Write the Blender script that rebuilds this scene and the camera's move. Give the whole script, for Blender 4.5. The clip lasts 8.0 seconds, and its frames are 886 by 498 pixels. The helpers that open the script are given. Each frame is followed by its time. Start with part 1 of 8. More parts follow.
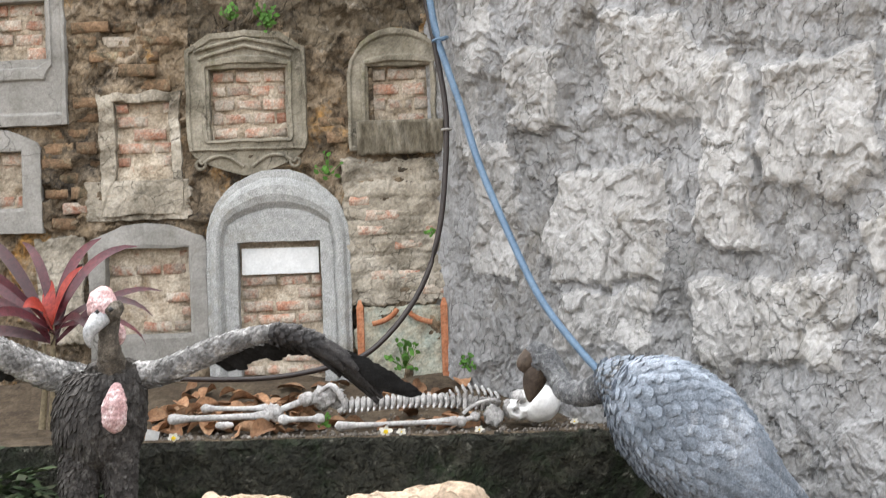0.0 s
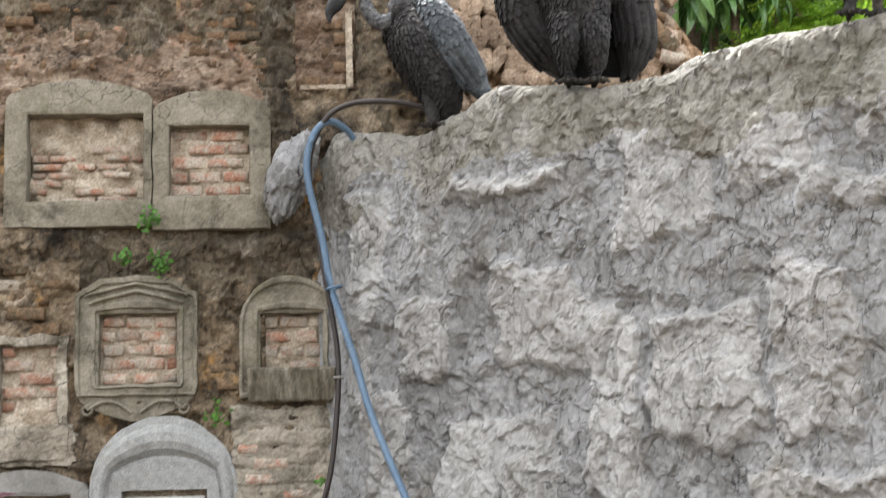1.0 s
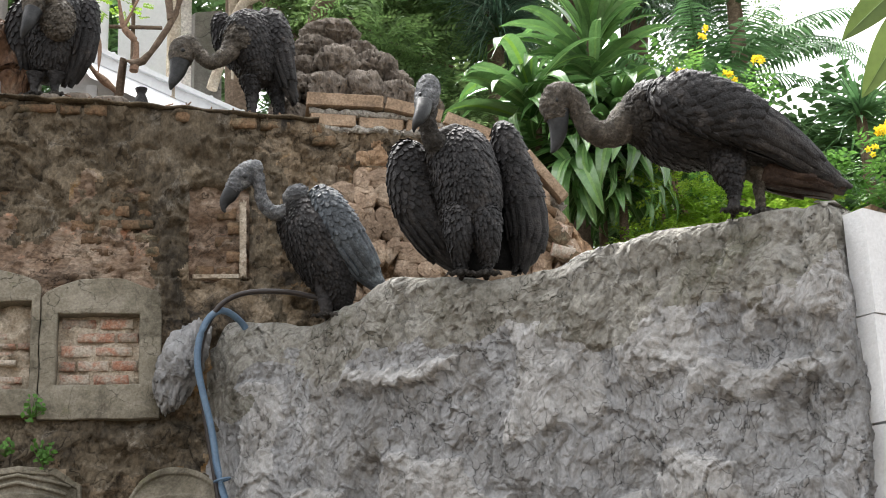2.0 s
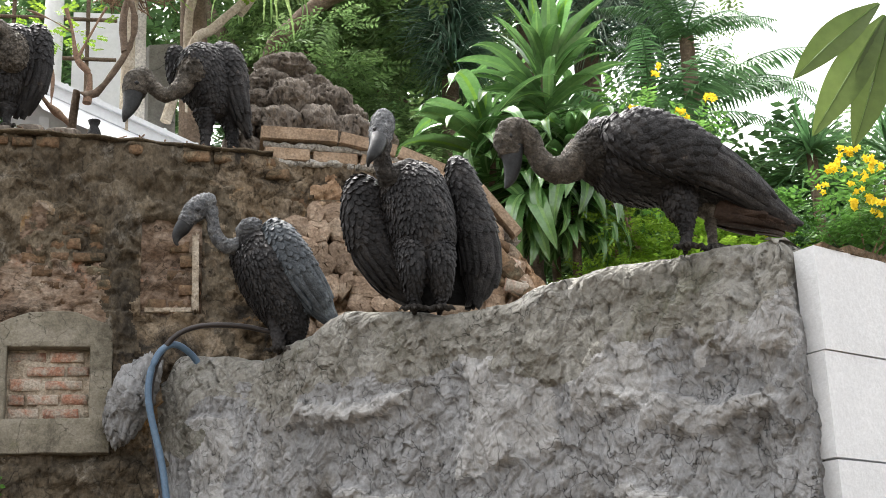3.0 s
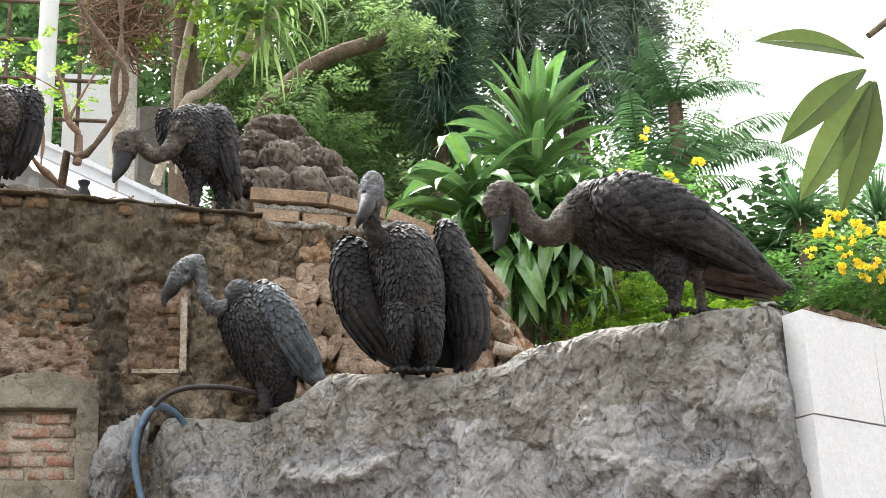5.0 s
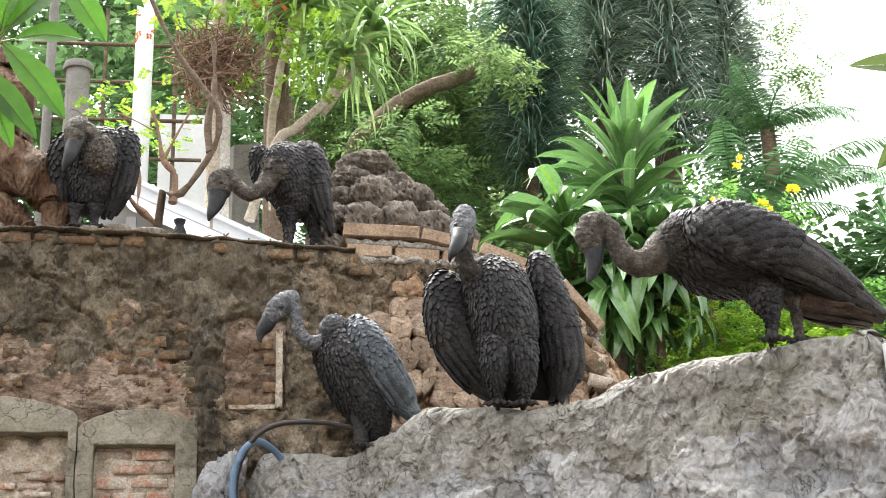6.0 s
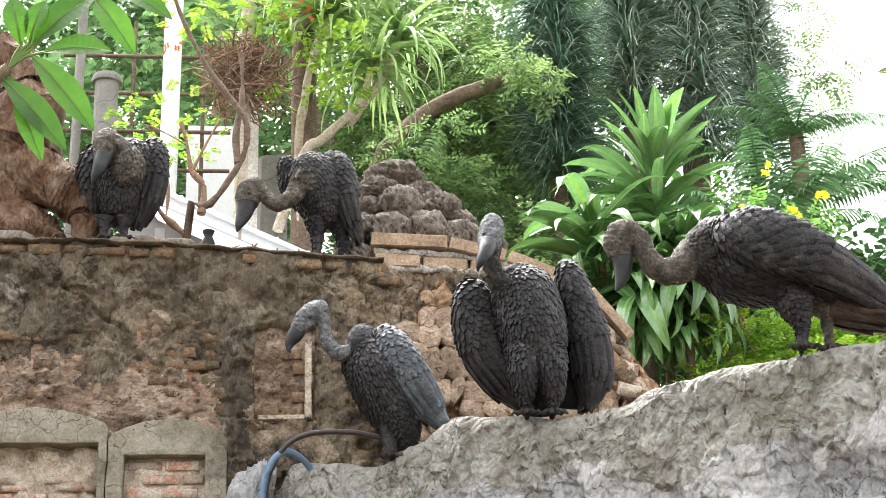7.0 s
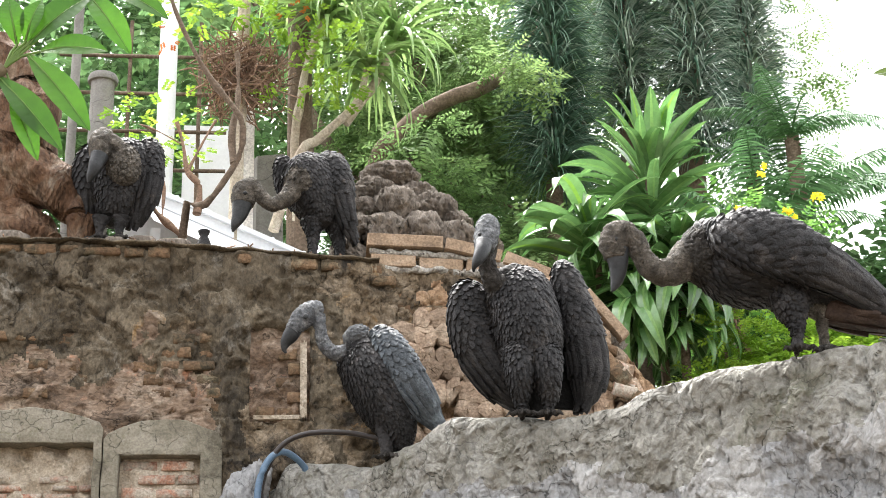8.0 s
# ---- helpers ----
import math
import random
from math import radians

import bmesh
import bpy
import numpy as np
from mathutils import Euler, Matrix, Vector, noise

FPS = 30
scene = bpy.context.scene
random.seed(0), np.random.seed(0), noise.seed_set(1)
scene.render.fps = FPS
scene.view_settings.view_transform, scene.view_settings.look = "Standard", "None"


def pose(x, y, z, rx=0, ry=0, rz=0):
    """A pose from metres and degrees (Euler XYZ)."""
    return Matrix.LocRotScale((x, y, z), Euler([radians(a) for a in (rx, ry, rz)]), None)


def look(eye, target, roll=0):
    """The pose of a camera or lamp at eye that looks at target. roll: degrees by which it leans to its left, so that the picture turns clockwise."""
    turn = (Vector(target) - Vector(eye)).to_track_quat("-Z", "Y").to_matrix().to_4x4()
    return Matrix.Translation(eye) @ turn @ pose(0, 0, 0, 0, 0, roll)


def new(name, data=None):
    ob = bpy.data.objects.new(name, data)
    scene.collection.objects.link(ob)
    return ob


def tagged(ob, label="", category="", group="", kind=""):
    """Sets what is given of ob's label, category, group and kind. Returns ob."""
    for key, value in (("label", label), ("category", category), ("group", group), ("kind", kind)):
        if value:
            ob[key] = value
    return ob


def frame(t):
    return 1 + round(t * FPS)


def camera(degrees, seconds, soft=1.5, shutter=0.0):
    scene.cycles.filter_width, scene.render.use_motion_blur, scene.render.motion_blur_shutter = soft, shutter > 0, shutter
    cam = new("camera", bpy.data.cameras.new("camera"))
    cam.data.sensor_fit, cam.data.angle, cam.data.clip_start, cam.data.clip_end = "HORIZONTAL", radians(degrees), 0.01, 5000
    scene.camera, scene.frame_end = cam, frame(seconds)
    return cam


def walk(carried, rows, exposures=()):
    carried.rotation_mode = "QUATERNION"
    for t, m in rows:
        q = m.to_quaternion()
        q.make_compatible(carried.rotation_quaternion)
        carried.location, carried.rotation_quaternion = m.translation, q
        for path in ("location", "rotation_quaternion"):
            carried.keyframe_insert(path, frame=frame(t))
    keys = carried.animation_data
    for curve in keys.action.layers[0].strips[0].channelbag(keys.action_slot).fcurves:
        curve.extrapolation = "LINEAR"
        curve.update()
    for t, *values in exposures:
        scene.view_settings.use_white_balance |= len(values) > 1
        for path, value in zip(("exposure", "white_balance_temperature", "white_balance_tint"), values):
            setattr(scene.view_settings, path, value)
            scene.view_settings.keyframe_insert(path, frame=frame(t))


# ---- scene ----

# ---- camera and walk ----
cam = camera(32.38, 8.0, soft=0.6, shutter=0.2)
EYE = (0.0, 0.0, 1.6)
TURNS = [
    (0.0, 90.000, 2.000, 0.000),
    (0.3, 92.317, 1.854, -0.969),
    (0.5, 94.166, 1.676, -1.569),
    (0.8, 97.124, 1.791, -2.904),
    (1.0, 99.193, 1.587, -4.083),
    (1.3, 102.475, 1.567, -5.659),
    (1.5, 103.923, 1.689, -6.419),
    (1.7, 105.119, 2.069, -7.028),
    (2.0, 106.227, 2.000, -8.114),
    (3.5, 107.898, 2.197, -10.223),
    (4.0, 108.698, 1.981, -10.567),
    (5.3, 110.154, 2.061, -10.126),
    (5.5, 110.470, 1.967, -9.016),
    (6.0, 111.141, 1.730, -6.777),
    (6.5, 111.521, 1.679, -5.760),
    (7.0, 111.520, 1.670, -5.669),
    (7.5, 111.522, 1.605, -5.777),
    (8.0, 111.535, 1.610, -5.866),
]
walk(cam, [(t, pose(*EYE, rx, ry, rz)) for t, rx, ry, rz in TURNS],
     exposures=[(0.0, 3.05), (0.5, 3.0), (1.0, 2.75), (1.5, 2.3), (2.0, 2.2), (3.5, 2.15), (5.5, 2.53), (6.5, 2.83), (7.0, 2.88), (8.0, 2.73)])

# ---- world and sun: a bright overcast noon ----
world = bpy.data.worlds.new("overcast_sky")
scene.world = world
world.use_nodes = True
wt = world.node_tree
wt.nodes.clear()
w_out = wt.nodes.new("ShaderNodeOutputWorld")
w_bg = wt.nodes.new("ShaderNodeBackground")
w_sky = wt.nodes.new("ShaderNodeTexSky")
w_sky.sky_type, w_sky.sun_disc = "NISHITA", False
w_sky.sun_elevation, w_sky.sun_rotation = radians(60), radians(-16)
w_sky.air_density, w_sky.dust_density, w_sky.ozone_density = 1.0, 6.0, 0.6
w_hsv = wt.nodes.new("ShaderNodeHueSaturation")
w_hsv.inputs["Saturation"].default_value = 0.12
wt.links.new(w_sky.outputs["Color"], w_hsv.inputs["Color"])
wt.links.new(w_hsv.outputs["Color"], w_bg.inputs["Color"])
w_bg.inputs["Strength"].default_value = 0.15
wt.links.new(w_bg.outputs["Background"], w_out.inputs["Surface"])

sun_data = bpy.data.lights.new("sun", "SUN")
sun_data.energy, sun_data.angle, sun_data.color = 1.15, radians(28), (1.0, 0.97, 0.92)
sun = new("sun", sun_data)
sun.matrix_world = look((-1.0, 13.0, 13.5), (0.6, 7.5, 3.5))

# ---- materials ----
def nodes_of(name):
    m = bpy.data.materials.new(name)
    m.use_nodes = True
    return m, m.node_tree, m.node_tree.nodes["Principled BSDF"]


def mat(name, cols, scale=5.0, rough=0.88, bump=0.35, bscale=45.0, stain=None, stain2=None, rand=0.0, spec=0.25, fine=0.35,
        stretch=(1, 1, 1), island=False, backlit=0.0, crack=None, flake=None):
    """Grainy surface: a ramp of colours over a broad noise, a fine grain, up to two stains, and relief at two scales."""
    m, nt, bsdf = nodes_of(name)
    nn, ln = nt.nodes.new, nt.links.new
    geo = nn("ShaderNodeNewGeometry")
    mp = nn("ShaderNodeMapping")
    mp.inputs["Scale"].default_value = stretch
    ln(geo.outputs["Position"], mp.inputs["Vector"])

    def tex(s, detail, rgh=0.6, dist=0.0):
        n = nn("ShaderNodeTexNoise")
        n.inputs["Scale"].default_value, n.inputs["Detail"].default_value = s, detail
        n.inputs["Roughness"].default_value, n.inputs["Distortion"].default_value = rgh, dist
        ln(mp.outputs["Vector"], n.inputs["Vector"])
        return n.outputs["Fac"]

    def mix(kind, fac, a, b):
        x = nn("ShaderNodeMix")
        x.data_type, x.blend_type = "RGBA", kind
        for sock, v in ((x.inputs["Factor"], fac), (x.inputs[6], a), (x.inputs[7], b)):
            if hasattr(v, "links"):
                ln(v, sock)
            else:
                sock.default_value = v
        return x.outputs[2]

    ramp = nn("ShaderNodeValToRGB")
    e = ramp.color_ramp.elements
    while len(e) < len(cols):
        e.new(0.5)
    for i, c in enumerate(cols):
        e[i].position = 0.3 + 0.4 * i / max(1, len(cols) - 1)
        e[i].color = (*c, 1)
    ln(tex(scale, 9.0, 0.72), ramp.inputs["Fac"])
    col = ramp.outputs["Color"]
    for st in (stain, stain2):
        if st:
            c, s, lo, hi = st
            r = nn("ShaderNodeMapRange")
            r.inputs["From Min"].default_value, r.inputs["From Max"].default_value = lo, hi
            ln(tex(s, 10.0, 0.74, 0.4), r.inputs["Value"])
            col = mix("MIX", r.outputs["Result"], col, (*c, 1))
    crackle = None
    if crack:
        cs, cw, cdark = crack
        wn = nn("ShaderNodeTexNoise")
        wn.inputs["Scale"].default_value, wn.inputs["Detail"].default_value = cs * 0.8, 4.0
        ln(mp.outputs["Vector"], wn.inputs["Vector"])
        wv = nn("ShaderNodeVectorMath")
        wv.operation = "MULTIPLY_ADD"
        wv.inputs[1].default_value = (2.2 / cs,) * 3
        ln(wn.outputs["Color"], wv.inputs[0])
        ln(mp.outputs["Vector"], wv.inputs[2])
        vo = nn("ShaderNodeTexVoronoi")
        vo.feature = "DISTANCE_TO_EDGE"
        vo.inputs["Scale"].default_value = cs
        ln(wv.outputs["Vector"], vo.inputs["Vector"])
        cr = nn("ShaderNodeMapRange")
        cr.inputs["From Max"].default_value = cw
        ln(vo.outputs["Distance"], cr.inputs["Value"])
        gate = nn("ShaderNodeMapRange")
        gate.inputs["From Min"].default_value, gate.inputs["From Max"].default_value = 0.42, 0.58
        ln(tex(cs * 0.35, 3.0), gate.inputs["Value"])
        keep = nn("ShaderNodeMath")
        keep.operation = "MAXIMUM"
        ln(cr.outputs["Result"], keep.inputs[0])
        ln(gate.outputs["Result"], keep.inputs[1])
        crackle = keep.outputs["Value"]
        cm = nn("ShaderNodeMapRange")
        cm.inputs["To Min"].default_value = 1 - cdark
        ln(crackle, cm.inputs["Value"])
        cc = nn("ShaderNodeCombineColor")
        for k in ("Red", "Green", "Blue"):
            ln(cm.outputs["Result"], cc.inputs[k])
        col = mix("MULTIPLY", 1.0, col, cc.outputs["Color"])
    if fine:
        g = nn("ShaderNodeMapRange")
        g.inputs["From Min"].default_value, g.inputs["From Max"].default_value = 0.3, 0.7
        g.inputs["To Min"].default_value, g.inputs["To Max"].default_value = 1 - fine, 1 + fine
        ln(tex(bscale * 1.3, 4.0), g.inputs["Value"])
        cmb = nn("ShaderNodeCombineColor")
        for k in ("Red", "Green", "Blue"):
            ln(g.outputs["Result"], cmb.inputs[k])
        col = mix("MULTIPLY", 1.0, col, cmb.outputs["Color"])
    if rand:
        hs = nn("ShaderNodeHueSaturation")
        r = nn("ShaderNodeMapRange")
        r.inputs["To Min"].default_value, r.inputs["To Max"].default_value = 1 - rand, 1 + rand
        if island:
            ln(geo.outputs["Random Per Island"], r.inputs["Value"])
        else:
            ln(nn("ShaderNodeObjectInfo").outputs["Random"], r.inputs["Value"])
        ln(r.outputs["Result"], hs.inputs["Value"])
        ln(col, hs.inputs["Color"])
        col = hs.outputs["Color"]
    ln(col, bsdf.inputs["Base Color"])
    bsdf.inputs["Roughness"].default_value = rough
    bsdf.inputs["Specular IOR Level"].default_value = spec
    if bump:
        b1, b2 = nn("ShaderNodeBump"), nn("ShaderNodeBump")
        b1.inputs["Strength"].default_value, b1.inputs["Distance"].default_value = bump, 0.02
        b2.inputs["Strength"].default_value, b2.inputs["Distance"].default_value = bump, 0.006
        ln(tex(bscale * 0.35, 5.0), b1.inputs["Height"])
        ln(tex(bscale * 2.0, 4.0), b2.inputs["Height"])
        ln(b1.outputs["Normal"], b2.inputs["Normal"])
        if flake:
            fs, fd = flake
            last = None
            for mul in (1.0, 2.7):
                fw = nn("ShaderNodeTexNoise")
                fw.inputs["Scale"].default_value, fw.inputs["Detail"].default_value = fs * mul * 0.35, 4.0
                fw.inputs["Distortion"].default_value = 0.7
                ln(mp.outputs["Vector"], fw.inputs["Vector"])
                many = nn("ShaderNodeMath")
                many.operation = "MULTIPLY"
                many.inputs[1].default_value = 8.0
                ln(fw.outputs["Fac"], many.inputs[0])
                vf = nn("ShaderNodeMath")
                vf.operation = "FRACT"
                ln(many.outputs["Value"], vf.inputs[0])
                bf = nn("ShaderNodeBump")
                bf.inputs["Strength"].default_value, bf.inputs["Distance"].default_value = 0.9, fd / mul
                ln(vf.outputs["Value"], bf.inputs["Height"])
                if last is not None:
                    ln(last.outputs["Normal"], bf.inputs["Normal"])
                last = bf
            ln(last.outputs["Normal"], b1.inputs["Normal"])
        if crackle is not None:
            b3 = nn("ShaderNodeBump")
            b3.inputs["Strength"].default_value, b3.inputs["Distance"].default_value = 0.7, 0.012
            ln(crackle, b3.inputs["Height"])
            if flake:
                ln(last.outputs["Normal"], b3.inputs["Normal"])
            ln(b3.outputs["Normal"], b1.inputs["Normal"])
        ln(b2.outputs["Normal"], bsdf.inputs["Normal"])
    if backlit:
        tr = nn("ShaderNodeBsdfTranslucent")
        ln(col, tr.inputs["Color"])
        ms = nn("ShaderNodeMixShader")
        ms.inputs[0].default_value = backlit
        ln(bsdf.outputs[0], ms.inputs[1])
        ln(tr.outputs[0], ms.inputs[2])
        ln(ms.outputs[0], nt.nodes["Material Output"].inputs["Surface"])
    return m


M_ROCK = mat("grey_render", [(0.17, 0.17, 0.168), (0.26, 0.26, 0.26), (0.325, 0.328, 0.332)], 2.4, 0.85, 0.3, 40,
             ((0.138, 0.121, 0.092), 2.0, 0.54, 0.72), ((0.386, 0.385, 0.382), 4.0, 0.56, 0.68), crack=(6.5, 0.014, 0.6), flake=(15.0, 0.014), stretch=(1, 1, 0.75), fine=0.2)
M_SLAB = mat("pale_slab_render", [(0.23, 0.224, 0.215), (0.325, 0.32, 0.31), (0.395, 0.39, 0.38)], 3.0, 0.85, 0.3, 40,
             ((0.194, 0.176, 0.141), 2.0, 0.56, 0.74), crack=(5.5, 0.012, 0.55), flake=(16.0, 0.013), stretch=(1, 1, 0.75), fine=0.18)
M_ROCKTOP = mat("weathered_rock_crest", [(0.13, 0.122, 0.1), (0.225, 0.215, 0.188), (0.29, 0.282, 0.258)], 3.0, 0.88, 0.3, 40,
                ((0.11, 0.108, 0.07), 2.5, 0.52, 0.7), ((0.34, 0.335, 0.32), 5.0, 0.58, 0.7), crack=(6.0, 0.016, 0.65), flake=(15.0, 0.015), stretch=(1, 1, 0.9), fine=0.24)
M_PLASTER = mat("old_plaster", [(0.085, 0.062, 0.042), (0.2, 0.152, 0.1), (0.32, 0.265, 0.2)], 4.5, 0.93, 0.6, 55,
                ((0.028, 0.024, 0.019), 3.0, 0.47, 0.62), ((0.33, 0.18, 0.055), 3.1, 0.56, 0.67), stretch=(1, 1, 0.85), crack=(9.0, 0.02, 0.5), flake=(12.0, 0.012))
M_DARKPLASTER = mat("blackened_plaster", [(0.042, 0.035, 0.026), (0.11, 0.088, 0.06), (0.215, 0.178, 0.128)], 3.2, 0.93, 0.45, 60,
                    ((0.02, 0.018, 0.015), 2.4, 0.5, 0.66), ((0.26, 0.24, 0.205), 5.0, 0.56, 0.7), stretch=(1, 1, 0.7), crack=(4.0, 0.014, 0.6), flake=(11.0, 0.009), fine=0.4)
M_NICHE = mat("weathered_cement", [(0.12, 0.105, 0.077), (0.208, 0.188, 0.145), (0.295, 0.27, 0.22)], 5.0, 0.9, 0.4, 70,
              ((0.055, 0.049, 0.034), 3.0, 0.48, 0.66), ((0.112, 0.106, 0.06), 7.0, 0.56, 0.7), crack=(6.0, 0.012, 0.5), fine=0.22)
M_GREYNICHE = mat("grey_cement", [(0.156, 0.15, 0.134), (0.228, 0.22, 0.204), (0.288, 0.278, 0.258)], 5.0, 0.9, 0.4, 70,
                  ((0.084, 0.075, 0.06), 2.5, 0.55, 0.75), crack=(3.0, 0.01, 0.5), fine=0.15)
M_GRANITE = mat("speckled_granite", [(0.218, 0.218, 0.213), (0.299, 0.305, 0.299), (0.368, 0.368, 0.356)], 30.0, 0.75, 0.3, 160,
                ((0.184, 0.172, 0.138), 3.0, 0.54, 0.72), fine=0.5)
M_COURSE = mat("weathered_pale_plaster", [(0.15, 0.128, 0.098), (0.3, 0.268, 0.215), (0.43, 0.395, 0.335)], 5.0, 0.92, 0.5, 60,
               ((0.07, 0.06, 0.043), 3.0, 0.5, 0.68), ((0.36, 0.21, 0.14), 7.0, 0.62, 0.72), crack=(6.0, 0.016, 0.5), flake=(10.0, 0.01), fine=0.25)
M_MORTAR = mat("lime_mortar", [(0.234, 0.187, 0.133), (0.421, 0.359, 0.281), (0.562, 0.508, 0.421)], 7.0, 0.93, 0.8, 60,
               ((0.156, 0.109, 0.0624), 6.0, 0.52, 0.68), ((0.374, 0.203, 0.133), 9.0, 0.6, 0.7))
M_BAND = mat("bared_wall_core", [(0.125, 0.08, 0.053), (0.23, 0.166, 0.12), (0.38, 0.315, 0.245)], 5.0, 0.93, 0.6, 50,
             ((0.06, 0.044, 0.032), 4.0, 0.5, 0.66), ((0.37, 0.19, 0.115), 7.0, 0.58, 0.68), stretch=(0.8, 1, 1.2), crack=(7.0, 0.02, 0.6), flake=(9.0, 0.014))
M_BRICK = mat("worn_brick", [(0.228, 0.09, 0.054), (0.36, 0.18, 0.12), (0.408, 0.264, 0.192)], 9.0, 0.92, 0.7, 70,
              ((0.396, 0.348, 0.288), 11.0, 0.40, 0.54), rand=0.25)
M_OLDBRICK = mat("weathered_brick", [(0.0833, 0.0532, 0.0333), (0.178, 0.113, 0.0665), (0.25, 0.186, 0.12)], 8.0, 0.93, 0.8, 60,
                 ((0.0595, 0.0505, 0.0319), 8.0, 0.47, 0.62), ((0.262, 0.233, 0.16), 10.0, 0.55, 0.68), rand=0.3)
M_WHITE = mat("white_plaster", [(0.5, 0.51, 0.51), (0.68, 0.69, 0.69)], 7.0, 0.85, 0.2, 60, fine=0.08)
M_BLOCK = mat("aerated_block", [(0.66, 0.67, 0.68), (0.76, 0.77, 0.78)], 3.0, 0.9, 0.2, 60, ((0.3, 0.25, 0.2), 38.0, 0.7, 0.74), fine=0.08)
M_BLUECOAT = mat("blue_black_coat", [(0.0218, 0.0258, 0.0299), (0.0598, 0.0707, 0.0816), (0.163, 0.19, 0.207)], 9.0, 0.5, 0.6, 75, spec=0.4, rand=0.35, island=True)
M_LEDGE = mat("mossy_dark_concrete", [(0.007, 0.0075, 0.005), (0.022, 0.022, 0.016), (0.06, 0.057, 0.042)], 7.0, 0.9, 1.0, 45,
              ((0.012, 0.02, 0.008), 4.0, 0.48, 0.62), ((0.14, 0.135, 0.11), 15.0, 0.6, 0.68), fine=0.6, flake=(20.0, 0.03))
M_SOIL = mat("dark_soil", [(0.036, 0.0264, 0.018), (0.072, 0.054, 0.036), (0.12, 0.096, 0.066)], 9.0, 0.95, 0.8, 50)
M_SAND = mat("tan_boulder", [(0.138, 0.099, 0.066), (0.193, 0.149, 0.107), (0.231, 0.187, 0.143)], 4.0, 0.9, 0.5, 50, crack=(4.0, 0.03, 0.3))
M_COAT = mat("blackened_sculpture_coat", [(0.0075, 0.007, 0.0072), (0.0165, 0.0155, 0.016), (0.046, 0.042, 0.04)], 9.0, 0.58, 0.7, 75,
             ((0.085, 0.068, 0.055), 16.0, 0.6, 0.75), spec=0.28, rand=0.55, island=True)
M_RUST = mat("rusty_brown_coat", [(0.016, 0.0105, 0.0085), (0.038, 0.024, 0.018), (0.07, 0.047, 0.036)], 9.0, 0.65, 0.6, 75, spec=0.25, rand=0.3, island=True)
M_SLATE = mat("slate_blue_coat", [(0.085, 0.103, 0.125), (0.15, 0.176, 0.212), (0.25, 0.28, 0.325)], 6.0, 0.7, 0.7, 80,
              ((0.328, 0.351, 0.383), 5.0, 0.56, 0.7), spec=0.35, rand=0.2, island=True)
M_SCALE = mat("grey_white_scales", [(0.065, 0.0637, 0.0624), (0.182, 0.179, 0.176), (0.468, 0.461, 0.455)], 12.0, 0.7, 0.6, 80, flake=(45.0, 0.006), fine=0.4, rand=0.35, island=True)
M_BLACK = mat("black_under_feathers", [(0.004, 0.004, 0.004), (0.008, 0.008, 0.008), (0.016, 0.015, 0.015)], 12.0, 0.75, 0.5, 70, spec=0.12)
M_TAN = mat("pale_brown_skin", [(0.032, 0.028, 0.023), (0.1, 0.087, 0.071), (0.24, 0.21, 0.175)], 24.0, 0.75, 1.0, 90, flake=(42.0, 0.012), spec=0.2)
M_GREYCOAT = mat("grey_flecked_coat", [(0.012, 0.011, 0.01), (0.035, 0.032, 0.03), (0.09, 0.086, 0.082)], 24.0, 0.75, 0.8, 80, spec=0.18, rand=0.4, island=True)
M_NECK = mat("blue_grey_skin", [(0.055, 0.056, 0.06), (0.145, 0.15, 0.157), (0.34, 0.345, 0.345)], 24.0, 0.75, 0.9, 90, flake=(40.0, 0.012), spec=0.2)
M_SKIN = mat("wrinkled_grey_skin", [(0.014, 0.0125, 0.011), (0.045, 0.04, 0.035), (0.11, 0.1, 0.088)], 22.0, 0.75, 1.0, 90, flake=(40.0, 0.014), spec=0.2)
M_BEAK = mat("dark_beak", [(0.008, 0.0085, 0.009), (0.018, 0.019, 0.02), (0.04, 0.041, 0.043)], 14.0, 0.45, 0.25, 60, spec=0.3)
M_PINK = mat("pink_painted_skin", [(0.2, 0.11, 0.11), (0.34, 0.22, 0.22), (0.5, 0.45, 0.45)], 26.0, 0.7, 0.5, 80)
M_PALE = mat("pale_grey_beak", [(0.14, 0.147, 0.154), (0.252, 0.259, 0.266), (0.35, 0.35, 0.35)], 20.0, 0.6, 0.3, 60)
M_BROWN = mat("brown_beak", [(0.025, 0.018, 0.013), (0.055, 0.04, 0.03), (0.09, 0.07, 0.05)], 12.0, 0.6, 0.4, 70)
BIRD_MATS = {"rust": M_RUST, "black": M_BLACK, "tan": M_TAN, "greycoat": M_GREYCOAT, "neck": M_NECK, "bluecoat": M_BLUECOAT, "coat": M_COAT, "slate": M_SLATE, "scale": M_SCALE, "skin": M_SKIN, "beak": M_BEAK, "pink": M_PINK, "pale": M_PALE, "brown": M_BROWN}


# ---- small builders ----
def thing(name, at, label, category, group="", kind=""):
    ob = new(name)
    ob.location = at
    ob.empty_display_size = 0.1
    return tagged(ob, label, category, group, kind)


def link(name, me, parent=None, m=None):
    ob = new(name, me)
    if parent is not None:
        ob.parent = parent
        ob.matrix_parent_inverse = Matrix.Translation(parent.location).inverted() if parent.parent is None else Matrix.Identity(4)
    if m is not None:
        ob.matrix_basis = m
    return ob


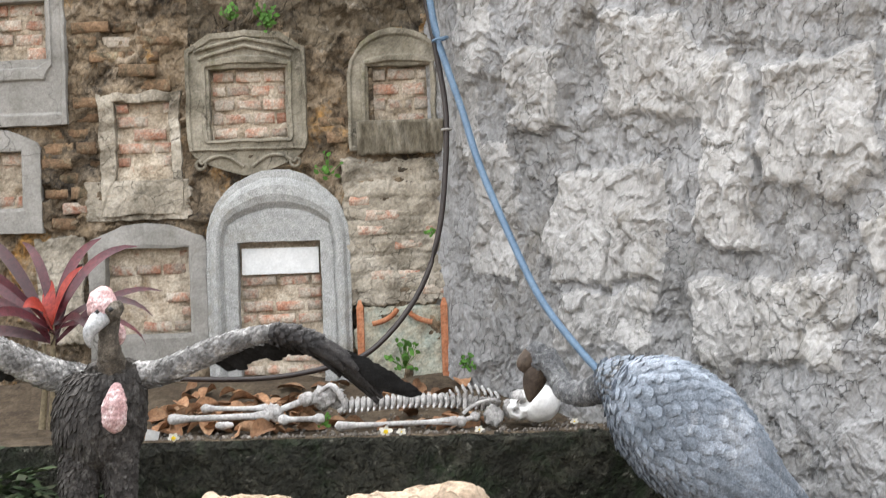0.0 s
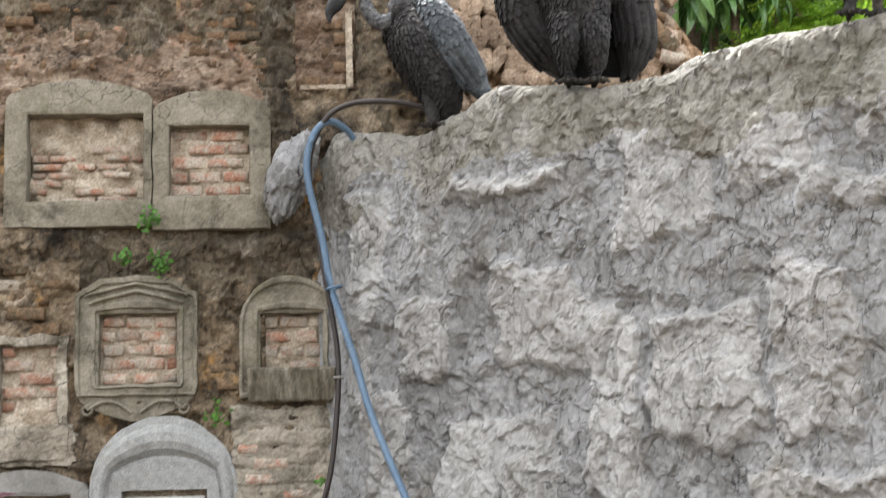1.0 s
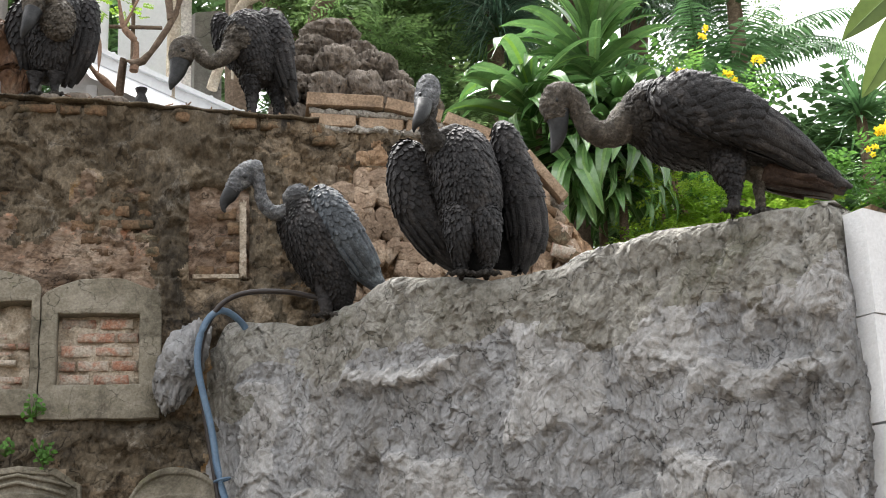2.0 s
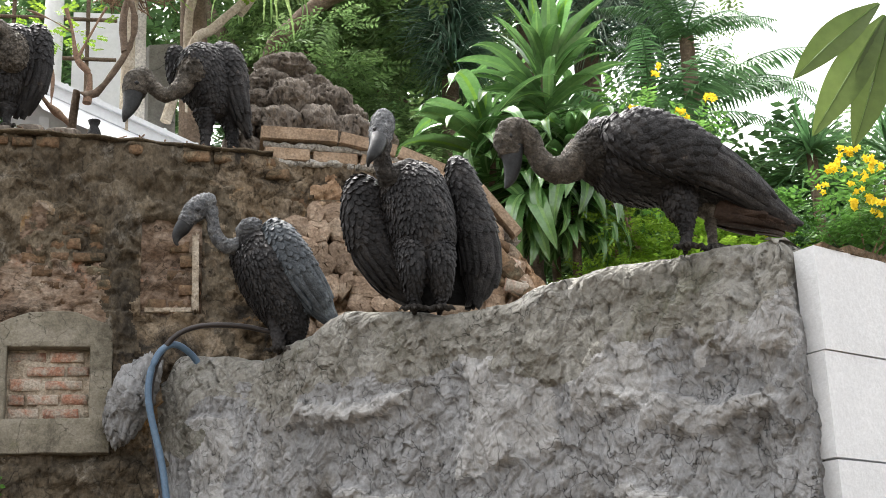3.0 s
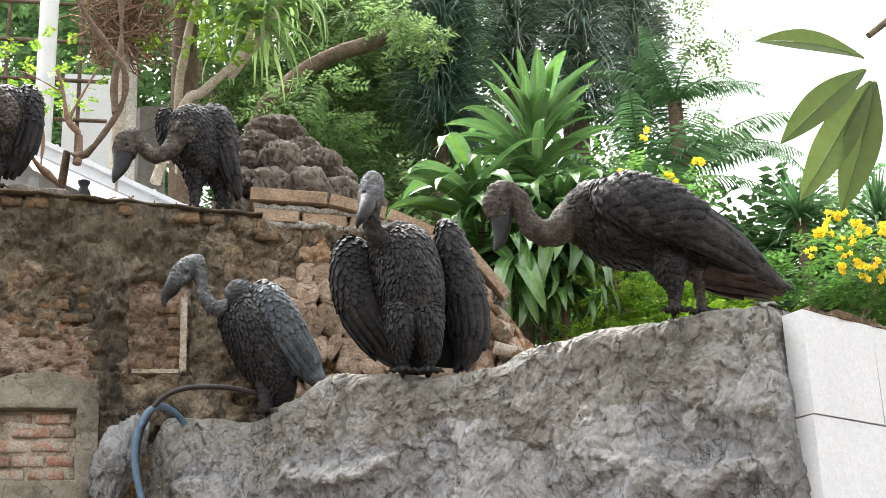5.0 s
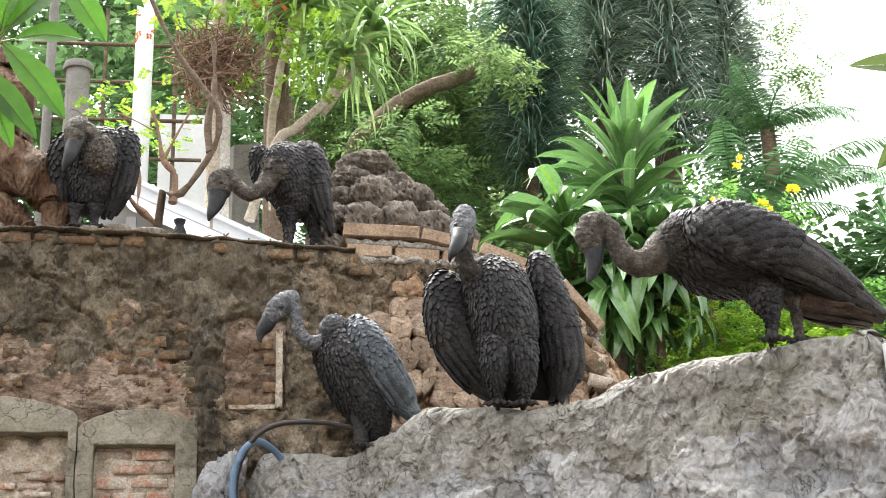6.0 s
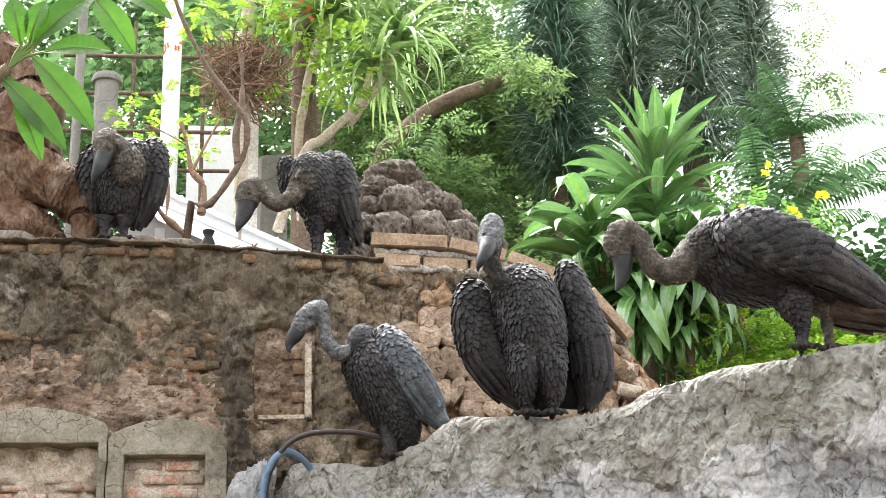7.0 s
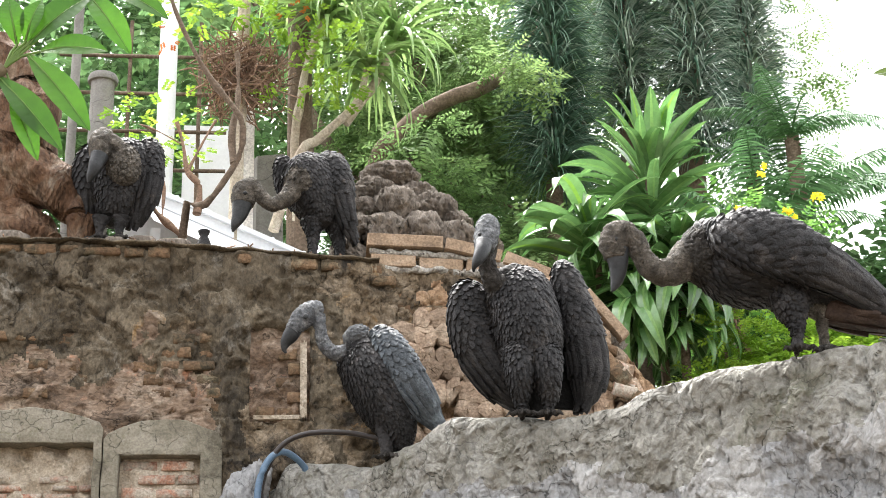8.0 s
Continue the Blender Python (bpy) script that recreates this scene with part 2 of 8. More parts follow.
def mesh_of(name, verts, faces, mats, idx=None, smooth=True):
    me = bpy.data.meshes.new(name)
    me.from_pydata([tuple(v) for v in verts], [], faces)
    for mm in (mats if isinstance(mats, (list, tuple)) else [mats]):
        me.materials.append(mm)
    if idx is not None:
        me.polygons.foreach_set("material_index", idx)
    me.polygons.foreach_set("use_smooth", [smooth] * len(me.polygons))
    me.update()
    return me


class Build:
    """Collects vertices and faces, with a material slot for each face."""
    def __init__(self):
        self.v, self.f, self.i = [], [], []

    def grid(self, pts, closed=False, slot=0):
        """pts: rows x columns x 3; closed joins the last column to the first."""
        r, c = len(pts), len(pts[0])
        o = len(self.v)
        for row in pts:
            self.v.extend([tuple(p) for p in row])
        for i in range(r - 1):
            for j in range(c if closed else c - 1):
                k = (j + 1) % c
                self.f.append((o + i * c + j, o + i * c + k, o + (i + 1) * c + k, o + (i + 1) * c + j))
                self.i.append(slot)

    def poly(self, pts, slot=0):
        o = len(self.v)
        self.v.extend([tuple(p) for p in pts])
        self.f.append(tuple(range(o, o + len(pts))))
        self.i.append(slot)

    def box(self, x0, x1, y0, y1, z0, z1, slot=0, jit=0.0, rnd=random):
        p = [Vector((x + rnd.uniform(-jit, jit), y + rnd.uniform(-jit, jit), z + rnd.uniform(-jit, jit)))
             for x in (x0, x1) for y in (y0, y1) for z in (z0, z1)]
        o = len(self.v)
        self.v.extend([tuple(q) for q in p])
        for q in ((0, 1, 3, 2), (4, 6, 7, 5), (0, 4, 5, 1), (2, 3, 7, 6), (0, 2, 6, 4), (1, 5, 7, 3)):
            self.f.append(tuple(o + k for k in q))
            self.i.append(slot)

    def tube(self, pts, radii, seg=8, slot=0, rough=0.0):
        pts = [Vector(p) for p in pts]
        rings = []
        up = Vector((0, 0, 1))
        for k, p in enumerate(pts):
            t = (pts[min(k + 1, len(pts) - 1)] - pts[max(k - 1, 0)]).normalized()
            ref = up if abs(t.z) < 0.95 else Vector((0, 1, 0))
            a = t.cross(ref).normalized()
            b = t.cross(a)
            r = radii[k] if isinstance(radii, (list, tuple)) else radii
            ring = []
            for j in range(seg):
                w = 2 * math.pi * j / seg
                d = a * math.cos(w) + b * math.sin(w)
                q = p + d * r
                ring.append(q + d * rough * noise.noise(q * 9) if rough else q)
            rings.append(ring)
        self.grid(rings, True, slot)
        self.poly(rings[0][::-1], slot)
        self.poly(rings[-1], slot)

    def mesh(self, name, mats, smooth=True):
        return mesh_of(name, self.v, self.f, mats, self.i, smooth)


def curve_points(pts, n):
    """n points of a smooth curve through pts."""
    P = np.array(pts, float)
    P = np.vstack([2 * P[0] - P[1], P, 2 * P[-1] - P[-2]])
    out = []
    m = len(P) - 3
    for k in range(n):
        u = k / (n - 1) * m
        i = min(int(u), m - 1)
        t = u - i
        a, b, c, d = P[i], P[i + 1], P[i + 2], P[i + 3]
        out.append(0.5 * (2 * b + (c - a) * t + (2 * a - 5 * b + 4 * c - d) * t * t + (3 * b - a - 3 * c + d) * t ** 3))
    return np.array(out)


def fbm(p, octaves=4, rgh=0.55):
    return noise.fractal(Vector(p), 1.0 - rgh + 0.3, 2.1, octaves)


def sstep(a, b, x):
    t = min(1.0, max(0.0, (x - a) / (b - a)))
    return t * t * (3 - 2 * t)


# ---- ground ----
def ground():
    b = Build()
    xs = [-900, -200, -60, -20] + [-8 + 0.25 * i for i in range(65)] + [20, 60, 200, 900]
    ys = [-900, -200, -60, -20] + [-3 + 0.25 * i for i in range(65)] + [20, 60, 200, 900]

    def high(x, y):
        z = 0.33 * sstep(4.4, 5.2, y) * sstep(-9, -5, x) * (1 - sstep(5, 9, x)) * (1 - sstep(8.0, 9.5, y))
        # the terrace behind the walls
        z += 3.2 * sstep(7.5, 7.72, y) * sstep(-14, -8, x) * (1 - sstep(12, 18, x))
        return z + 0.03 * noise.noise((x * 1.7, y * 1.7, 0))
    b.grid([[(x, y, high(x, y)) for x in xs] for y in ys])
    return tagged(new("ground", b.mesh("ground", M_SOIL)), "dark bare soil ground with leaf litter", "ground", kind="structure")


ground()

# ---- columbarium wall ----
WALL_Y = 7.3
OPENINGS = [(-1.089, -0.724, 2.157, 2.494), (-0.295, -0.033, 2.236, 2.482), (-0.981, -0.584, 0.954, 1.662), (-1.612, -1.212, 1.241, 1.652),
            (-1.547, -1.276, 1.971, 2.355), (-2.109, -1.861, 2.570, 2.849), (-2.161, -1.994, 1.865, 2.135), (-1.435, -0.884, 3.040, 3.467),
            (-0.762, -0.376, 3.060, 3.405), (-0.130, 0.130, 3.600, 4.050)]


def wall_top(x):
    z = 4.51 - 0.085 * sstep(-1.4, 1.4, x) - 0.03 * (x + 0.6) * (x > -0.6)
    if x > 1.40:
        z -= (x - 1.40) * 1.15
    return z + 0.012 * noise.noise((x * 9, 3, 0))


def stone_cells(x, z, sx, sz, seed):
    """Distance to the joint between irregular stones, and a value for each stone."""
    u, v = x / sx, z / sz
    i0, j0 = math.floor(u), math.floor(v)
    best = []
    for i in range(i0 - 1, i0 + 2):
        for j in range(j0 - 1, j0 + 2):
            h = noise.cell_vector(Vector((i + 0.5, j + 0.5, seed)))
            best.append((math.hypot(u - i - 0.15 - 0.7 * abs(h.x % 1.0), v - j - 0.15 - 0.7 * abs(h.y % 1.0)), h.z))
    best.sort()
    return best[1][0] - best[0][0], best[0][1]


def wall_relief(x, z):
    d = 0.014 * fbm((x * 3, z * 3, 1.0), 4) + 0.008 * fbm((x * 14, z * 14, 2.0), 4)
    # flaked render leaves lower layers bare
    wx, wz = x + 0.06 * fbm((x * 7, z * 7, 3), 3), z + 0.06 * fbm((x * 7, z * 7, 8), 3)
    flake = fbm((wx * 2.1 + 5, wz * 2.6, 4.0), 4) + 0.25 * math.sin(z * 5)
    d -= 0.026 * sstep(0.05, 0.09, flake)
    n2 = fbm((wx * 5, wz * 6, 14), 3)
    d += 0.014 * sstep(0.05, 0.09, n2) - 0.018 * sstep(0.12, 0.16, -n2)
    e, h = stone_cells(wx, wz, 0.14, 0.075, 6)
    d += (0.010 * (abs(h) % 1.0) - 0.012 * (1 - sstep(0.03, 0.12, e))) * sstep(-0.1, 0.15, flake)
    # long jagged crack
    if 4.0 < z < 4.36:
        xc = -1.15 + (4.35 - z) * 1.1 + 0.11 * noise.noise((z * 9, 1, 0)) + 0.03 * noise.noise((z * 34, 1, 0))
        d -= 0.022 * (1 - sstep(0.004, 0.016, abs(x - xc)))
    # rubble facing at the east end
    k = sstep(0.35, 0.6, x + 0.15 * noise.noise((x * 3, z * 3, 9)))
    if k > 0:
        e, h = stone_cells(x + 0.02 * noise.noise((x * 12, z * 12, 0)), z + 0.02 * noise.noise((x * 12, z * 12, 5)), 0.085, 0.11, 3)
        d = d * (1 - 0.5 * k) + k * (0.022 * sstep(0.03, 0.16, e) + 0.016 * (abs(h) % 1.0) - 0.06 + 0.012 * fbm((x * 30, z * 30, 4), 3))
    # dark upright pilaster
    if z > 3.42:
        d += 0.025 * sstep(-0.30, -0.28, x) * (1 - sstep(-0.2, -0.18, x))
    # a cornice step below the upper storey
    d += 0.035 * sstep(2.72, 2.78, z + 0.04 * noise.noise((x * 4, 0, 0))) * (1 - sstep(2.84, 2.9, z)) * (x < 0.1) * (x > -0.55)
    for x0, x1, z0, z1 in OPENINGS:
        if x0 - 0.012 < x < x1 + 0.012 and z0 - 0.012 < z < z1 + 0.012:
            return -0.13
    return d


def wall_zone(x, z):
    """Which skin the wall keeps here: plaster, blackened plaster, rubble facing or bared core."""
    n = 0.22 * fbm((x * 2.5, z * 2.5, 0), 4)
    m = 0.12 * fbm((x * 6, z * 6, 4), 4)
    if x + 2 * n + m > 0.62 + 0.35 * sstep(4.0, 4.35, z):
        return 2
    if z + 1.4 * n + m > 3.88 and x + n < 0.2 or 2.62 < z + m < 2.97 and -1.2 < x < 0.2:
        return 1
    if z > 3.3 + n and (-0.34 < x + m < -0.17 or 0.17 < x + m < 0.27) and z < 4.25:
        return 1
    if x + m < -0.27 and 3.42 < z + n < 3.95:
        return 3
    return 0


def columbarium():
    b = Build()
    x0, x1, nx, nz = -2.6, 2.0, 460, 380
    xs = [x0 + (x1 - x0) * (i / nx) for i in range(nx + 1)]
    rows = []
    for j in range(nz + 1):
        row = []
        for x in xs:
            zt = max(wall_top(x), 3.2)
            z = 0.2 + (zt - 0.2) * j / nz
            row.append((x, WALL_Y - wall_relief(x, z), z))
        rows.append(row)
    top = rows[-1]
    rows.append([(x, WALL_Y + 0.12, z + 0.01) for x, y, z in top])
    rows.append([(x, WALL_Y + 0.42, z) for x, y, z in top])
    rows.append([(x, WALL_Y + 0.45, 0.2) for x, y, z in top])
    b.grid(rows)
    b.i = [wall_zone(b.v[f[0]][0], b.v[f[0]][2]) for f in b.f]
    ob = new("wall_north", b.mesh("wall_north", [M_PLASTER, M_DARKPLASTER, M_RUBBLE, M_BAND]))
    return tagged(ob, "crumbling old plastered brick wall with stains and moss", "wall", kind="structure")


M_RUBBLE = mat("rubble_facing", [(0.182, 0.111, 0.0648), (0.365, 0.243, 0.151), (0.547, 0.405, 0.274)], 7.0, 0.92, 0.6, 60,
               ((0.182, 0.132, 0.081), 5.0, 0.55, 0.72), flake=(12.0, 0.01))
WALL_NORTH = columbarium()
b = Build()
b.box(-9.0, -2.6, WALL_Y, WALL_Y + 0.45, 0.1, 4.5)
tagged(new("wall_west", b.mesh("wall_west", M_PLASTER, False)), "plain old plastered wall further along", "wall", kind="structure")

# ---- cement rock face ----
ROCK_A, ROCK_B = Vector((-0.07, 7.27, 0)), Vector((2.30, 5.02, 0))
ROCK_DIR = (ROCK_B - ROCK_A).normalized()
ROCK_OUT = Vector((ROCK_DIR.y, -ROCK_DIR.x, 0))
ROCK_LEN = (ROCK_B - ROCK_A).length


def rock_top(s):
    pts = ((-1, 3.2), (0.0, 3.26), (0.10, 3.36), (0.3, 3.33), (0.56, 3.27), (0.85, 3.315), (1.08, 3.39), (1.4, 3.345), (1.63, 3.295), (1.92, 3.29),
           (2.12, 3.33), (2.5, 3.345), (3.0, 3.33), (3.26, 3.32), (9, 3.3))
    for (a, za), (c, zc) in zip(pts, pts[1:]):
        if s <= c:
            return za + (zc - za) * sstep(a, c, s)
    return 3.3


# raised slabs and sunk channels: place along the face, height, half sizes, sign
SLABS = ((2.11, 2.04, 0.23, 0.24, 1), (1.66, 1.96, 0.13, 0.36, 1), (1.03, 1.70, 0.30, 0.25, 1), (1.83, 1.27, 0.34, 0.17, 1), (0.94, 2.36, 0.06, 0.2, -1), (0.71, 2.29, 0.12, 0.18, 1),
         (1.03, 1.27, 0.27, 0.13, 0.6), (1.28, 2.35, 0.22, 0.21, 0.8), (1.15, 2.93, 0.3, 0.035, 1), (1.93, 2.85, 0.2, 0.26, 0.7), (2.93, 2.44, 0.06, 0.1, -1), (2.80, 2.66, 0.2, 0.04, 1),
         (2.42, 2.93, 0.2, 0.2, 0.6), (2.97, 3.03, 0.2, 0.16, 0.7), (2.55, 2.1, 0.14, 0.3, 0.9), (0.42, 1.75, 0.12, 0.3, 0.6), (2.6, 1.45, 0.3, 0.2, 0.8), (0.35, 2.7, 0.12, 0.3, 0.5), (0.3, 2.2, 0.1, 0.2, 0.5))


def slab_mask(s, z):
    ws = s + 0.06 * fbm((s * 4, z * 4, 41), 4) + 0.05 * noise.noise((s * 1.7, z * 1.5, 61))
    wz = z + 0.06 * fbm((s * 4, z * 4, 47), 4) + 0.05 * noise.noise((s * 1.5, z * 1.7, 67))
    m = 0.0
    for cs, cz, hs, hz, k in SLABS:
        q = max(abs(ws - cs) - hs, abs(wz - cz) - hz)
        if q < 0.05:
            m += k * (1 - sstep(-0.025, 0.042, q))
    return max(-1.0, min(1.1, m))


def rock_relief(s, z):
    ws = s + 0.05 * fbm((s * 4, z * 4, 0), 4)
    wz = z + 0.05 * fbm((s * 4, z * 4, 7), 4)
    # slabs of render trowelled over one another
    d = 0.05 * fbm((s * 1.2, z * 0.9, 3), 3)
    n1 = fbm((ws * 1.9, wz * 1.15, 21), 3)
    d += 0.022 * sstep(-0.05, 0.05, n1)
    n2 = fbm((ws * 2.9 + 9, wz * 1.9, 25), 3)
    d += 0.011 * sstep(0.08, 0.13, n2) - 0.013 * sstep(0.08, 0.14, -n2)
    d += 0.045 * slab_mask(s, z)
    n3 = fbm((ws * 6, wz * 5, 28), 3)
    d += 0.008 * sstep(0.0, 0.08, n3)
    # ledges where one layer laps over the next
    a = 2.2 * fbm((ws * 1.7, wz * 1.0, 31), 4)
    d += 0.016 * (a - math.floor(a))
    c = 2.6 * fbm((ws * 6.0, wz * 4.2, 35), 3)
    d += 0.006 * (c - math.floor(c))
    return d


def rock_face():
    b = Build()
    ns, nz = 460, 460
    s0, s1 = -0.02, ROCK_LEN - 0.14
    cols = []
    back = -ROCK_OUT
    for i in range(ns + 1 + 26):
        s = s0 + (s1 - s0) * min(i, ns) / ns
        turn = max(0, i - ns) / 26
        col = []
        zt = rock_top(s)
        base = ROCK_A + ROCK_DIR * s
        out = ROCK_OUT.copy()
        if turn > 0:
            w = min(1.0, turn * 2.0) * math.pi / 2
            out = ROCK_OUT * math.cos(w) + ROCK_DIR * math.sin(w)
            base = base - ROCK_OUT * 0.07 + out * 0.07 + back * max(0, turn - 0.5) * 0.3
        end = sstep(0, 0.3, s) * 0.8 + 0.2
        for j in range(nz + 1):
            z = 0.1 + (zt - 0.1) * j / nz
            d = rock_relief(s + turn * 0.3, z) * end - 0.05
            edge = max(0, (z - (zt - 0.09)) / 0.09)
            d -= 0.07 * (1 - math.sqrt(max(0.0, 1 - edge * edge)))
            d += 0.05 * (1 - sstep(0.2, 1.2, z))
            p = base + out * d
            col.append((p.x, p.y, z))
        for j in range(1, 25):
            u = j / 24
            q = base + out * (d) + back * (u * 1.15) * (1 if turn == 0 else 0.3)
            zz = zt + 0.025 * math.sin(min(1, u * 5) * math.pi / 2) + 0.03 * noise.noise((q.x * 6, q.y * 6, 2)) * min(1, u * 6) - 0.05 * u
            col.append((q.x, q.y, zz))
        cols.append(col)
    b.grid([[c[j] for c in cols] for j in range(len(cols[0]))])
    for k, f in enumerate(b.f):
        p = Vector(b.v[f[0]])
        if p.z < 3.2 and slab_mask((p - ROCK_A).dot(ROCK_DIR), p.z) > 0.45:
            b.i[k] = 1
        if p.z + 0.25 * fbm((p.x * 2, p.y * 2, p.z * 3), 4) > 3.02:
            b.i[k] = 2
    ob = new("rock_face", b.mesh("rock_face", [M_ROCK, M_SLAB, M_ROCKTOP]))
    return tagged(ob, "rough grey cement artificial rock wall with trowelled relief", "rock wall", kind="structure")


rock_face()


def rock_lump():
    b = Build()
    rows = []
    for i in range(40):
        th = math.pi * i / 39
        row = []
        for j in range(60):
            ph = 2 * math.pi * j / 60
            n = Vector((math.sin(th) * math.cos(ph), math.sin(th) * math.sin(ph), math.cos(th)))
            r = 1 + 0.25 * fbm(n * 1.6, 4) + 0.07 * fbm(n * 7, 3)
            row.append(Vector((-0.17, 7.24, 3.14)) + Vector((n.x * 0.11 * r - n.z * -0.07, n.y * 0.13 * r, n.z * 0.2 * r)))
        rows.append(row)
    b.grid(rows, True)
    return tagged(new("cement_lump", b.mesh("cement_lump", M_ROCK)), "rounded pale grey cement lump against the old wall", "rock")


rock_lump()


# ---- ledge with soil ----
def ledge():
    b = Build()
    rows = []
    xs = [-4.0 + 4.95 * i / 240 for i in range(241)]
    front = 6.35
    for z in np.linspace(0.15, 0.80, 30):
        rows.append([(x, front - 0.02 * fbm((x * 3, z * 3, 0), 5) - 0.008 * noise.noise((x * 20, z * 20, 0)) - 0.004 * noise.noise((x * 50, z * 50, 0)), z) for x in xs])
    rows.append([(x, front + 0.012, 0.825 + 0.008 * noise.noise((x * 8, 0, 0)) + 0.008 * x * -1) for x in xs])
    for k in range(1, 30):
        u = k / 29
        y = front + 0.012 + u * 1.0
        rows.append([(x, y, 0.83 - 0.008 * x + 0.17 * sstep(0.25, 1, u) + 0.02 * fbm((x * 5, y * 5, 0), 3) * min(1, u * 8)) for x in xs])
    b.grid(rows)
    b.i = [0 if b.v[f[0]][2] < 0.82 and b.v[f[0]][1] < 6.4 else 1 for f in b.f]
    return tagged(new("ledge", b.mesh("ledge", [M_LEDGE, M_SOIL])), "blackened mossy concrete ledge holding a soil bed", "ledge", kind="structure")


ledge()


def block_wall():
    """Pale aerated-concrete blocks that run back from the end of the rock face."""
    d = Vector((0.89, 0.457, 0)).normalized()
    o = ROCK_B + d * 0.12 - ROCK_DIR * 0.10
    top = 3.27
    host = thing("block_wall", (o.x, o.y, 0.1), "unplastered white aerated concrete block wall with open joints", "wall", kind="structure")
    host.rotation_euler = (0, 0, 0)
    ang = math.atan2(d.y, d.x)
    rnd = random.Random(4)
    for r in range(8):
        z1 = top - 0.40 * r
        z0 = max(0.12, z1 - 0.395)
        x = 0.0
        first = 0.42 if r % 2 == 0 else 0.62
        while x < 3.4:
            ln_ = first if x == 0 else 0.6
            bb = Build()
            bb.box(x + 0.003, x + ln_ - 0.003, -0.05 + rnd.uniform(0, 0.006), 0.05, z0, z1 - rnd.uniform(0, 0.004), 0, 0.002, rnd)
            me = bb.mesh("block", M_BLOCK, False)
            ob = new("block", me)
            ob.parent = host
            ob.matrix_parent_inverse = Matrix.Translation((0, 0, -0.1))
            ob.rotation_euler = (0, 0, ang)
            x += ln_
    cap = Build()
    for k in range(22):
        cap.box(k * 0.16 + 0.05, k * 0.16 + 0.05 + rnd.uniform(0.08, 0.15), -0.05, 0.05, top, top + rnd.uniform(0.01, 0.03), 0, 0.008, rnd)
    ob = new("mortar_cap", cap.mesh("mortar_cap", M_OLDBRICK, False))
    ob.parent = host
    ob.matrix_parent_inverse = Matrix.Translation((0, 0, -0.1))
    ob.rotation_euler = (0, 0, ang)


block_wall()


# ---- niches of the columbarium ----
def ray_out(poly, c, ang):
    """Where the ray from c at ang leaves the outline poly."""
    d = (math.cos(ang), math.sin(ang))
    best = 0.0
    for (x0, z0), (x1, z1) in zip(poly, poly[1:] + poly[:1]):
        ex, ez = x1 - x0, z1 - z0
        den = d[0] * ez - d[1] * ex
        if abs(den) < 1e-9:
            continue
        t = ((x0 - c[0]) * ez - (z0 - c[1]) * ex) / den
        u = ((x0 - c[0]) * d[1] - (z0 - c[1]) * d[0]) / den
        if t > 0 and -1e-6 <= u <= 1 + 1e-6:
            best = max(best, t)
    return (c[0] + d[0] * best, c[1] + d[1] * best)


def outline(kind, x0, x1, z0, z1):
    w = x1 - x0
    if kind == "arch":
        r = w / 2
        rise = min(r, 0.45 * (z1 - z0))
        top = [(x0 + r + r * math.cos(a), z1 - rise + rise * math.sin(a)) for a in [math.pi * k / 16 for k in range(17)]]
        return [(x0, z0), (x1, z0)] + top
    if kind == "gable":
        return [(x0, z0), (x1, z0), (x1, z1 - 0.10), (x1 - 0.02, z1 - 0.07), (x1 - 0.3 * w, z1 - 0.01), (x0 + 0.5 * w, z1), (x0 + 0.3 * w, z1 - 0.01),
                (x0 + 0.02, z1 - 0.07), (x0, z1 - 0.10)]
    if kind == "pediment":
        return [(x0 + 0.01, z0), (x1 - 0.01, z0), (x1, z0 + 0.05), (x1, z1 - 0.09), (x1 - 0.2 * w, z1 - 0.015), (x0 + 0.5 * w, z1), (x0 + 0.2 * w, z1 - 0.015), (x0, z1 - 0.09), (x0, z0 + 0.05)]
    return [(x0, z0), (x1, z0), (x1, z1), (x0, z1)]


def niche_frame(poly, hole, profile, material, parent, wob=0.004):
    """A moulded surround between a hole and an outline; profile: (share of the way out, how far it stands proud of the wall)."""
    x0, x1, z0, z1 = hole
    c = ((x0 + x1) / 2, (z0 + z1) / 2)
    box = [(x0, z0), (x1, z0), (x1, z1), (x0, z1)]
    angs = {2 * math.pi * k / 72 for k in range(72)}
    for p in box + poly:
        angs.add(math.atan2(p[1] - c[1], p[0] - c[0]) % (2 * math.pi))
    b = Build()
    rows = []
    loops = [(ray_out(box, c, a), ray_out(poly, c, a)) for a in sorted(angs)]
    for u, proud in profile:
        row = []
        for p, q in loops:
            x, z = p[0] + (q[0] - p[0]) * u, p[1] + (q[1] - p[1]) * u
            k = wob * fbm((x * 9, z * 9, 1), 3)
            row.append((x + k, WALL_Y - proud - k, z + wob * fbm((x * 8, z * 8, 5), 3)))
        rows.append(row)
    b.grid(rows, True)
    me = b.mesh("frame", material, False)
    ob = link("frame", me, parent)
    bv = ob.modifiers.new("edges", "BEVEL")
    bv.width, bv.segments, bv.limit_method = 0.004, 1, "ANGLE"
    return ob


BRICK_MESHES = []


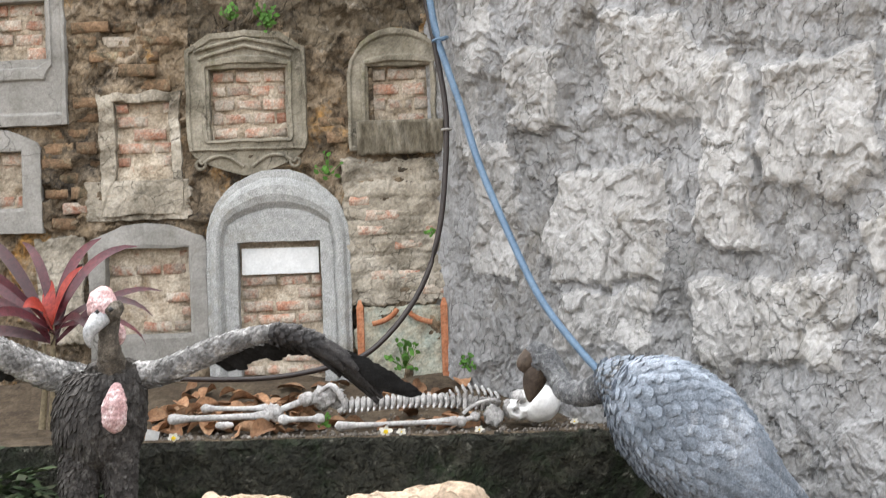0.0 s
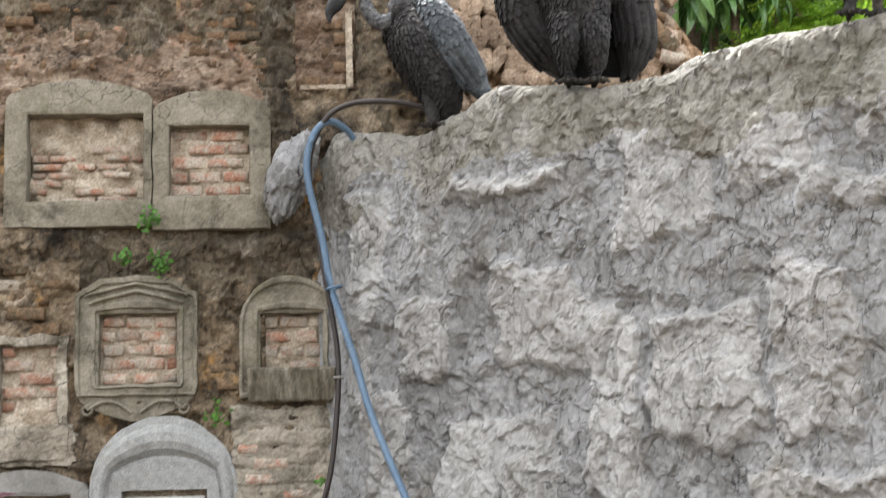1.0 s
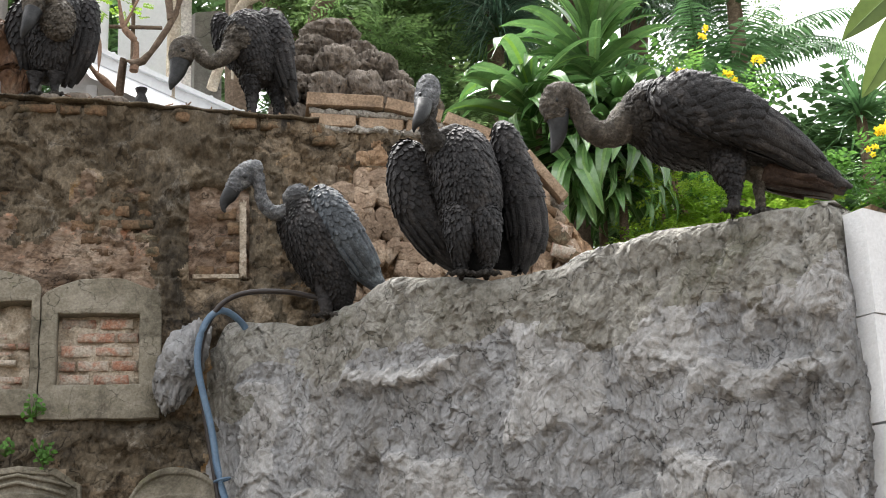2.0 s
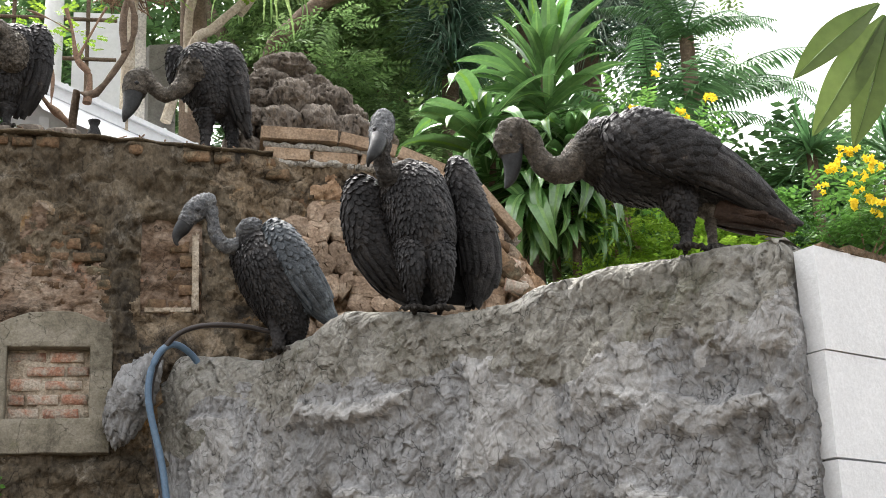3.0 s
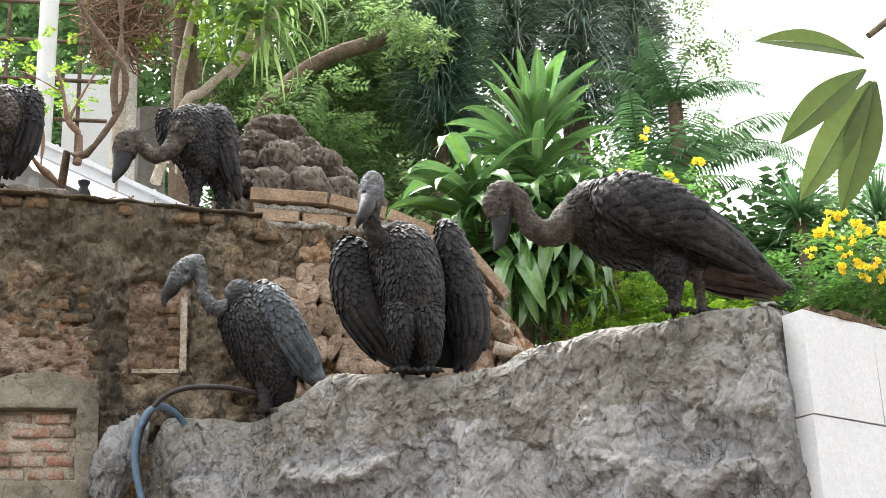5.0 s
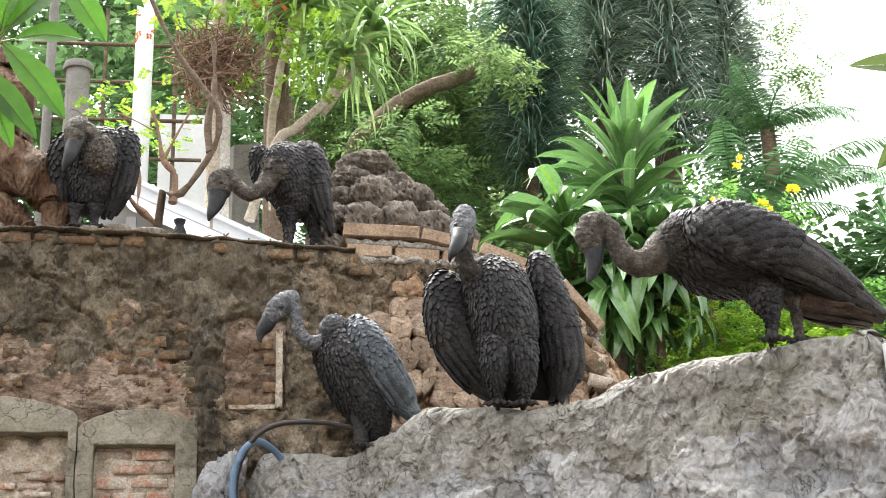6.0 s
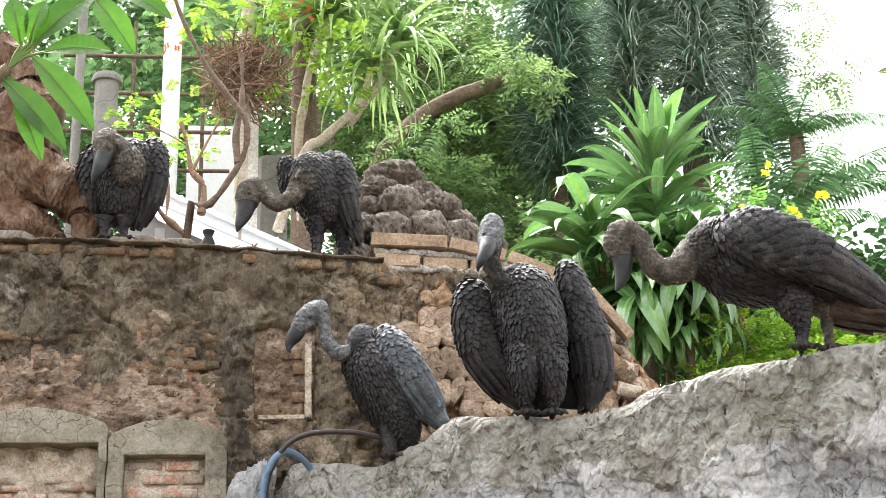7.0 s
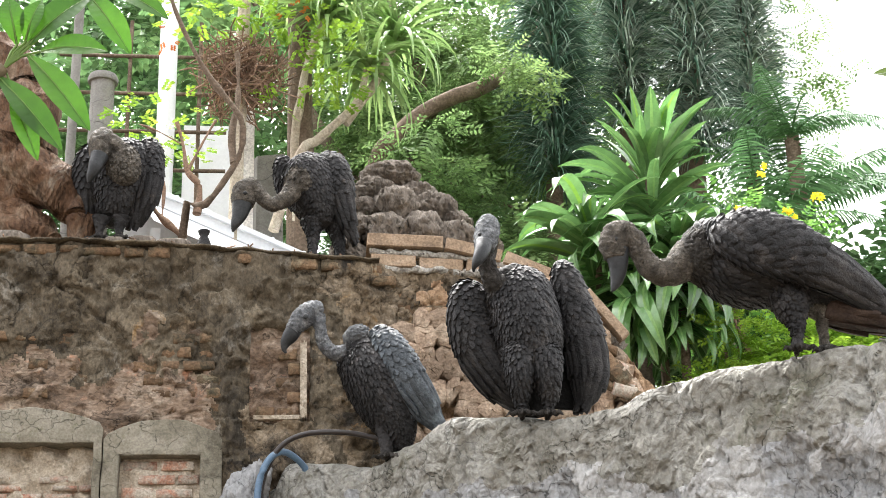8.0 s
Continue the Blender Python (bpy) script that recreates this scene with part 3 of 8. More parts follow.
def brick_mesh(k, soft=0.16, jit=1.0):
    """One of a few worn bricks, 1 m in each direction before scaling."""
    rnd = random.Random(100 + k)
    b = Build()
    n = 4
    pts = []
    for i in range(n):
        row = []
        for j in range(n):
            u, v = (0, soft / 2, 1 - soft / 2, 1)[i] - 0.5, (0, soft, 1 - soft, 1)[j] - 0.5
            edge = i in (0, n - 1) or j in (0, n - 1)
            row.append((u + jit * rnd.uniform(-0.02, 0.02), -0.5 + (soft if edge else 0.0) + jit * rnd.uniform(-0.06, 0.06), v + jit * rnd.uniform(-0.05, 0.05)))
        pts.append(row)
    b.grid([[pts[i][j] for i in range(n)] for j in range(n)])
    ring = [pts[i][0] for i in range(n)] + [pts[n - 1][j] for j in range(1, n)] + [pts[i][n - 1] for i in range(n - 2, -1, -1)] + [pts[0][j] for j in range(n - 2, 0, -1)]
    b.grid([ring, [(p[0], 0.5, p[2]) for p in ring]], True)
    return b


for k in range(6):
    bb = brick_mesh(k)
    BRICK_MESHES.append((bb.mesh("brick", M_BRICK), bb.mesh("brick", M_OLDBRICK)))


def brick_at(parent, x, z, w, h, y, deep, old, rnd, turn=None):
    ob = new("brick", BRICK_MESHES[rnd.randrange(6)][1 if old else 0])
    ob.parent = parent
    ob.matrix_parent_inverse = Matrix.Translation(parent.location).inverted()
    ob.matrix_basis = Matrix.LocRotScale((x, y, z), Euler(turn or (0, rnd.uniform(-0.03, 0.03), 0)), (w, deep, h))
    return ob


def brick_fill(parent, hole, y, rows, length, rnd, keep=0.9, old=False, skip_top=0.0):
    x0, x1, z0, z1 = hole
    z1 -= skip_top
    h = (z1 - z0) / rows
    for r in range(rows):
        x = x0 + 0.008 - (length * 0.5 if r % 2 else 0)
        while x < x1 - 0.02:
            a, c = max(x, x0 + 0.006), min(x + length * rnd.uniform(0.85, 1.1), x1 - 0.006)
            if c - a > 0.03 and rnd.random() < keep:
                brick_at(parent, (a + c) / 2, z0 + h * (r + 0.5), (c - a) * 0.94, h * rnd.uniform(0.62, 0.8), y + 0.011 + rnd.uniform(-0.008, 0.01), 0.05, old, rnd)
            x = c + 0.008


def infill(parent, hole, y, material, seed, relief=0.012):
    x0, x1, z0, z1 = hole
    b = Build()
    b.grid([[(x, y - relief * fbm((x * 11, z * 11, seed), 4), z) for x in np.linspace(x0 - 0.02, x1 + 0.02, 30)] for z in np.linspace(z0 - 0.02, z1 + 0.02, 30)])
    return link("infill", b.mesh("infill", material), parent)


STD = ((0, -0.11), (0, 0.022), (0.12, 0.026), (0.14, 0.042), (0.3, 0.045), (0.33, 0.03), (0.8, 0.03), (0.84, 0.042), (1, 0.04), (1, -0.03))
FLAT = ((0, -0.11), (0, 0.03), (0.15, 0.034), (1, 0.03), (1, -0.03))
ROLL = ((0, -0.11), (0, 0.025), (0.42, 0.027), (0.47, 0.02), (0.56, 0.05), (0.66, 0.062), (0.78, 0.06), (0.86, 0.045), (0.88, 0.035), (1, 0.033), (1, -0.03))
# kind, outline, opening, profile, material, mortar depth, brick rows, brick length, share of bricks, label
NICHES = [
    ("pediment", (-1.200, -0.628, 2.105, 2.676), (-1.089, -0.724, 2.157, 2.494), STD, M_NICHE, 0.05, 5, 0.12, 0.9, "moulded cement niche surround with pediment and bricked-up opening"),
    ("arch", (-0.430, 0.043, 2.083, 2.664), (-0.330, -0.033, 2.20, 2.482), STD, M_NICHE, 0.045, 4, 0.13, 0.6, "round-headed cement niche with bricked-up opening"),
    ("arch", (-1.129, -0.443, 0.90, 2.008), (-0.981, -0.584, 0.954, 1.662), ROLL, M_GRANITE, 0.06, 9, 0.17, 0.8, "grey granite arched niche with rolled border, bricked up"),
    ("gable", (-1.693, -1.131, 1.111, 1.773), (-1.612, -1.212, 1.241, 1.652), FLAT, M_GREYNICHE, 0.06, 6, 0.13, 0.45, "plain grey cement niche with shallow gable, bricked up"),
    ("plain", (-1.622, -1.232, 1.815, 2.396), (-1.547, -1.276, 1.971, 2.355), FLAT, M_COURSE, 0.02, 6, 0.15, 0.75, "broken pale plaster niche showing brick courses"),
    ("plain", (-2.4, -1.767, 2.254, 3.05), (-2.109, -1.861, 2.570, 2.849), STD, M_GREYNICHE, 0.05, 4, 0.13, 0.7, "smooth grey cement niche with bricked-up opening"),
    ("gable", (-2.4, -1.904, 1.743, 2.248), (-2.161, -1.994, 1.865, 2.135), FLAT, M_GREYNICHE, 0.05, 4, 0.1, 0.8, "grey cement niche with low gable, bricked up"),
    ("gable", (-1.543, -0.845, 2.915, 3.64), (-1.435, -0.884, 3.040, 3.467), FLAT, M_NICHE, 0.07, 7, 0.14, 0.55, "weathered cement niche with broken plaster and bricks"),
    ("gable", (-0.840, -0.272, 2.895, 3.585), (-0.762, -0.376, 3.060, 3.405), FLAT, M_NICHE, 0.05, 5, 0.17, 0.95, "weathered cement niche with shallow gable, bricked up"),
    ("plain", (-0.152, 0.152, 3.575, 4.075), (-0.130, 0.130, 3.600, 4.050), ((0, -0.11), (0.3, -0.004), (1, 0.002), (1, -0.03)), M_MORTAR, 0.05, 6, 0.1, 0.6, "roughly filled wall recess edged with pale mortar"),
]


def niches():
    for k, (kind, o, hole, prof, material, deep, rows, length, keep, label) in enumerate(NICHES):
        host = thing("wall_niche", ((o[0] + o[1]) / 2, WALL_Y, o[2]), label, "niche", "wall niches")
        rnd = random.Random(k + 20)
        surround = host
        if k != 9:
            surround = niche_frame(outline(kind, *o), hole, prof, material, host, 0.018 if k in (4, 9) else 0.005)
        infill(host, hole, WALL_Y + deep, M_BAND if k == 9 else M_MORTAR, k, 0.045 if k in (7, 9) else 0.02)
        top = 0.0
        if k == 2:
            b = Build()
            b.box(-0.966, -0.598, WALL_Y + 0.02, WALL_Y + 0.06, 1.508, 1.632, 0, 0.002)
            link("plaster_panel", b.mesh("plaster_panel", M_WHITE, False), host)
            top = 0.155
        if k == 7:
            top = 0.14
        brick_fill(host, hole, WALL_Y + deep - 0.004, rows, length, rnd, keep, k == 9, top)
        if k == 0:
            # stepped pediment mouldings and scroll apron
            for dz, w in ((0.0, 0.24), (-0.035, 0.22)):
                b = Build()
                pts = [(-0.914 + w * s, WALL_Y - 0.042, 2.575 + dz + 0.06 * (1 - abs(s)) ** 0.8) for s in np.linspace(-1, 1, 15)]
                b.tube(pts, 0.009, 6)
                link("moulding", b.mesh("moulding", material), surround)
            for s in (-1, 1):
                b = Build()
                pts = [(-0.914 + s * (0.02 + 0.2 * u), WALL_Y - 0.034, 2.025 + 0.055 * math.sin(u * math.pi * 0.9)) for u in np.linspace(0, 1, 14)]
                pts += [(-0.914 + s * (0.225 + 0.022 * math.sin(a)), WALL_Y - 0.034, 2.05 + 0.022 * math.cos(a) - 0.01) for a in np.linspace(0.4, 5.2, 12)]
                b.tube(pts, 0.008, 6)
                link("scroll", b.mesh("scroll", material), surround)
            b = Build()
            b.grid([[(x, WALL_Y - 0.022 - 0.003 * noise.noise((x * 20, z * 20, 0)), z) for x in np.linspace(-1.19 + 0.25 * (1 - v) ** 2, -0.64 - 0.25 * (1 - v) ** 2, 20)]
                    for v, z in [(v, 1.985 + 0.135 * v) for v in np.linspace(0, 1, 10)]])
            link("apron", b.mesh("apron", material), surround)
        if k == 1:
            b = Build()
            rows_ = []
            for z in np.linspace(2.06, 2.215, 12):
                rows_.append([(x, WALL_Y - 0.06 - 0.02 * noise.noise((x * 30, z * 8, 3)) - 0.25 * (z - 2.06), z + 0.012 * noise.noise((x * 34, 0, 0)) * (z < 2.1)) for x in np.linspace(-0.39, 0.02, 60)])
            rows_.append([(p[0], WALL_Y - 0.01, p[2] + 0.01) for p in rows_[-1]])
            rows_.insert(0, [(p[0], WALL_Y, p[2]) for p in rows_[0]])
            b.grid(rows_)
            link("corbel", b.mesh("corbel", M_CORBEL), surround)


M_CORBEL = mat("blackened_corbel", [(0.04, 0.033, 0.022), (0.13, 0.115, 0.085), (0.24, 0.22, 0.18)], 16.0, 0.9, 0.5, 60, stretch=(1, 1, 0.3))
M_TERRACOTTA = mat("terracotta_strip", [(0.22, 0.085, 0.04), (0.32, 0.13, 0.065), (0.38, 0.2, 0.12)], 12.0, 0.85, 0.3, 60)
M_PAINTED = mat("faded_painted_plaster", [(0.2, 0.26, 0.24), (0.33, 0.33, 0.27), (0.42, 0.36, 0.26)], 7.0, 0.9, 0.3, 60, ((0.1, 0.085, 0.055), 5.0, 0.5, 0.68))
niches()


def plaster_patch(name, x0, x1, z0, z1, material, label, seed, proud=0.02):
    """An uneven sheet of old plaster left on the wall, thick at its ragged edge."""
    b = Build()
    n = 64
    rows = []
    for j in range(n):
        row = []
        for i in range(n):
            u, v = i / (n - 1) * 2 - 1, j / (n - 1) * 2 - 1
            m = max(abs(u), abs(v))
            k = 1 + 0.10 * m * fbm((u * 2.2, v * 2.2, seed), 4)
            x, z = (x0 + x1) / 2 + u * k * (x1 - x0) / 2, (z0 + z1) / 2 + v * k * (z1 - z0) / 2
            edge = i in (0, n - 1) or j in (0, n - 1)
            row.append((x, WALL_Y + (0.03 if proud > 0 else 0.07) if edge else WALL_Y - proud - 0.014 * fbm((x * 8, z * 8, seed + 2), 4) + (0.014 * (1 - sstep(0.0, 0.35, abs(math.sin(math.pi * (z + 0.012 * fbm((x * 5, z, 3), 2)) / 0.088)))) if seed == 31 else 0.0), z))
        rows.append(row)
    b.grid(rows)
    return tagged(new(name, b.mesh(name, material)), label, "plaster", kind="structure")


plaster_patch("plaster_panel_east", -0.478, 0.04, 1.335, 2.05, M_COURSE, "pale worn plaster panel showing brick courses", 31, 0.025)
plaster_patch("painted_panel", -0.43, 0.03, 0.93, 1.34, M_PAINTED, "faded painted plaster panel with water stains", 33, 0.02)
plaster_patch("plaster_west", -1.95, -1.72, 1.2, 1.72, M_COURSE, "pale worn plaster beside the grey niche", 34, 0.02)
plaster_patch("plaster_sill", -1.70, -1.20, 1.785, 1.98, M_COURSE, "ragged plaster sill below the broken niche", 35, 0.022)
for k, (x0, x1, z0, z1) in enumerate(((0.1, 0.134, 3.60, 4.0), (-0.13, 0.1, 3.595, 3.615))):
    plaster_patch("mortar_edge_%d" % (k + 1), x0, x1, z0, z1, M_MORTAR, "strip of pale broken mortar edging the wall recess", 50 + k, -0.012)
for x in (-0.405, -0.005):
    b = Build()
    b.grid([[(x - 0.018, WALL_Y - 0.02, z), (x - 0.016, WALL_Y - 0.055, z), (x + 0.016, WALL_Y - 0.055, z), (x + 0.018, WALL_Y - 0.02, z)]
            for z in np.linspace(0.92, 1.335, 8)] + [[(x + s, WALL_Y - 0.04, 1.37) for s in (-0.006, -0.003, 0.003, 0.006)]])
    tagged(new("terracotta_post", b.mesh("terracotta_post", M_TERRACOTTA, False)), "weathered orange terracotta strip fixed to the wall", "strip", "terracotta strips")
for s in (-1, 1):
    b = Build()
    b.tube([(-0.205 + s * 0.165 - s * 0.15 * math.sin(a), WALL_Y - 0.045, 1.335 - 0.1 * math.cos(a) + 0.02) for a in np.linspace(0.15, 1.25, 10)], 0.014, 6)
    tagged(new("terracotta_curve", b.mesh("terracotta_curve", M_TERRACOTTA)), "curved orange terracotta trim fixed to the wall", "trim", "terracotta strips")


def bare_bricks():
    """Courses of brick laid bare where the plaster has fallen, and the brick edge along the top."""
    rnd = random.Random(77)
    zones = [(-1.95, -1.33, 1.75, 2.72, 0.85), (-1.6, -0.32, 3.62, 4.0, 0.62), (-0.62, -0.40, 1.4, 2.7, 0.18), (-0.45, 0.03, 1.38, 2.02, 0.4), (0.45, 1.0, 4.15, 4.36, 0.5),
             (-2.4, -1.6, 3.0, 4.0, 0.4)]
    for zone, (x0, x1, z0, z1, keep) in enumerate(zones):
        z = z0
        r = 0
        while z < z1:
            x = x0 + rnd.uniform(0, 0.1)
            while x < x1:
                w = rnd.uniform(0.09, 0.2)
                inside = any(n[1][0] - 0.02 < x + w / 2 < n[1][1] + 0.02 and n[1][2] - 0.02 < z + 0.03 < n[1][3] + 0.02 for n in NICHES)
                if not inside and noise.noise((x * 3.2, z * 4.5, 3)) + rnd.uniform(-0.3, 0.3) < (keep - 0.5) * 1.2 and x + w < 1.2:
                    brick_at(WALL_NORTH, x + w / 2, z + 0.033, w * 0.95, 0.054 * rnd.uniform(0.8, 1.1), WALL_Y - (0.02 if zone == 3 else -0.004 + 0.014 * (zone == 0) + wall_relief(x + w / 2, z + 0.033)) + 0.026 + rnd.uniform(-0.008, 0.008), 0.06, zone != 3 and (zone > 0 or rnd.random() < 0.9), rnd)
                x += w + 0.012
            z += 0.072
            r += 1
    x = -1.45
    while x < 0.5:
        w = rnd.uniform(0.1, 0.2)
        if rnd.random() < 0.75:
            brick_at(WALL_NORTH, x + w / 2, wall_top(x + w / 2) - 0.035, w * 0.94, rnd.uniform(0.035, 0.055), WALL_Y + 0.032 + rnd.uniform(-0.012, 0.01), 0.08, True, rnd)
        x += w + 0.01


bare_bricks()


M_STONE = mat("tan_rubble_stone", [(0.17, 0.115, 0.078), (0.33, 0.24, 0.17), (0.5, 0.4, 0.3)], 7.0, 0.92, 0.5, 60, ((0.15, 0.11, 0.075), 6.0, 0.54, 0.7),
              ((0.5, 0.44, 0.36), 9.0, 0.6, 0.7), rand=0.35, flake=(12.0, 0.008))


def stone_mesh(k):
    """A flat-faced irregular stone, 1 m across before scaling, its face towards -y."""
    rnd = random.Random(300 + k)
    b = Build()
    m = 9
    angs = [2 * math.pi * (i + rnd.uniform(-0.3, 0.3)) / m for i in range(m)]
    rad = [rnd.uniform(0.42, 0.6) for i in range(m)]
    tilt = (rnd.uniform(-0.18, 0.18), rnd.uniform(-0.18, 0.18))
    rows = []
    for f, y in ((1.0, 0.5), (1.0, -0.1), (0.9, -0.36), (0.62, -0.45), (0.05, -0.5)):
        rows.append([(r * f * math.cos(a), y + f * (tilt[0] * math.cos(a) + tilt[1] * math.sin(a)) * (y < 0) + rnd.uniform(-0.05, 0.05) * (y < 0), r * f * math.sin(a)) for a, r in zip(angs, rad)])
    b.grid(rows, True)
    return b.mesh("stone", M_STONE, False)


def rubble_stones():
    rnd = random.Random(88)
    kinds = [stone_mesh(k) for k in range(10)]
    z = 3.30
    while z < 4.36:
        high = rnd.uniform(0.075, 0.12)
        x = 0.34 + rnd.uniform(0, 0.06)
        while x < 1.72:
            w = rnd.uniform(0.06, 0.15)
            cx, cz = x + w / 2, z + high / 2 + rnd.uniform(-0.012, 0.012)
            edge = 0.5 + 0.25 * noise.noise((cz * 2.5, 4, 1)) + 0.55 * sstep(4.0, 4.4, cz)
            if cx > edge and cz < wall_top(cx) - 0.05 and rnd.random() < 0.93:
                ob = new("stone", kinds[rnd.randrange(10)])
                ob.parent = WALL_NORTH
                ob.matrix_parent_inverse = Matrix.Translation(WALL_NORTH.location).inverted()
                ob.matrix_basis = Matrix.LocRotScale((cx, WALL_Y - 0.012 + rnd.uniform(-0.012, 0.012), cz), Euler((0, rnd.uniform(-0.5, 0.5), 0)), (w * 1.1, 0.08, high * rnd.uniform(1.15, 1.4)))
            x += w * 0.93
        z += high * 0.93


rubble_stones()


def wall_coping():
    """Thin dark slab with a ragged lip along the top of the wall."""
    b = Build()
    xs = np.linspace(-3.9, 0.5, 160)
    def lip(x):
        return WALL_Y - 0.035 - 0.02 * fbm((x * 6, 0, 3), 3)
    rows = [[(x, WALL_Y + 0.4, wall_top(x) + 0.004) for x in xs], [(x, lip(x) + 0.02, wall_top(x) + 0.004) for x in xs], [(x, lip(x), wall_top(x) + 0.008) for x in xs],
            [(x, lip(x), wall_top(x) + 0.016 + 0.007 * noise.noise((x * 11, 1, 1))) for x in xs], [(x, lip(x) + 0.03, wall_top(x) + 0.022) for x in xs], [(x, WALL_Y + 0.4, wall_top(x) + 0.03) for x in xs]]
    b.grid(rows)
    tagged(new("coping", b.mesh("coping", M_DARKPLASTER)), "thin blackened coping slab along the wall top", "coping", kind="structure")


wall_coping()


M_BED = mat("pale_bed_mortar", [(0.33, 0.3, 0.255), (0.47, 0.44, 0.39), (0.58, 0.55, 0.5)], 9.0, 0.93, 0.8, 60, ((0.22, 0.17, 0.12), 7.0, 0.56, 0.7), flake=(25.0, 0.02))
M_TILE = mat("tan_coping_brick", [(0.2, 0.14, 0.092), (0.3, 0.215, 0.145), (0.38, 0.295, 0.215)], 9.0, 0.9, 0.5, 70, ((0.17, 0.125, 0.09), 6.0, 0.56, 0.7), rand=0.15)
TILE_MESHES = [brick_mesh(20 + k, 0.05, 0.35).mesh("brick", M_TILE, False) for k in range(4)]


def tile_run(host, line, lengths, high, deep, y, rnd):
    """Coping bricks laid end to end along a line of (x, z), tilted with it."""
    for (xa, za), (xb, zb) in zip(line, line[1:]):
        whole = math.hypot(xb - xa, zb - za)
        n = max(1, round(whole / lengths))
        for k in range(n):
            u = (k + 0.5) / n
            ob = new("brick", TILE_MESHES[rnd.randrange(4)])
            ob.parent = host
            ob.matrix_parent_inverse = Matrix.Translation(host.location).inverted()
            ob.matrix_basis = Matrix.LocRotScale((xa + (xb - xa) * u, y + deep / 2 + rnd.uniform(-0.008, 0.008), za + (zb - za) * u - high / 2),
                                                 Euler((0, -math.atan2(zb - za, xb - xa) + rnd.uniform(-0.015, 0.015), rnd.uniform(-0.03, 0.03))), (whole / n - 0.014, deep, high * rnd.uniform(0.92, 1.05)))


def parapet():
    """Low brick parapet with mortar on the east half of the wall top."""
    host = thing("brick_parapet", (0.95, 7.45, 4.38), "low parapet of tan bricks with smeared pale mortar", "parapet")
    rnd = random.Random(9)
    top, low, slope = ((0.436, 4.586), (0.842, 4.566), (1.148, 4.497), (1.401, 4.390)), ((0.455, 4.479), (0.945, 4.454), (1.173, 4.403), (1.392, 4.327)), ((1.412, 4.370), (1.549, 4.284), (1.754, 4.030))
    tile_run(host, top, 0.3, 0.068, 0.2, WALL_Y - 0.01, rnd)
    tile_run(host, low, 0.24, 0.066, 0.2, WALL_Y + 0.02, rnd)
    tile_run(host, slope, 0.3, 0.05, 0.26, WALL_Y - 0.06, rnd)
    # mortar bed squeezed out between and below the courses
    for line, drop, fat, seed in ((low, 0.012, 0.017, 1), (low, -0.075, 0.02, 2), (slope, -0.06, 0.03, 3)):
        b = Build()
        pts = curve_points([(x, WALL_Y + 0.035, z + drop) for x, z in line], 60)
        b.tube([(p[0], p[1] - 0.03 * fbm((p[0] * 9, seed, 0), 3), p[2] + 0.012 * fbm((p[0] * 12, seed, 5), 3)) for p in pts], [fat * (1 + 0.5 * fbm((k * 0.8, seed, 9), 4)) for k in range(60)], 9, rough=0.008)
        link("mortar", b.mesh("mortar", M_BED), host)


parapet()


def broken_end():
    """Tumbled masonry where the wall end has collapsed onto the rock shelf."""
    rnd = random.Random(13)
    host = thing("broken_masonry", (1.8, 6.9, 3.36), "tumbled broken brick and mortar at the wall end", "rubble")
    for k in range(46):
        u = rnd.random()
        x = 1.42 + 0.75 * u
        z = 4.28 - 1.05 * min(1, u * 1.25) + rnd.uniform(-0.06, 0.05)
        y = 7.3 - 0.1 * u + rnd.uniform(-0.06, 0.06)
        ob = brick_at(host, x, max(z, 3.42), rnd.uniform(0.08, 0.18), rnd.uniform(0.04, 0.09), y, 0.12, rnd.random() < 0.6, rnd, (rnd.uniform(-0.4, 0.4), rnd.uniform(0.2, 1.2), rnd.uniform(-0.4, 0.4)))
    for k in range(30):
        x = 1.75 + 0.62 * k / 30 + rnd.uniform(-0.03, 0.03)
        ob = brick_at(host, x, 3.40 + rnd.uniform(0, 0.12) * (1 - k / 40), rnd.uniform(0.1, 0.2), 0.055, 7.05 - 0.25 * k / 30 + rnd.uniform(-0.1, 0.1), 0.1, rnd.random() < 0.5, rnd, (rnd.uniform(-0.2, 0.2), rnd.uniform(-0.2, 0.3), rnd.uniform(-0.5, 0.5)))


broken_end()


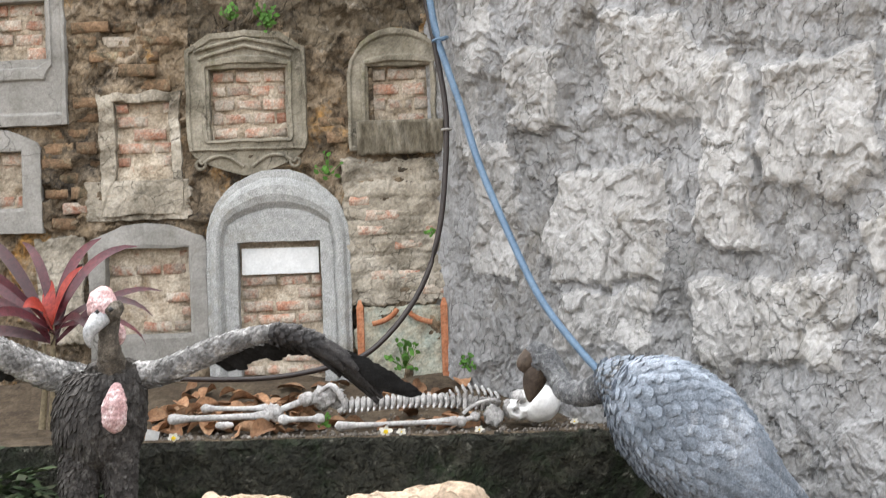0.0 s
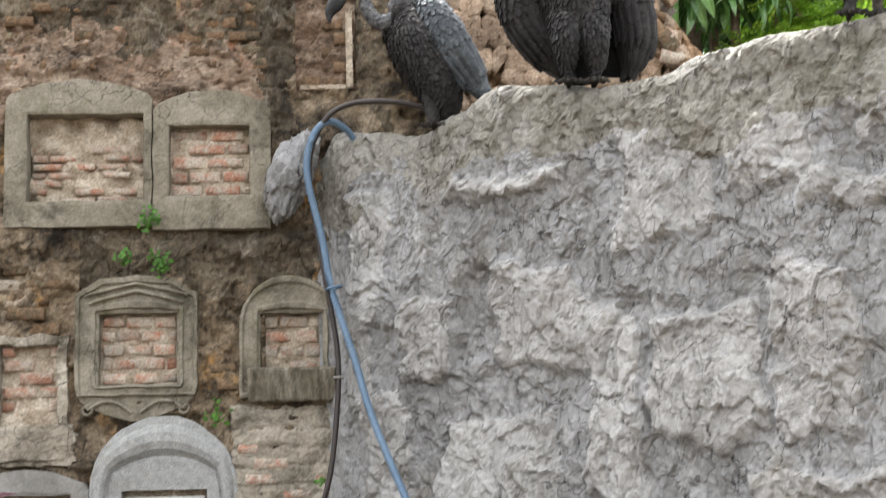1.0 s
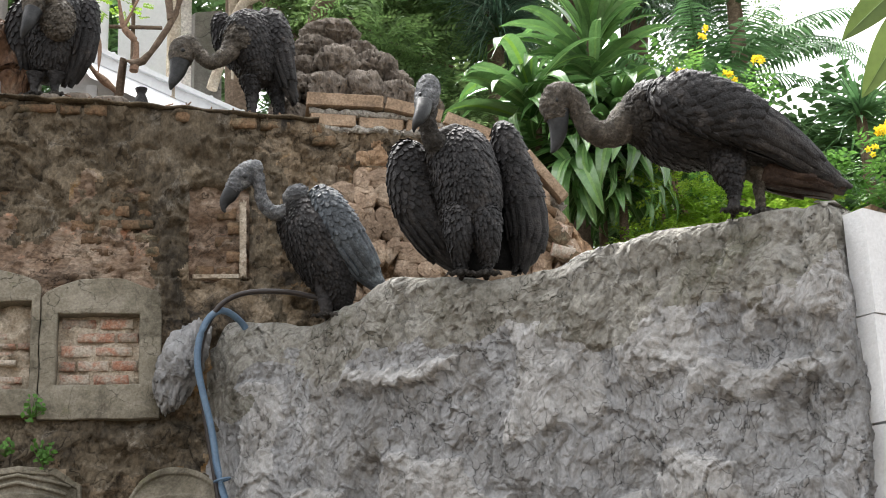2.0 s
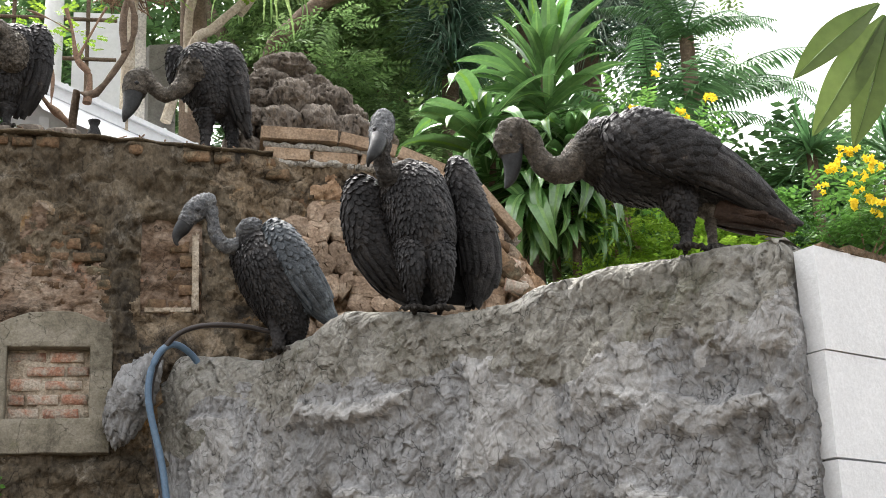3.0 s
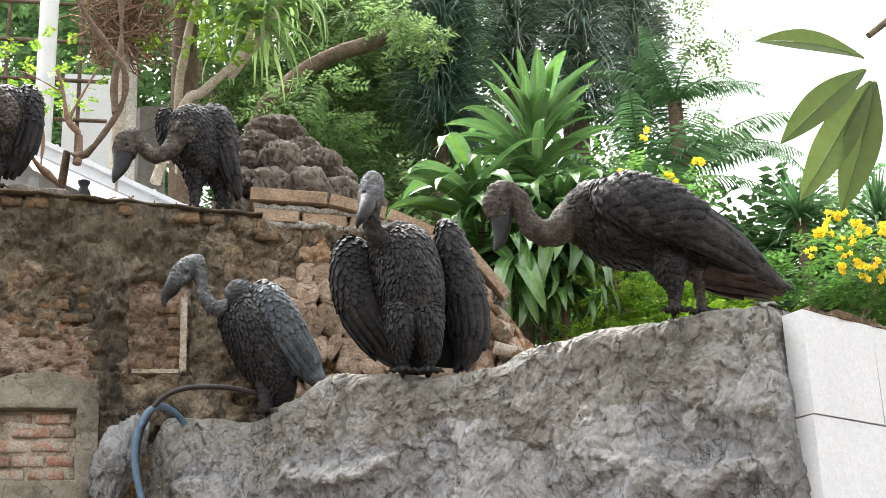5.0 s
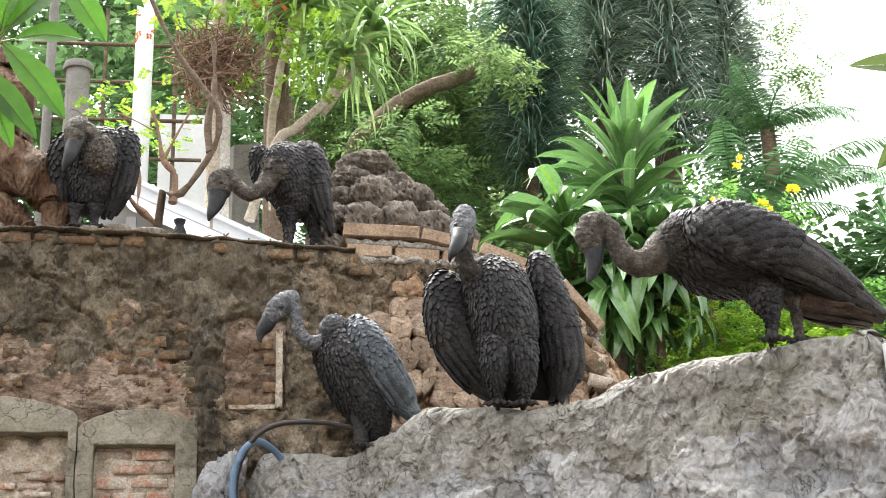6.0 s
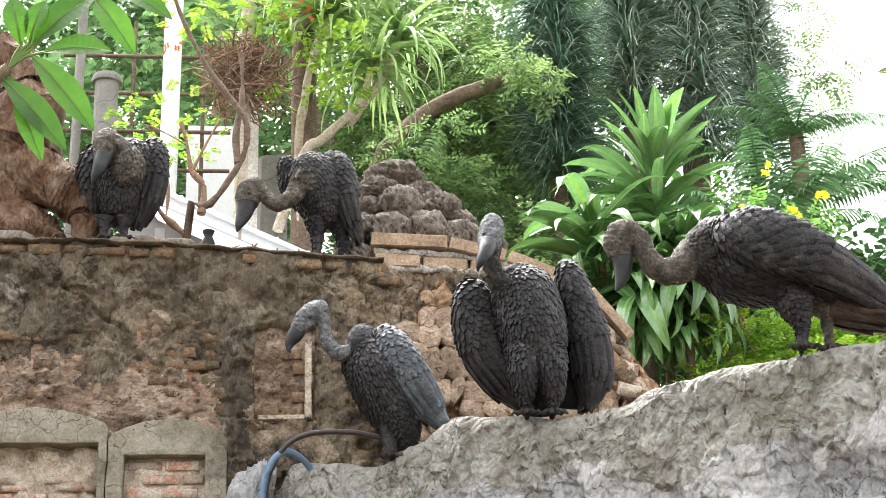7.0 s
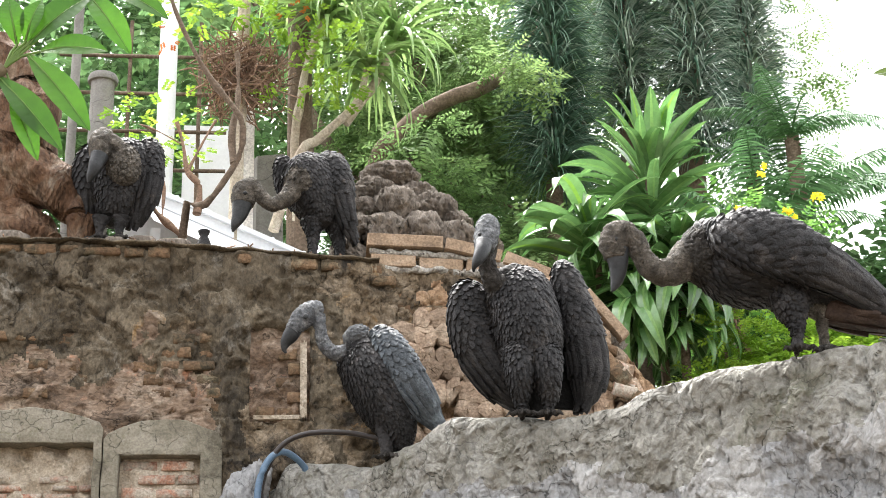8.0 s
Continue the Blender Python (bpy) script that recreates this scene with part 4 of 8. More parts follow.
# ---- vulture sculptures ----
BIRD_A = ((0.507, 6.850, 3.326), [
    ('coat', (16, 14, 0.01), [(-0.174, 0.0, 0.521, 0.053, 0.053), (-0.126, 0.0, 0.471, 0.107, 0.112), (-0.069, 0.0, 0.344, 0.146, 0.159), (0.003, 0.0, 0.188, 0.127, 0.137), (0.043, 0.0, 0.067, 0.079, 0.095), (0.057, 0.0, -0.013, 0.031, 0.042)]),
    ('bluecoat', (15, 12, 0.014), [(-0.054, -0.06, 0.563, 0.037, 0.027), (-0.02, -0.09, 0.487, 0.077, 0.053), (0.04, -0.1, 0.363, 0.097, 0.063), (0.122, -0.09, 0.23, 0.079, 0.052), (0.185, -0.07, 0.134, 0.047, 0.031), (0.236, -0.06, 0.083, 0.013, 0.013)]),
    ('coat', (8, 9, 0.008), [(-0.213, 0.07, 0.521, 0.027, 0.027), (-0.162, 0.1, 0.424, 0.07, 0.049), (-0.096, 0.1, 0.257, 0.054, 0.043), (-0.051, 0.08, 0.115, 0.021, 0.021)]),
    ('neck', (5, 9, 0.005), [(-0.2, 0.0, 0.543, 0.037, 0.059), (-0.158, 0.0, 0.532, 0.064, 0.091), (-0.11, 0.0, 0.521, 0.059, 0.08)]),
    ('neck', None, [(-0.333, 0.0, 0.649, 0.035, 0.038), (-0.32, 0.0, 0.587, 0.029, 0.032), (-0.306, 0.0, 0.515, 0.032, 0.032), (-0.259, 0.0, 0.465, 0.035, 0.035), (-0.201, 0.0, 0.465, 0.04, 0.04), (-0.142, 0.0, 0.493, 0.053, 0.053)]),
    ('neck', None, [(-0.309, 0.0, 0.678, 0.022, 0.027), (-0.339, 0.0, 0.678, 0.046, 0.043), (-0.379, 0.0, 0.655, 0.056, 0.048), (-0.418, 0.0, 0.615, 0.051, 0.043), (-0.45, 0.0, 0.57, 0.035, 0.032)]),
    ('beak', None, [(-0.434, 0.0, 0.592, 0.037, 0.032), (-0.46, 0.0, 0.547, 0.037, 0.027), (-0.481, 0.0, 0.514, 0.027, 0.019), (-0.488, 0.0, 0.48, 0.013, 0.011), (-0.48, 0.0, 0.461, 0.005, 0.005)]),
    ('coat', None, [(-0.026, -0.03, 0.139, 0.058, 0.058), (-0.017, -0.03, 0.033, 0.037, 0.037), (-0.019, -0.03, -0.052, 0.023, 0.023)]),
    ('coat', None, [(0.064, 0.05, 0.148, 0.058, 0.058), (0.072, 0.05, 0.04, 0.037, 0.037), (0.066, 0.05, -0.041, 0.024, 0.024)]),
    ('beak', None, [(-0.403, -0.046, 0.624, 0.003, 0.003), (-0.39, -0.046, 0.625, 0.013, 0.013), (-0.377, -0.046, 0.625, 0.003, 0.003)]),
])
BIRD_B = ((1.074, 6.350, 3.349), [
    ('coat', (22, 20, 0.01), [(-0.044, 0.02, 0.651, 0.076, 0.08), (-0.024, 0.0, 0.579, 0.142, 0.13), (0.0, -0.02, 0.457, 0.152, 0.15), (0.016, -0.02, 0.326, 0.145, 0.15), (0.024, 0.0, 0.225, 0.118, 0.12), (0.03, 0.03, 0.15, 0.06, 0.07)]),
    ('coat', (18, 10, 0.015), [(-0.203, 0.03, 0.613, 0.046, 0.03), (-0.227, 0.02, 0.558, 0.091, 0.05), (-0.24, 0.03, 0.447, 0.096, 0.06), (-0.197, 0.05, 0.322, 0.11, 0.06), (-0.118, 0.07, 0.197, 0.095, 0.05), (-0.044, 0.09, 0.107, 0.055, 0.03), (-0.002, 0.1, 0.058, 0.015, 0.012)]),
    ('coat', (18, 10, 0.015), [(0.184, 0.03, 0.723, 0.031, 0.03), (0.204, 0.02, 0.648, 0.064, 0.05), (0.238, 0.03, 0.503, 0.086, 0.065), (0.276, 0.04, 0.346, 0.096, 0.065), (0.29, 0.05, 0.218, 0.085, 0.055), (0.278, 0.06, 0.124, 0.06, 0.04), (0.259, 0.07, 0.068, 0.02, 0.015)]),
    ('black', None, [(0.117, 0.12, 0.493, 0.093, 0.03), (0.172, 0.12, 0.332, 0.112, 0.03), (0.203, 0.12, 0.173, 0.106, 0.025), (0.198, 0.12, 0.06, 0.065, 0.015)]),
    ('black', None, [(0.038, 0.14, 0.232, 0.086, 0.03), (0.046, 0.14, 0.127, 0.096, 0.03), (0.055, 0.14, 0.03, 0.075, 0.02)]),
    ('coat', (10, 12, 0.006), [(-0.05, -0.08, 0.27, 0.07, 0.06), (-0.048, -0.1, 0.225, 0.072, 0.07), (-0.051, -0.12, 0.14, 0.06, 0.06), (-0.048, -0.11, 0.062, 0.04, 0.04), (-0.045, -0.1, 0.012, 0.022, 0.024), (-0.044, -0.1, -0.03, 0.017, 0.02)]),
    ('coat', (10, 12, 0.006), [(0.067, -0.08, 0.27, 0.07, 0.06), (0.068, -0.1, 0.225, 0.074, 0.07), (0.069, -0.12, 0.14, 0.062, 0.06), (0.077, -0.11, 0.062, 0.042, 0.04), (0.073, -0.1, 0.017, 0.022, 0.024), (0.066, -0.1, -0.03, 0.017, 0.02)]),
    ('greycoat', (4, 12, 0.006), [(-0.099, -0.03, 0.654, 0.056, 0.06), (-0.069, -0.02, 0.617, 0.101, 0.09), (-0.047, -0.02, 0.545, 0.126, 0.11)]),
    ('skin', None, [(-0.159, -0.07, 0.746, 0.043, 0.045), (-0.167, -0.09, 0.679, 0.04, 0.043), (-0.152, -0.09, 0.612, 0.045, 0.045), (-0.107, -0.06, 0.567, 0.065, 0.065), (-0.046, -0.01, 0.541, 0.096, 0.09)]),
    ('neck', None, [(-0.145, -0.05, 0.902, 0.026, 0.03), (-0.152, -0.07, 0.861, 0.053, 0.055), (-0.166, -0.1, 0.788, 0.055, 0.06), (-0.183, -0.13, 0.728, 0.043, 0.045)]),
    ('beak', None, [(-0.184, -0.14, 0.745, 0.039, 0.037), (-0.2, -0.17, 0.69, 0.034, 0.032), (-0.222, -0.185, 0.645, 0.024, 0.022), (-0.236, -0.18, 0.618, 0.012, 0.012), (-0.238, -0.165, 0.6, 0.004, 0.004)]),
    ('beak', None, [(-0.211, -0.15, 0.784, 0.003, 0.003), (-0.201, -0.15, 0.784, 0.01, 0.01), (-0.191, -0.15, 0.784, 0.003, 0.003)]),
    ('beak', None, [(-0.16, -0.15, 0.785, 0.003, 0.003), (-0.15, -0.15, 0.785, 0.01, 0.01), (-0.14, -0.15, 0.785, 0.003, 0.003)]),
])
BIRD_C = ((2.033, 5.450, 3.395), [
    ('coat', (24, 20, 0.009), [(-0.424, 0.0, 0.393, 0.068, 0.068), (-0.368, 0.0, 0.389, 0.118, 0.113), (-0.259, 0.0, 0.34, 0.178, 0.163), (-0.106, 0.0, 0.305, 0.162, 0.16), (0.044, 0.0, 0.25, 0.112, 0.125), (0.17, 0.0, 0.185, 0.07, 0.085), (0.27, 0.0, 0.135, 0.04, 0.05)]),
    ('coat', (24, 14, 0.013), [(-0.363, -0.1, 0.439, 0.04, 0.027), (-0.314, -0.15, 0.395, 0.102, 0.049), (-0.197, -0.17, 0.345, 0.128, 0.058), (-0.048, -0.16, 0.3, 0.115, 0.053), (0.1, -0.12, 0.24, 0.09, 0.045), (0.23, -0.08, 0.168, 0.06, 0.032), (0.32, -0.05, 0.115, 0.032, 0.022), (0.385, -0.03, 0.08, 0.012, 0.012)]),
    ('rust', (18, 8, 0.012), [(0.09, 0.0, 0.15, 0.08, 0.06), (0.18, 0.0, 0.115, 0.065, 0.069), (0.29, 0.0, 0.085, 0.042, 0.069), (0.375, 0.02, 0.062, 0.016, 0.047)]),
    ('skin', (6, 12, 0.006), [(-0.471, 0.0, 0.378, 0.063, 0.063), (-0.426, 0.0, 0.369, 0.104, 0.099), (-0.359, 0.0, 0.355, 0.131, 0.122)]),
    ('tan', None, [(-0.707, 0.0, 0.456, 0.04, 0.04), (-0.656, 0.0, 0.419, 0.043, 0.043), (-0.629, 0.0, 0.352, 0.042, 0.042), (-0.585, 0.0, 0.291, 0.049, 0.049), (-0.513, 0.0, 0.287, 0.058, 0.058), (-0.435, 0.0, 0.345, 0.081, 0.076)]),
    ('tan', None, [(-0.653, 0.0, 0.457, 0.022, 0.027), (-0.685, 0.0, 0.457, 0.038, 0.04), (-0.722, 0.0, 0.437, 0.058, 0.049), (-0.739, 0.0, 0.389, 0.058, 0.049), (-0.738, 0.0, 0.337, 0.044, 0.04)]),
    ('beak', None, [(-0.731, 0.0, 0.375, 0.051, 0.04), (-0.727, 0.0, 0.308, 0.038, 0.029), (-0.736, 0.0, 0.252, 0.027, 0.02), (-0.752, 0.0, 0.214, 0.013, 0.011), (-0.761, 0.0, 0.2, 0.004, 0.004)]),
    ('coat', (8, 10, 0.006), [(-0.085, -0.05, 0.2, 0.09, 0.075), (-0.075, -0.06, 0.12, 0.068, 0.06), (-0.066, -0.07, 0.055, 0.036, 0.034), (-0.066, -0.07, 0.01, 0.021, 0.021), (-0.071, -0.07, -0.06, 0.019, 0.019)]),
    ('tan', None, [(0.071, 0.02, 0.158, 0.078, 0.069), (0.075, 0.0, 0.1, 0.041, 0.036), (0.065, 0.0, 0.053, 0.023, 0.023), (0.06, -0.02, -0.05, 0.019, 0.019)]),
    ('beak', None, [(-0.75, -0.042, 0.4, 0.002, 0.002), (-0.738, -0.042, 0.401, 0.011, 0.011), (-0.727, -0.042, 0.401, 0.002, 0.002)]),
])
BIRD_D = ((-1.332, 5.850, 0.326), [
    ('greycoat', (24, 24, 0.012), [(0.044, 0.0, 0.883, 0.08, 0.08), (0.042, 0.0, 0.827, 0.138, 0.125), (0.003, 0.0, 0.716, 0.174, 0.156), (-0.014, 0.0, 0.612, 0.17, 0.157), (-0.021, 0.02, 0.527, 0.139, 0.13), (-0.021, 0.03, 0.456, 0.068, 0.077)]),
    ('greycoat', (12, 14, 0.007), [(-0.055, -0.05, 0.594, 0.084, 0.08), (-0.08, -0.05, 0.466, 0.076, 0.071), (-0.091, -0.05, 0.294, 0.058, 0.058), (-0.097, -0.05, 0.112, 0.032, 0.032)]),
    ('greycoat', (12, 14, 0.007), [(0.064, -0.05, 0.59, 0.08, 0.075), (0.074, -0.05, 0.46, 0.064, 0.064), (0.077, -0.05, 0.288, 0.049, 0.049), (0.075, -0.05, 0.106, 0.029, 0.029)]),
    ('scale', (34, 12, 0.011), [(0.104, 0.0, 0.825, 0.053, 0.044), (0.25, -0.02, 0.843, 0.046, 0.037), (0.428, -0.04, 0.912, 0.044, 0.033), (0.583, -0.06, 0.963, 0.035, 0.028), (0.714, -0.08, 0.973, 0.03, 0.024), (0.841, -0.08, 0.925, 0.03, 0.024), (0.944, -0.06, 0.843, 0.022, 0.019), (1.044, 0.0, 0.736, 0.007, 0.009)]),
    ('scale', (34, 12, 0.011), [(-0.058, 0.0, 0.822, 0.054, 0.045), (-0.182, -0.02, 0.849, 0.058, 0.042), (-0.32, -0.06, 0.918, 0.054, 0.038), (-0.476, -0.1, 0.998, 0.045, 0.034), (-0.639, -0.12, 1.026, 0.036, 0.027), (-0.798, -0.1, 0.946, 0.027, 0.023), (-0.929, -0.05, 0.796, 0.009, 0.009)]),
    ('coat', (9, 8, 0.012), [(0.667, -0.075, 0.978, 0.037, 0.03), (0.757, -0.085, 0.963, 0.041, 0.032), (0.852, -0.085, 0.921, 0.039, 0.032), (0.948, -0.065, 0.844, 0.03, 0.026), (1.055, 0.0, 0.724, 0.009, 0.011)]),
    ('skin', (3, 12, 0.004), [(0.035, 0.0, 0.888, 0.067, 0.076), (0.042, 0.0, 0.844, 0.116, 0.102), (0.053, -0.04, 0.783, 0.093, 0.088)]),
    ('tan', None, [(0.076, -0.1, 1.064, 0.033, 0.037), (0.065, -0.12, 0.991, 0.037, 0.039), (0.066, -0.1, 0.915, 0.046, 0.048), (0.06, -0.04, 0.847, 0.066, 0.066)]),
    ('pink', None, [(0.045, -0.08, 1.159, 0.026, 0.031), (0.046, -0.11, 1.13, 0.052, 0.052), (0.046, -0.13, 1.098, 0.056, 0.056), (0.042, -0.14, 1.067, 0.048, 0.048)]),
    ('tan', None, [(0.09, -0.08, 1.095, 0.026, 0.035), (0.075, -0.13, 1.083, 0.043, 0.048), (0.057, -0.15, 1.063, 0.039, 0.039)]),
    ('pale', None, [(0.049, -0.15, 1.067, 0.039, 0.037), (0.032, -0.19, 1.04, 0.032, 0.03), (0.014, -0.21, 1.013, 0.024, 0.021), (0.009, -0.21, 0.98, 0.013, 0.013), (0.014, -0.2, 0.954, 0.004, 0.004)]),
    ('pink', None, [(0.079, -0.06, 1.028, 0.018, 0.015), (0.093, -0.07, 1.002, 0.028, 0.02), (0.094, -0.07, 0.977, 0.024, 0.018), (0.096, -0.07, 0.955, 0.009, 0.009)]),
    ('pink', None, [(0.097, -0.16, 0.809, 0.017, 0.017), (0.1, -0.2, 0.762, 0.041, 0.026), (0.095, -0.21, 0.696, 0.049, 0.03), (0.092, -0.2, 0.658, 0.037, 0.024), (0.089, -0.19, 0.636, 0.009, 0.009)]),
    ('beak', None, [(0.084, -0.2, 1.094, 0.002, 0.002), (0.094, -0.2, 1.093, 0.011, 0.011), (0.105, -0.2, 1.093, 0.002, 0.002)]),
    ('beak', None, [(0.04, -0.22, 1.088, 0.002, 0.002), (0.049, -0.22, 1.087, 0.009, 0.009), (0.057, -0.22, 1.087, 0.002, 0.002)]),
])
BIRD_E = ((1.023, 5.700, 0.299), [
    ('slate', (20, 20, 0.01), [(-0.426, 0.1, 0.792, 0.052, 0.052), (-0.379, 0.05, 0.778, 0.099, 0.095), (-0.271, 0.0, 0.698, 0.197, 0.171), (-0.128, 0.0, 0.571, 0.228, 0.198), (0.016, 0.0, 0.432, 0.191, 0.182), (0.142, 0.02, 0.309, 0.121, 0.132), (0.249, 0.04, 0.195, 0.053, 0.075)]),
    ('slate', (24, 15, 0.014), [(-0.389, -0.1, 0.808, 0.042, 0.029), (-0.331, -0.16, 0.766, 0.133, 0.062), (-0.198, -0.2, 0.653, 0.191, 0.075), (-0.038, -0.19, 0.503, 0.172, 0.071), (0.111, -0.14, 0.382, 0.106, 0.055), (0.246, -0.08, 0.29, 0.052, 0.035), (0.324, -0.05, 0.241, 0.017, 0.017)]),
    ('slate', (12, 8, 0.012), [(0.124, 0.02, 0.394, 0.087, 0.066), (0.247, 0.02, 0.273, 0.066, 0.075), (0.37, 0.02, 0.152, 0.036, 0.067)]),
    ('neck', (4, 14, 0.005), [(-0.435, 0.1, 0.784, 0.048, 0.052), (-0.397, 0.06, 0.777, 0.086, 0.082), (-0.358, 0.03, 0.762, 0.112, 0.103)]),
    ('neck', None, [(-0.626, 0.42, 0.863, 0.046, 0.046), (-0.59, 0.38, 0.792, 0.045, 0.045), (-0.557, 0.32, 0.729, 0.047, 0.045), (-0.502, 0.24, 0.717, 0.049, 0.049), (-0.445, 0.14, 0.746, 0.059, 0.057)]),
    ('neck', None, [(-0.636, 0.45, 0.902, 0.023, 0.027), (-0.646, 0.45, 0.884, 0.05, 0.046), (-0.651, 0.45, 0.853, 0.059, 0.05), (-0.622, 0.43, 0.826, 0.05, 0.046)]),
    ('brown', None, [(-0.674, 0.45, 0.858, 0.046, 0.041), (-0.707, 0.45, 0.823, 0.039, 0.032), (-0.717, 0.45, 0.796, 0.018, 0.018)]),
    ('brown', None, [(-0.656, 0.45, 0.835, 0.046, 0.037), (-0.667, 0.45, 0.78, 0.05, 0.037), (-0.683, 0.45, 0.731, 0.039, 0.027), (-0.693, 0.45, 0.69, 0.018, 0.016), (-0.694, 0.45, 0.672, 0.005, 0.005)]),
    ('slate', (8, 10, 0.006), [(-0.1, -0.05, 0.391, 0.107, 0.094), (-0.073, -0.06, 0.267, 0.069, 0.065), (-0.063, -0.06, 0.183, 0.035, 0.035), (-0.069, -0.06, 0.016, 0.028, 0.028)]),
    ('slate', (8, 10, 0.006), [(0.043, 0.05, 0.35, 0.101, 0.092), (0.066, 0.06, 0.219, 0.066, 0.062), (0.072, 0.06, 0.134, 0.035, 0.035), (0.071, 0.06, -0.016, 0.029, 0.029)]),
])
BIRD_F = ((-0.894, 7.550, 4.649), [
    ('coat', (18, 16, 0.01), [(0.054, 0.0, 0.525, 0.093, 0.1), (0.057, 0.0, 0.451, 0.149, 0.142), (0.034, 0.0, 0.318, 0.15, 0.15), (0.017, 0.0, 0.2, 0.115, 0.125), (0.003, 0.02, 0.115, 0.08, 0.09), (-0.001, 0.02, 0.075, 0.045, 0.06)]),
    ('coat', (16, 9, 0.012), [(0.17, -0.02, 0.55, 0.03, 0.03), (0.188, -0.03, 0.475, 0.066, 0.055), (0.186, -0.03, 0.335, 0.078, 0.06), (0.155, -0.01, 0.183, 0.064, 0.049), (0.115, 0.02, 0.074, 0.024, 0.024)]),
    ('coat', (12, 8, 0.012), [(-0.11, 0.0, 0.52, 0.034, 0.034), (-0.14, 0.0, 0.42, 0.066, 0.055), (-0.145, 0.02, 0.265, 0.07, 0.055), (-0.143, 0.05, 0.125, 0.055, 0.043), (-0.15, 0.05, 0.037, 0.018, 0.018)]),
    ('tan', (4, 12, 0.004), [(0.041, -0.08, 0.454, 0.055, 0.061), (0.06, -0.12, 0.379, 0.085, 0.073), (0.065, -0.13, 0.293, 0.079, 0.067), (0.061, -0.12, 0.239, 0.036, 0.036)]),
    ('tan', None, [(-0.037, -0.14, 0.483, 0.043, 0.049), (0.011, -0.14, 0.464, 0.049, 0.049), (0.054, -0.14, 0.412, 0.046, 0.046), (0.064, -0.14, 0.321, 0.048, 0.048)]),
    ('tan', None, [(-0.026, -0.1, 0.535, 0.031, 0.037), (-0.05, -0.14, 0.496, 0.061, 0.061), (-0.055, -0.17, 0.429, 0.061, 0.067), (-0.061, -0.19, 0.361, 0.045, 0.048)]),
    ('beak', None, [(-0.054, -0.2, 0.369, 0.048, 0.045), (-0.071, -0.22, 0.295, 0.036, 0.033), (-0.091, -0.22, 0.237, 0.021, 0.021), (-0.1, -0.22, 0.205, 0.006, 0.006)]),
    ('coat', None, [(-0.043, -0.05, 0.084, 0.048, 0.048), (-0.051, -0.05, 0.02, 0.024, 0.024), (-0.049, -0.05, -0.027, 0.018, 0.018)]),
    ('coat', None, [(0.059, -0.05, 0.086, 0.048, 0.048), (0.053, -0.05, 0.022, 0.024, 0.024), (0.056, -0.05, -0.026, 0.018, 0.018)]),
    ('beak', None, [(-0.039, -0.2, 0.415, 0.003, 0.003), (-0.028, -0.2, 0.415, 0.012, 0.012), (-0.016, -0.2, 0.415, 0.003, 0.003)]),
])
BIRD_G = ((0.246, 7.600, 4.535), [
    ('coat', (20, 16, 0.01), [(-0.153, 0.0, 0.59, 0.081, 0.093), (-0.122, 0.0, 0.523, 0.142, 0.142), (-0.073, 0.0, 0.4, 0.148, 0.15), (-0.042, 0.0, 0.28, 0.108, 0.12), (-0.036, 0.0, 0.205, 0.06, 0.075)]),
    ('coat', (18, 10, 0.014), [(-0.025, -0.03, 0.616, 0.031, 0.025), (0.023, -0.05, 0.547, 0.074, 0.049), (0.059, -0.06, 0.415, 0.08, 0.055), (0.083, -0.05, 0.287, 0.055, 0.043), (0.114, -0.04, 0.177, 0.03, 0.024), (0.144, -0.03, 0.116, 0.009, 0.009)]),
    ('coat', (10, 8, 0.01), [(-0.246, 0.05, 0.635, 0.031, 0.031), (-0.239, 0.06, 0.565, 0.056, 0.044), (-0.207, 0.08, 0.439, 0.062, 0.043), (-0.163, 0.1, 0.348, 0.031, 0.025)]),
    ('tan', (4, 12, 0.005), [(-0.154, -0.05, 0.483, 0.074, 0.08), (-0.135, -0.08, 0.42, 0.098, 0.079), (-0.123, -0.08, 0.354, 0.073, 0.061)]),
    ('tan', None, [(-0.406, -0.1, 0.39, 0.046, 0.046), (-0.351, -0.12, 0.316, 0.039, 0.039), (-0.296, -0.13, 0.273, 0.039, 0.039), (-0.225, -0.12, 0.312, 0.045, 0.045), (-0.16, -0.08, 0.409, 0.067, 0.067)]),
    ('tan', None, [(-0.37, -0.1, 0.403, 0.024, 0.03), (-0.4, -0.1, 0.39, 0.055, 0.052), (-0.441, -0.11, 0.345, 0.07, 0.058), (-0.451, -0.12, 0.275, 0.06, 0.051)]),
    ('beak', None, [(-0.451, -0.12, 0.295, 0.057, 0.048), (-0.467, -0.13, 0.212, 0.042, 0.033), (-0.489, -0.14, 0.15, 0.024, 0.021), (-0.5, -0.14, 0.111, 0.006, 0.006)]),
    ('coat', (6, 8, 0.005), [(-0.085, -0.03, 0.228, 0.061, 0.061), (-0.079, -0.03, 0.13, 0.03, 0.03), (-0.081, -0.03, 0.0, 0.015, 0.015)]),
    ('coat', (6, 8, 0.005), [(0.031, 0.02, 0.25, 0.061, 0.061), (0.055, 0.02, 0.152, 0.034, 0.034), (0.067, 0.02, 0.028, 0.018, 0.018)]),
    ('beak', None, [(-0.451, -0.17, 0.319, 0.003, 0.003), (-0.439, -0.17, 0.319, 0.012, 0.012), (-0.427, -0.17, 0.319, 0.003, 0.003)]),
])



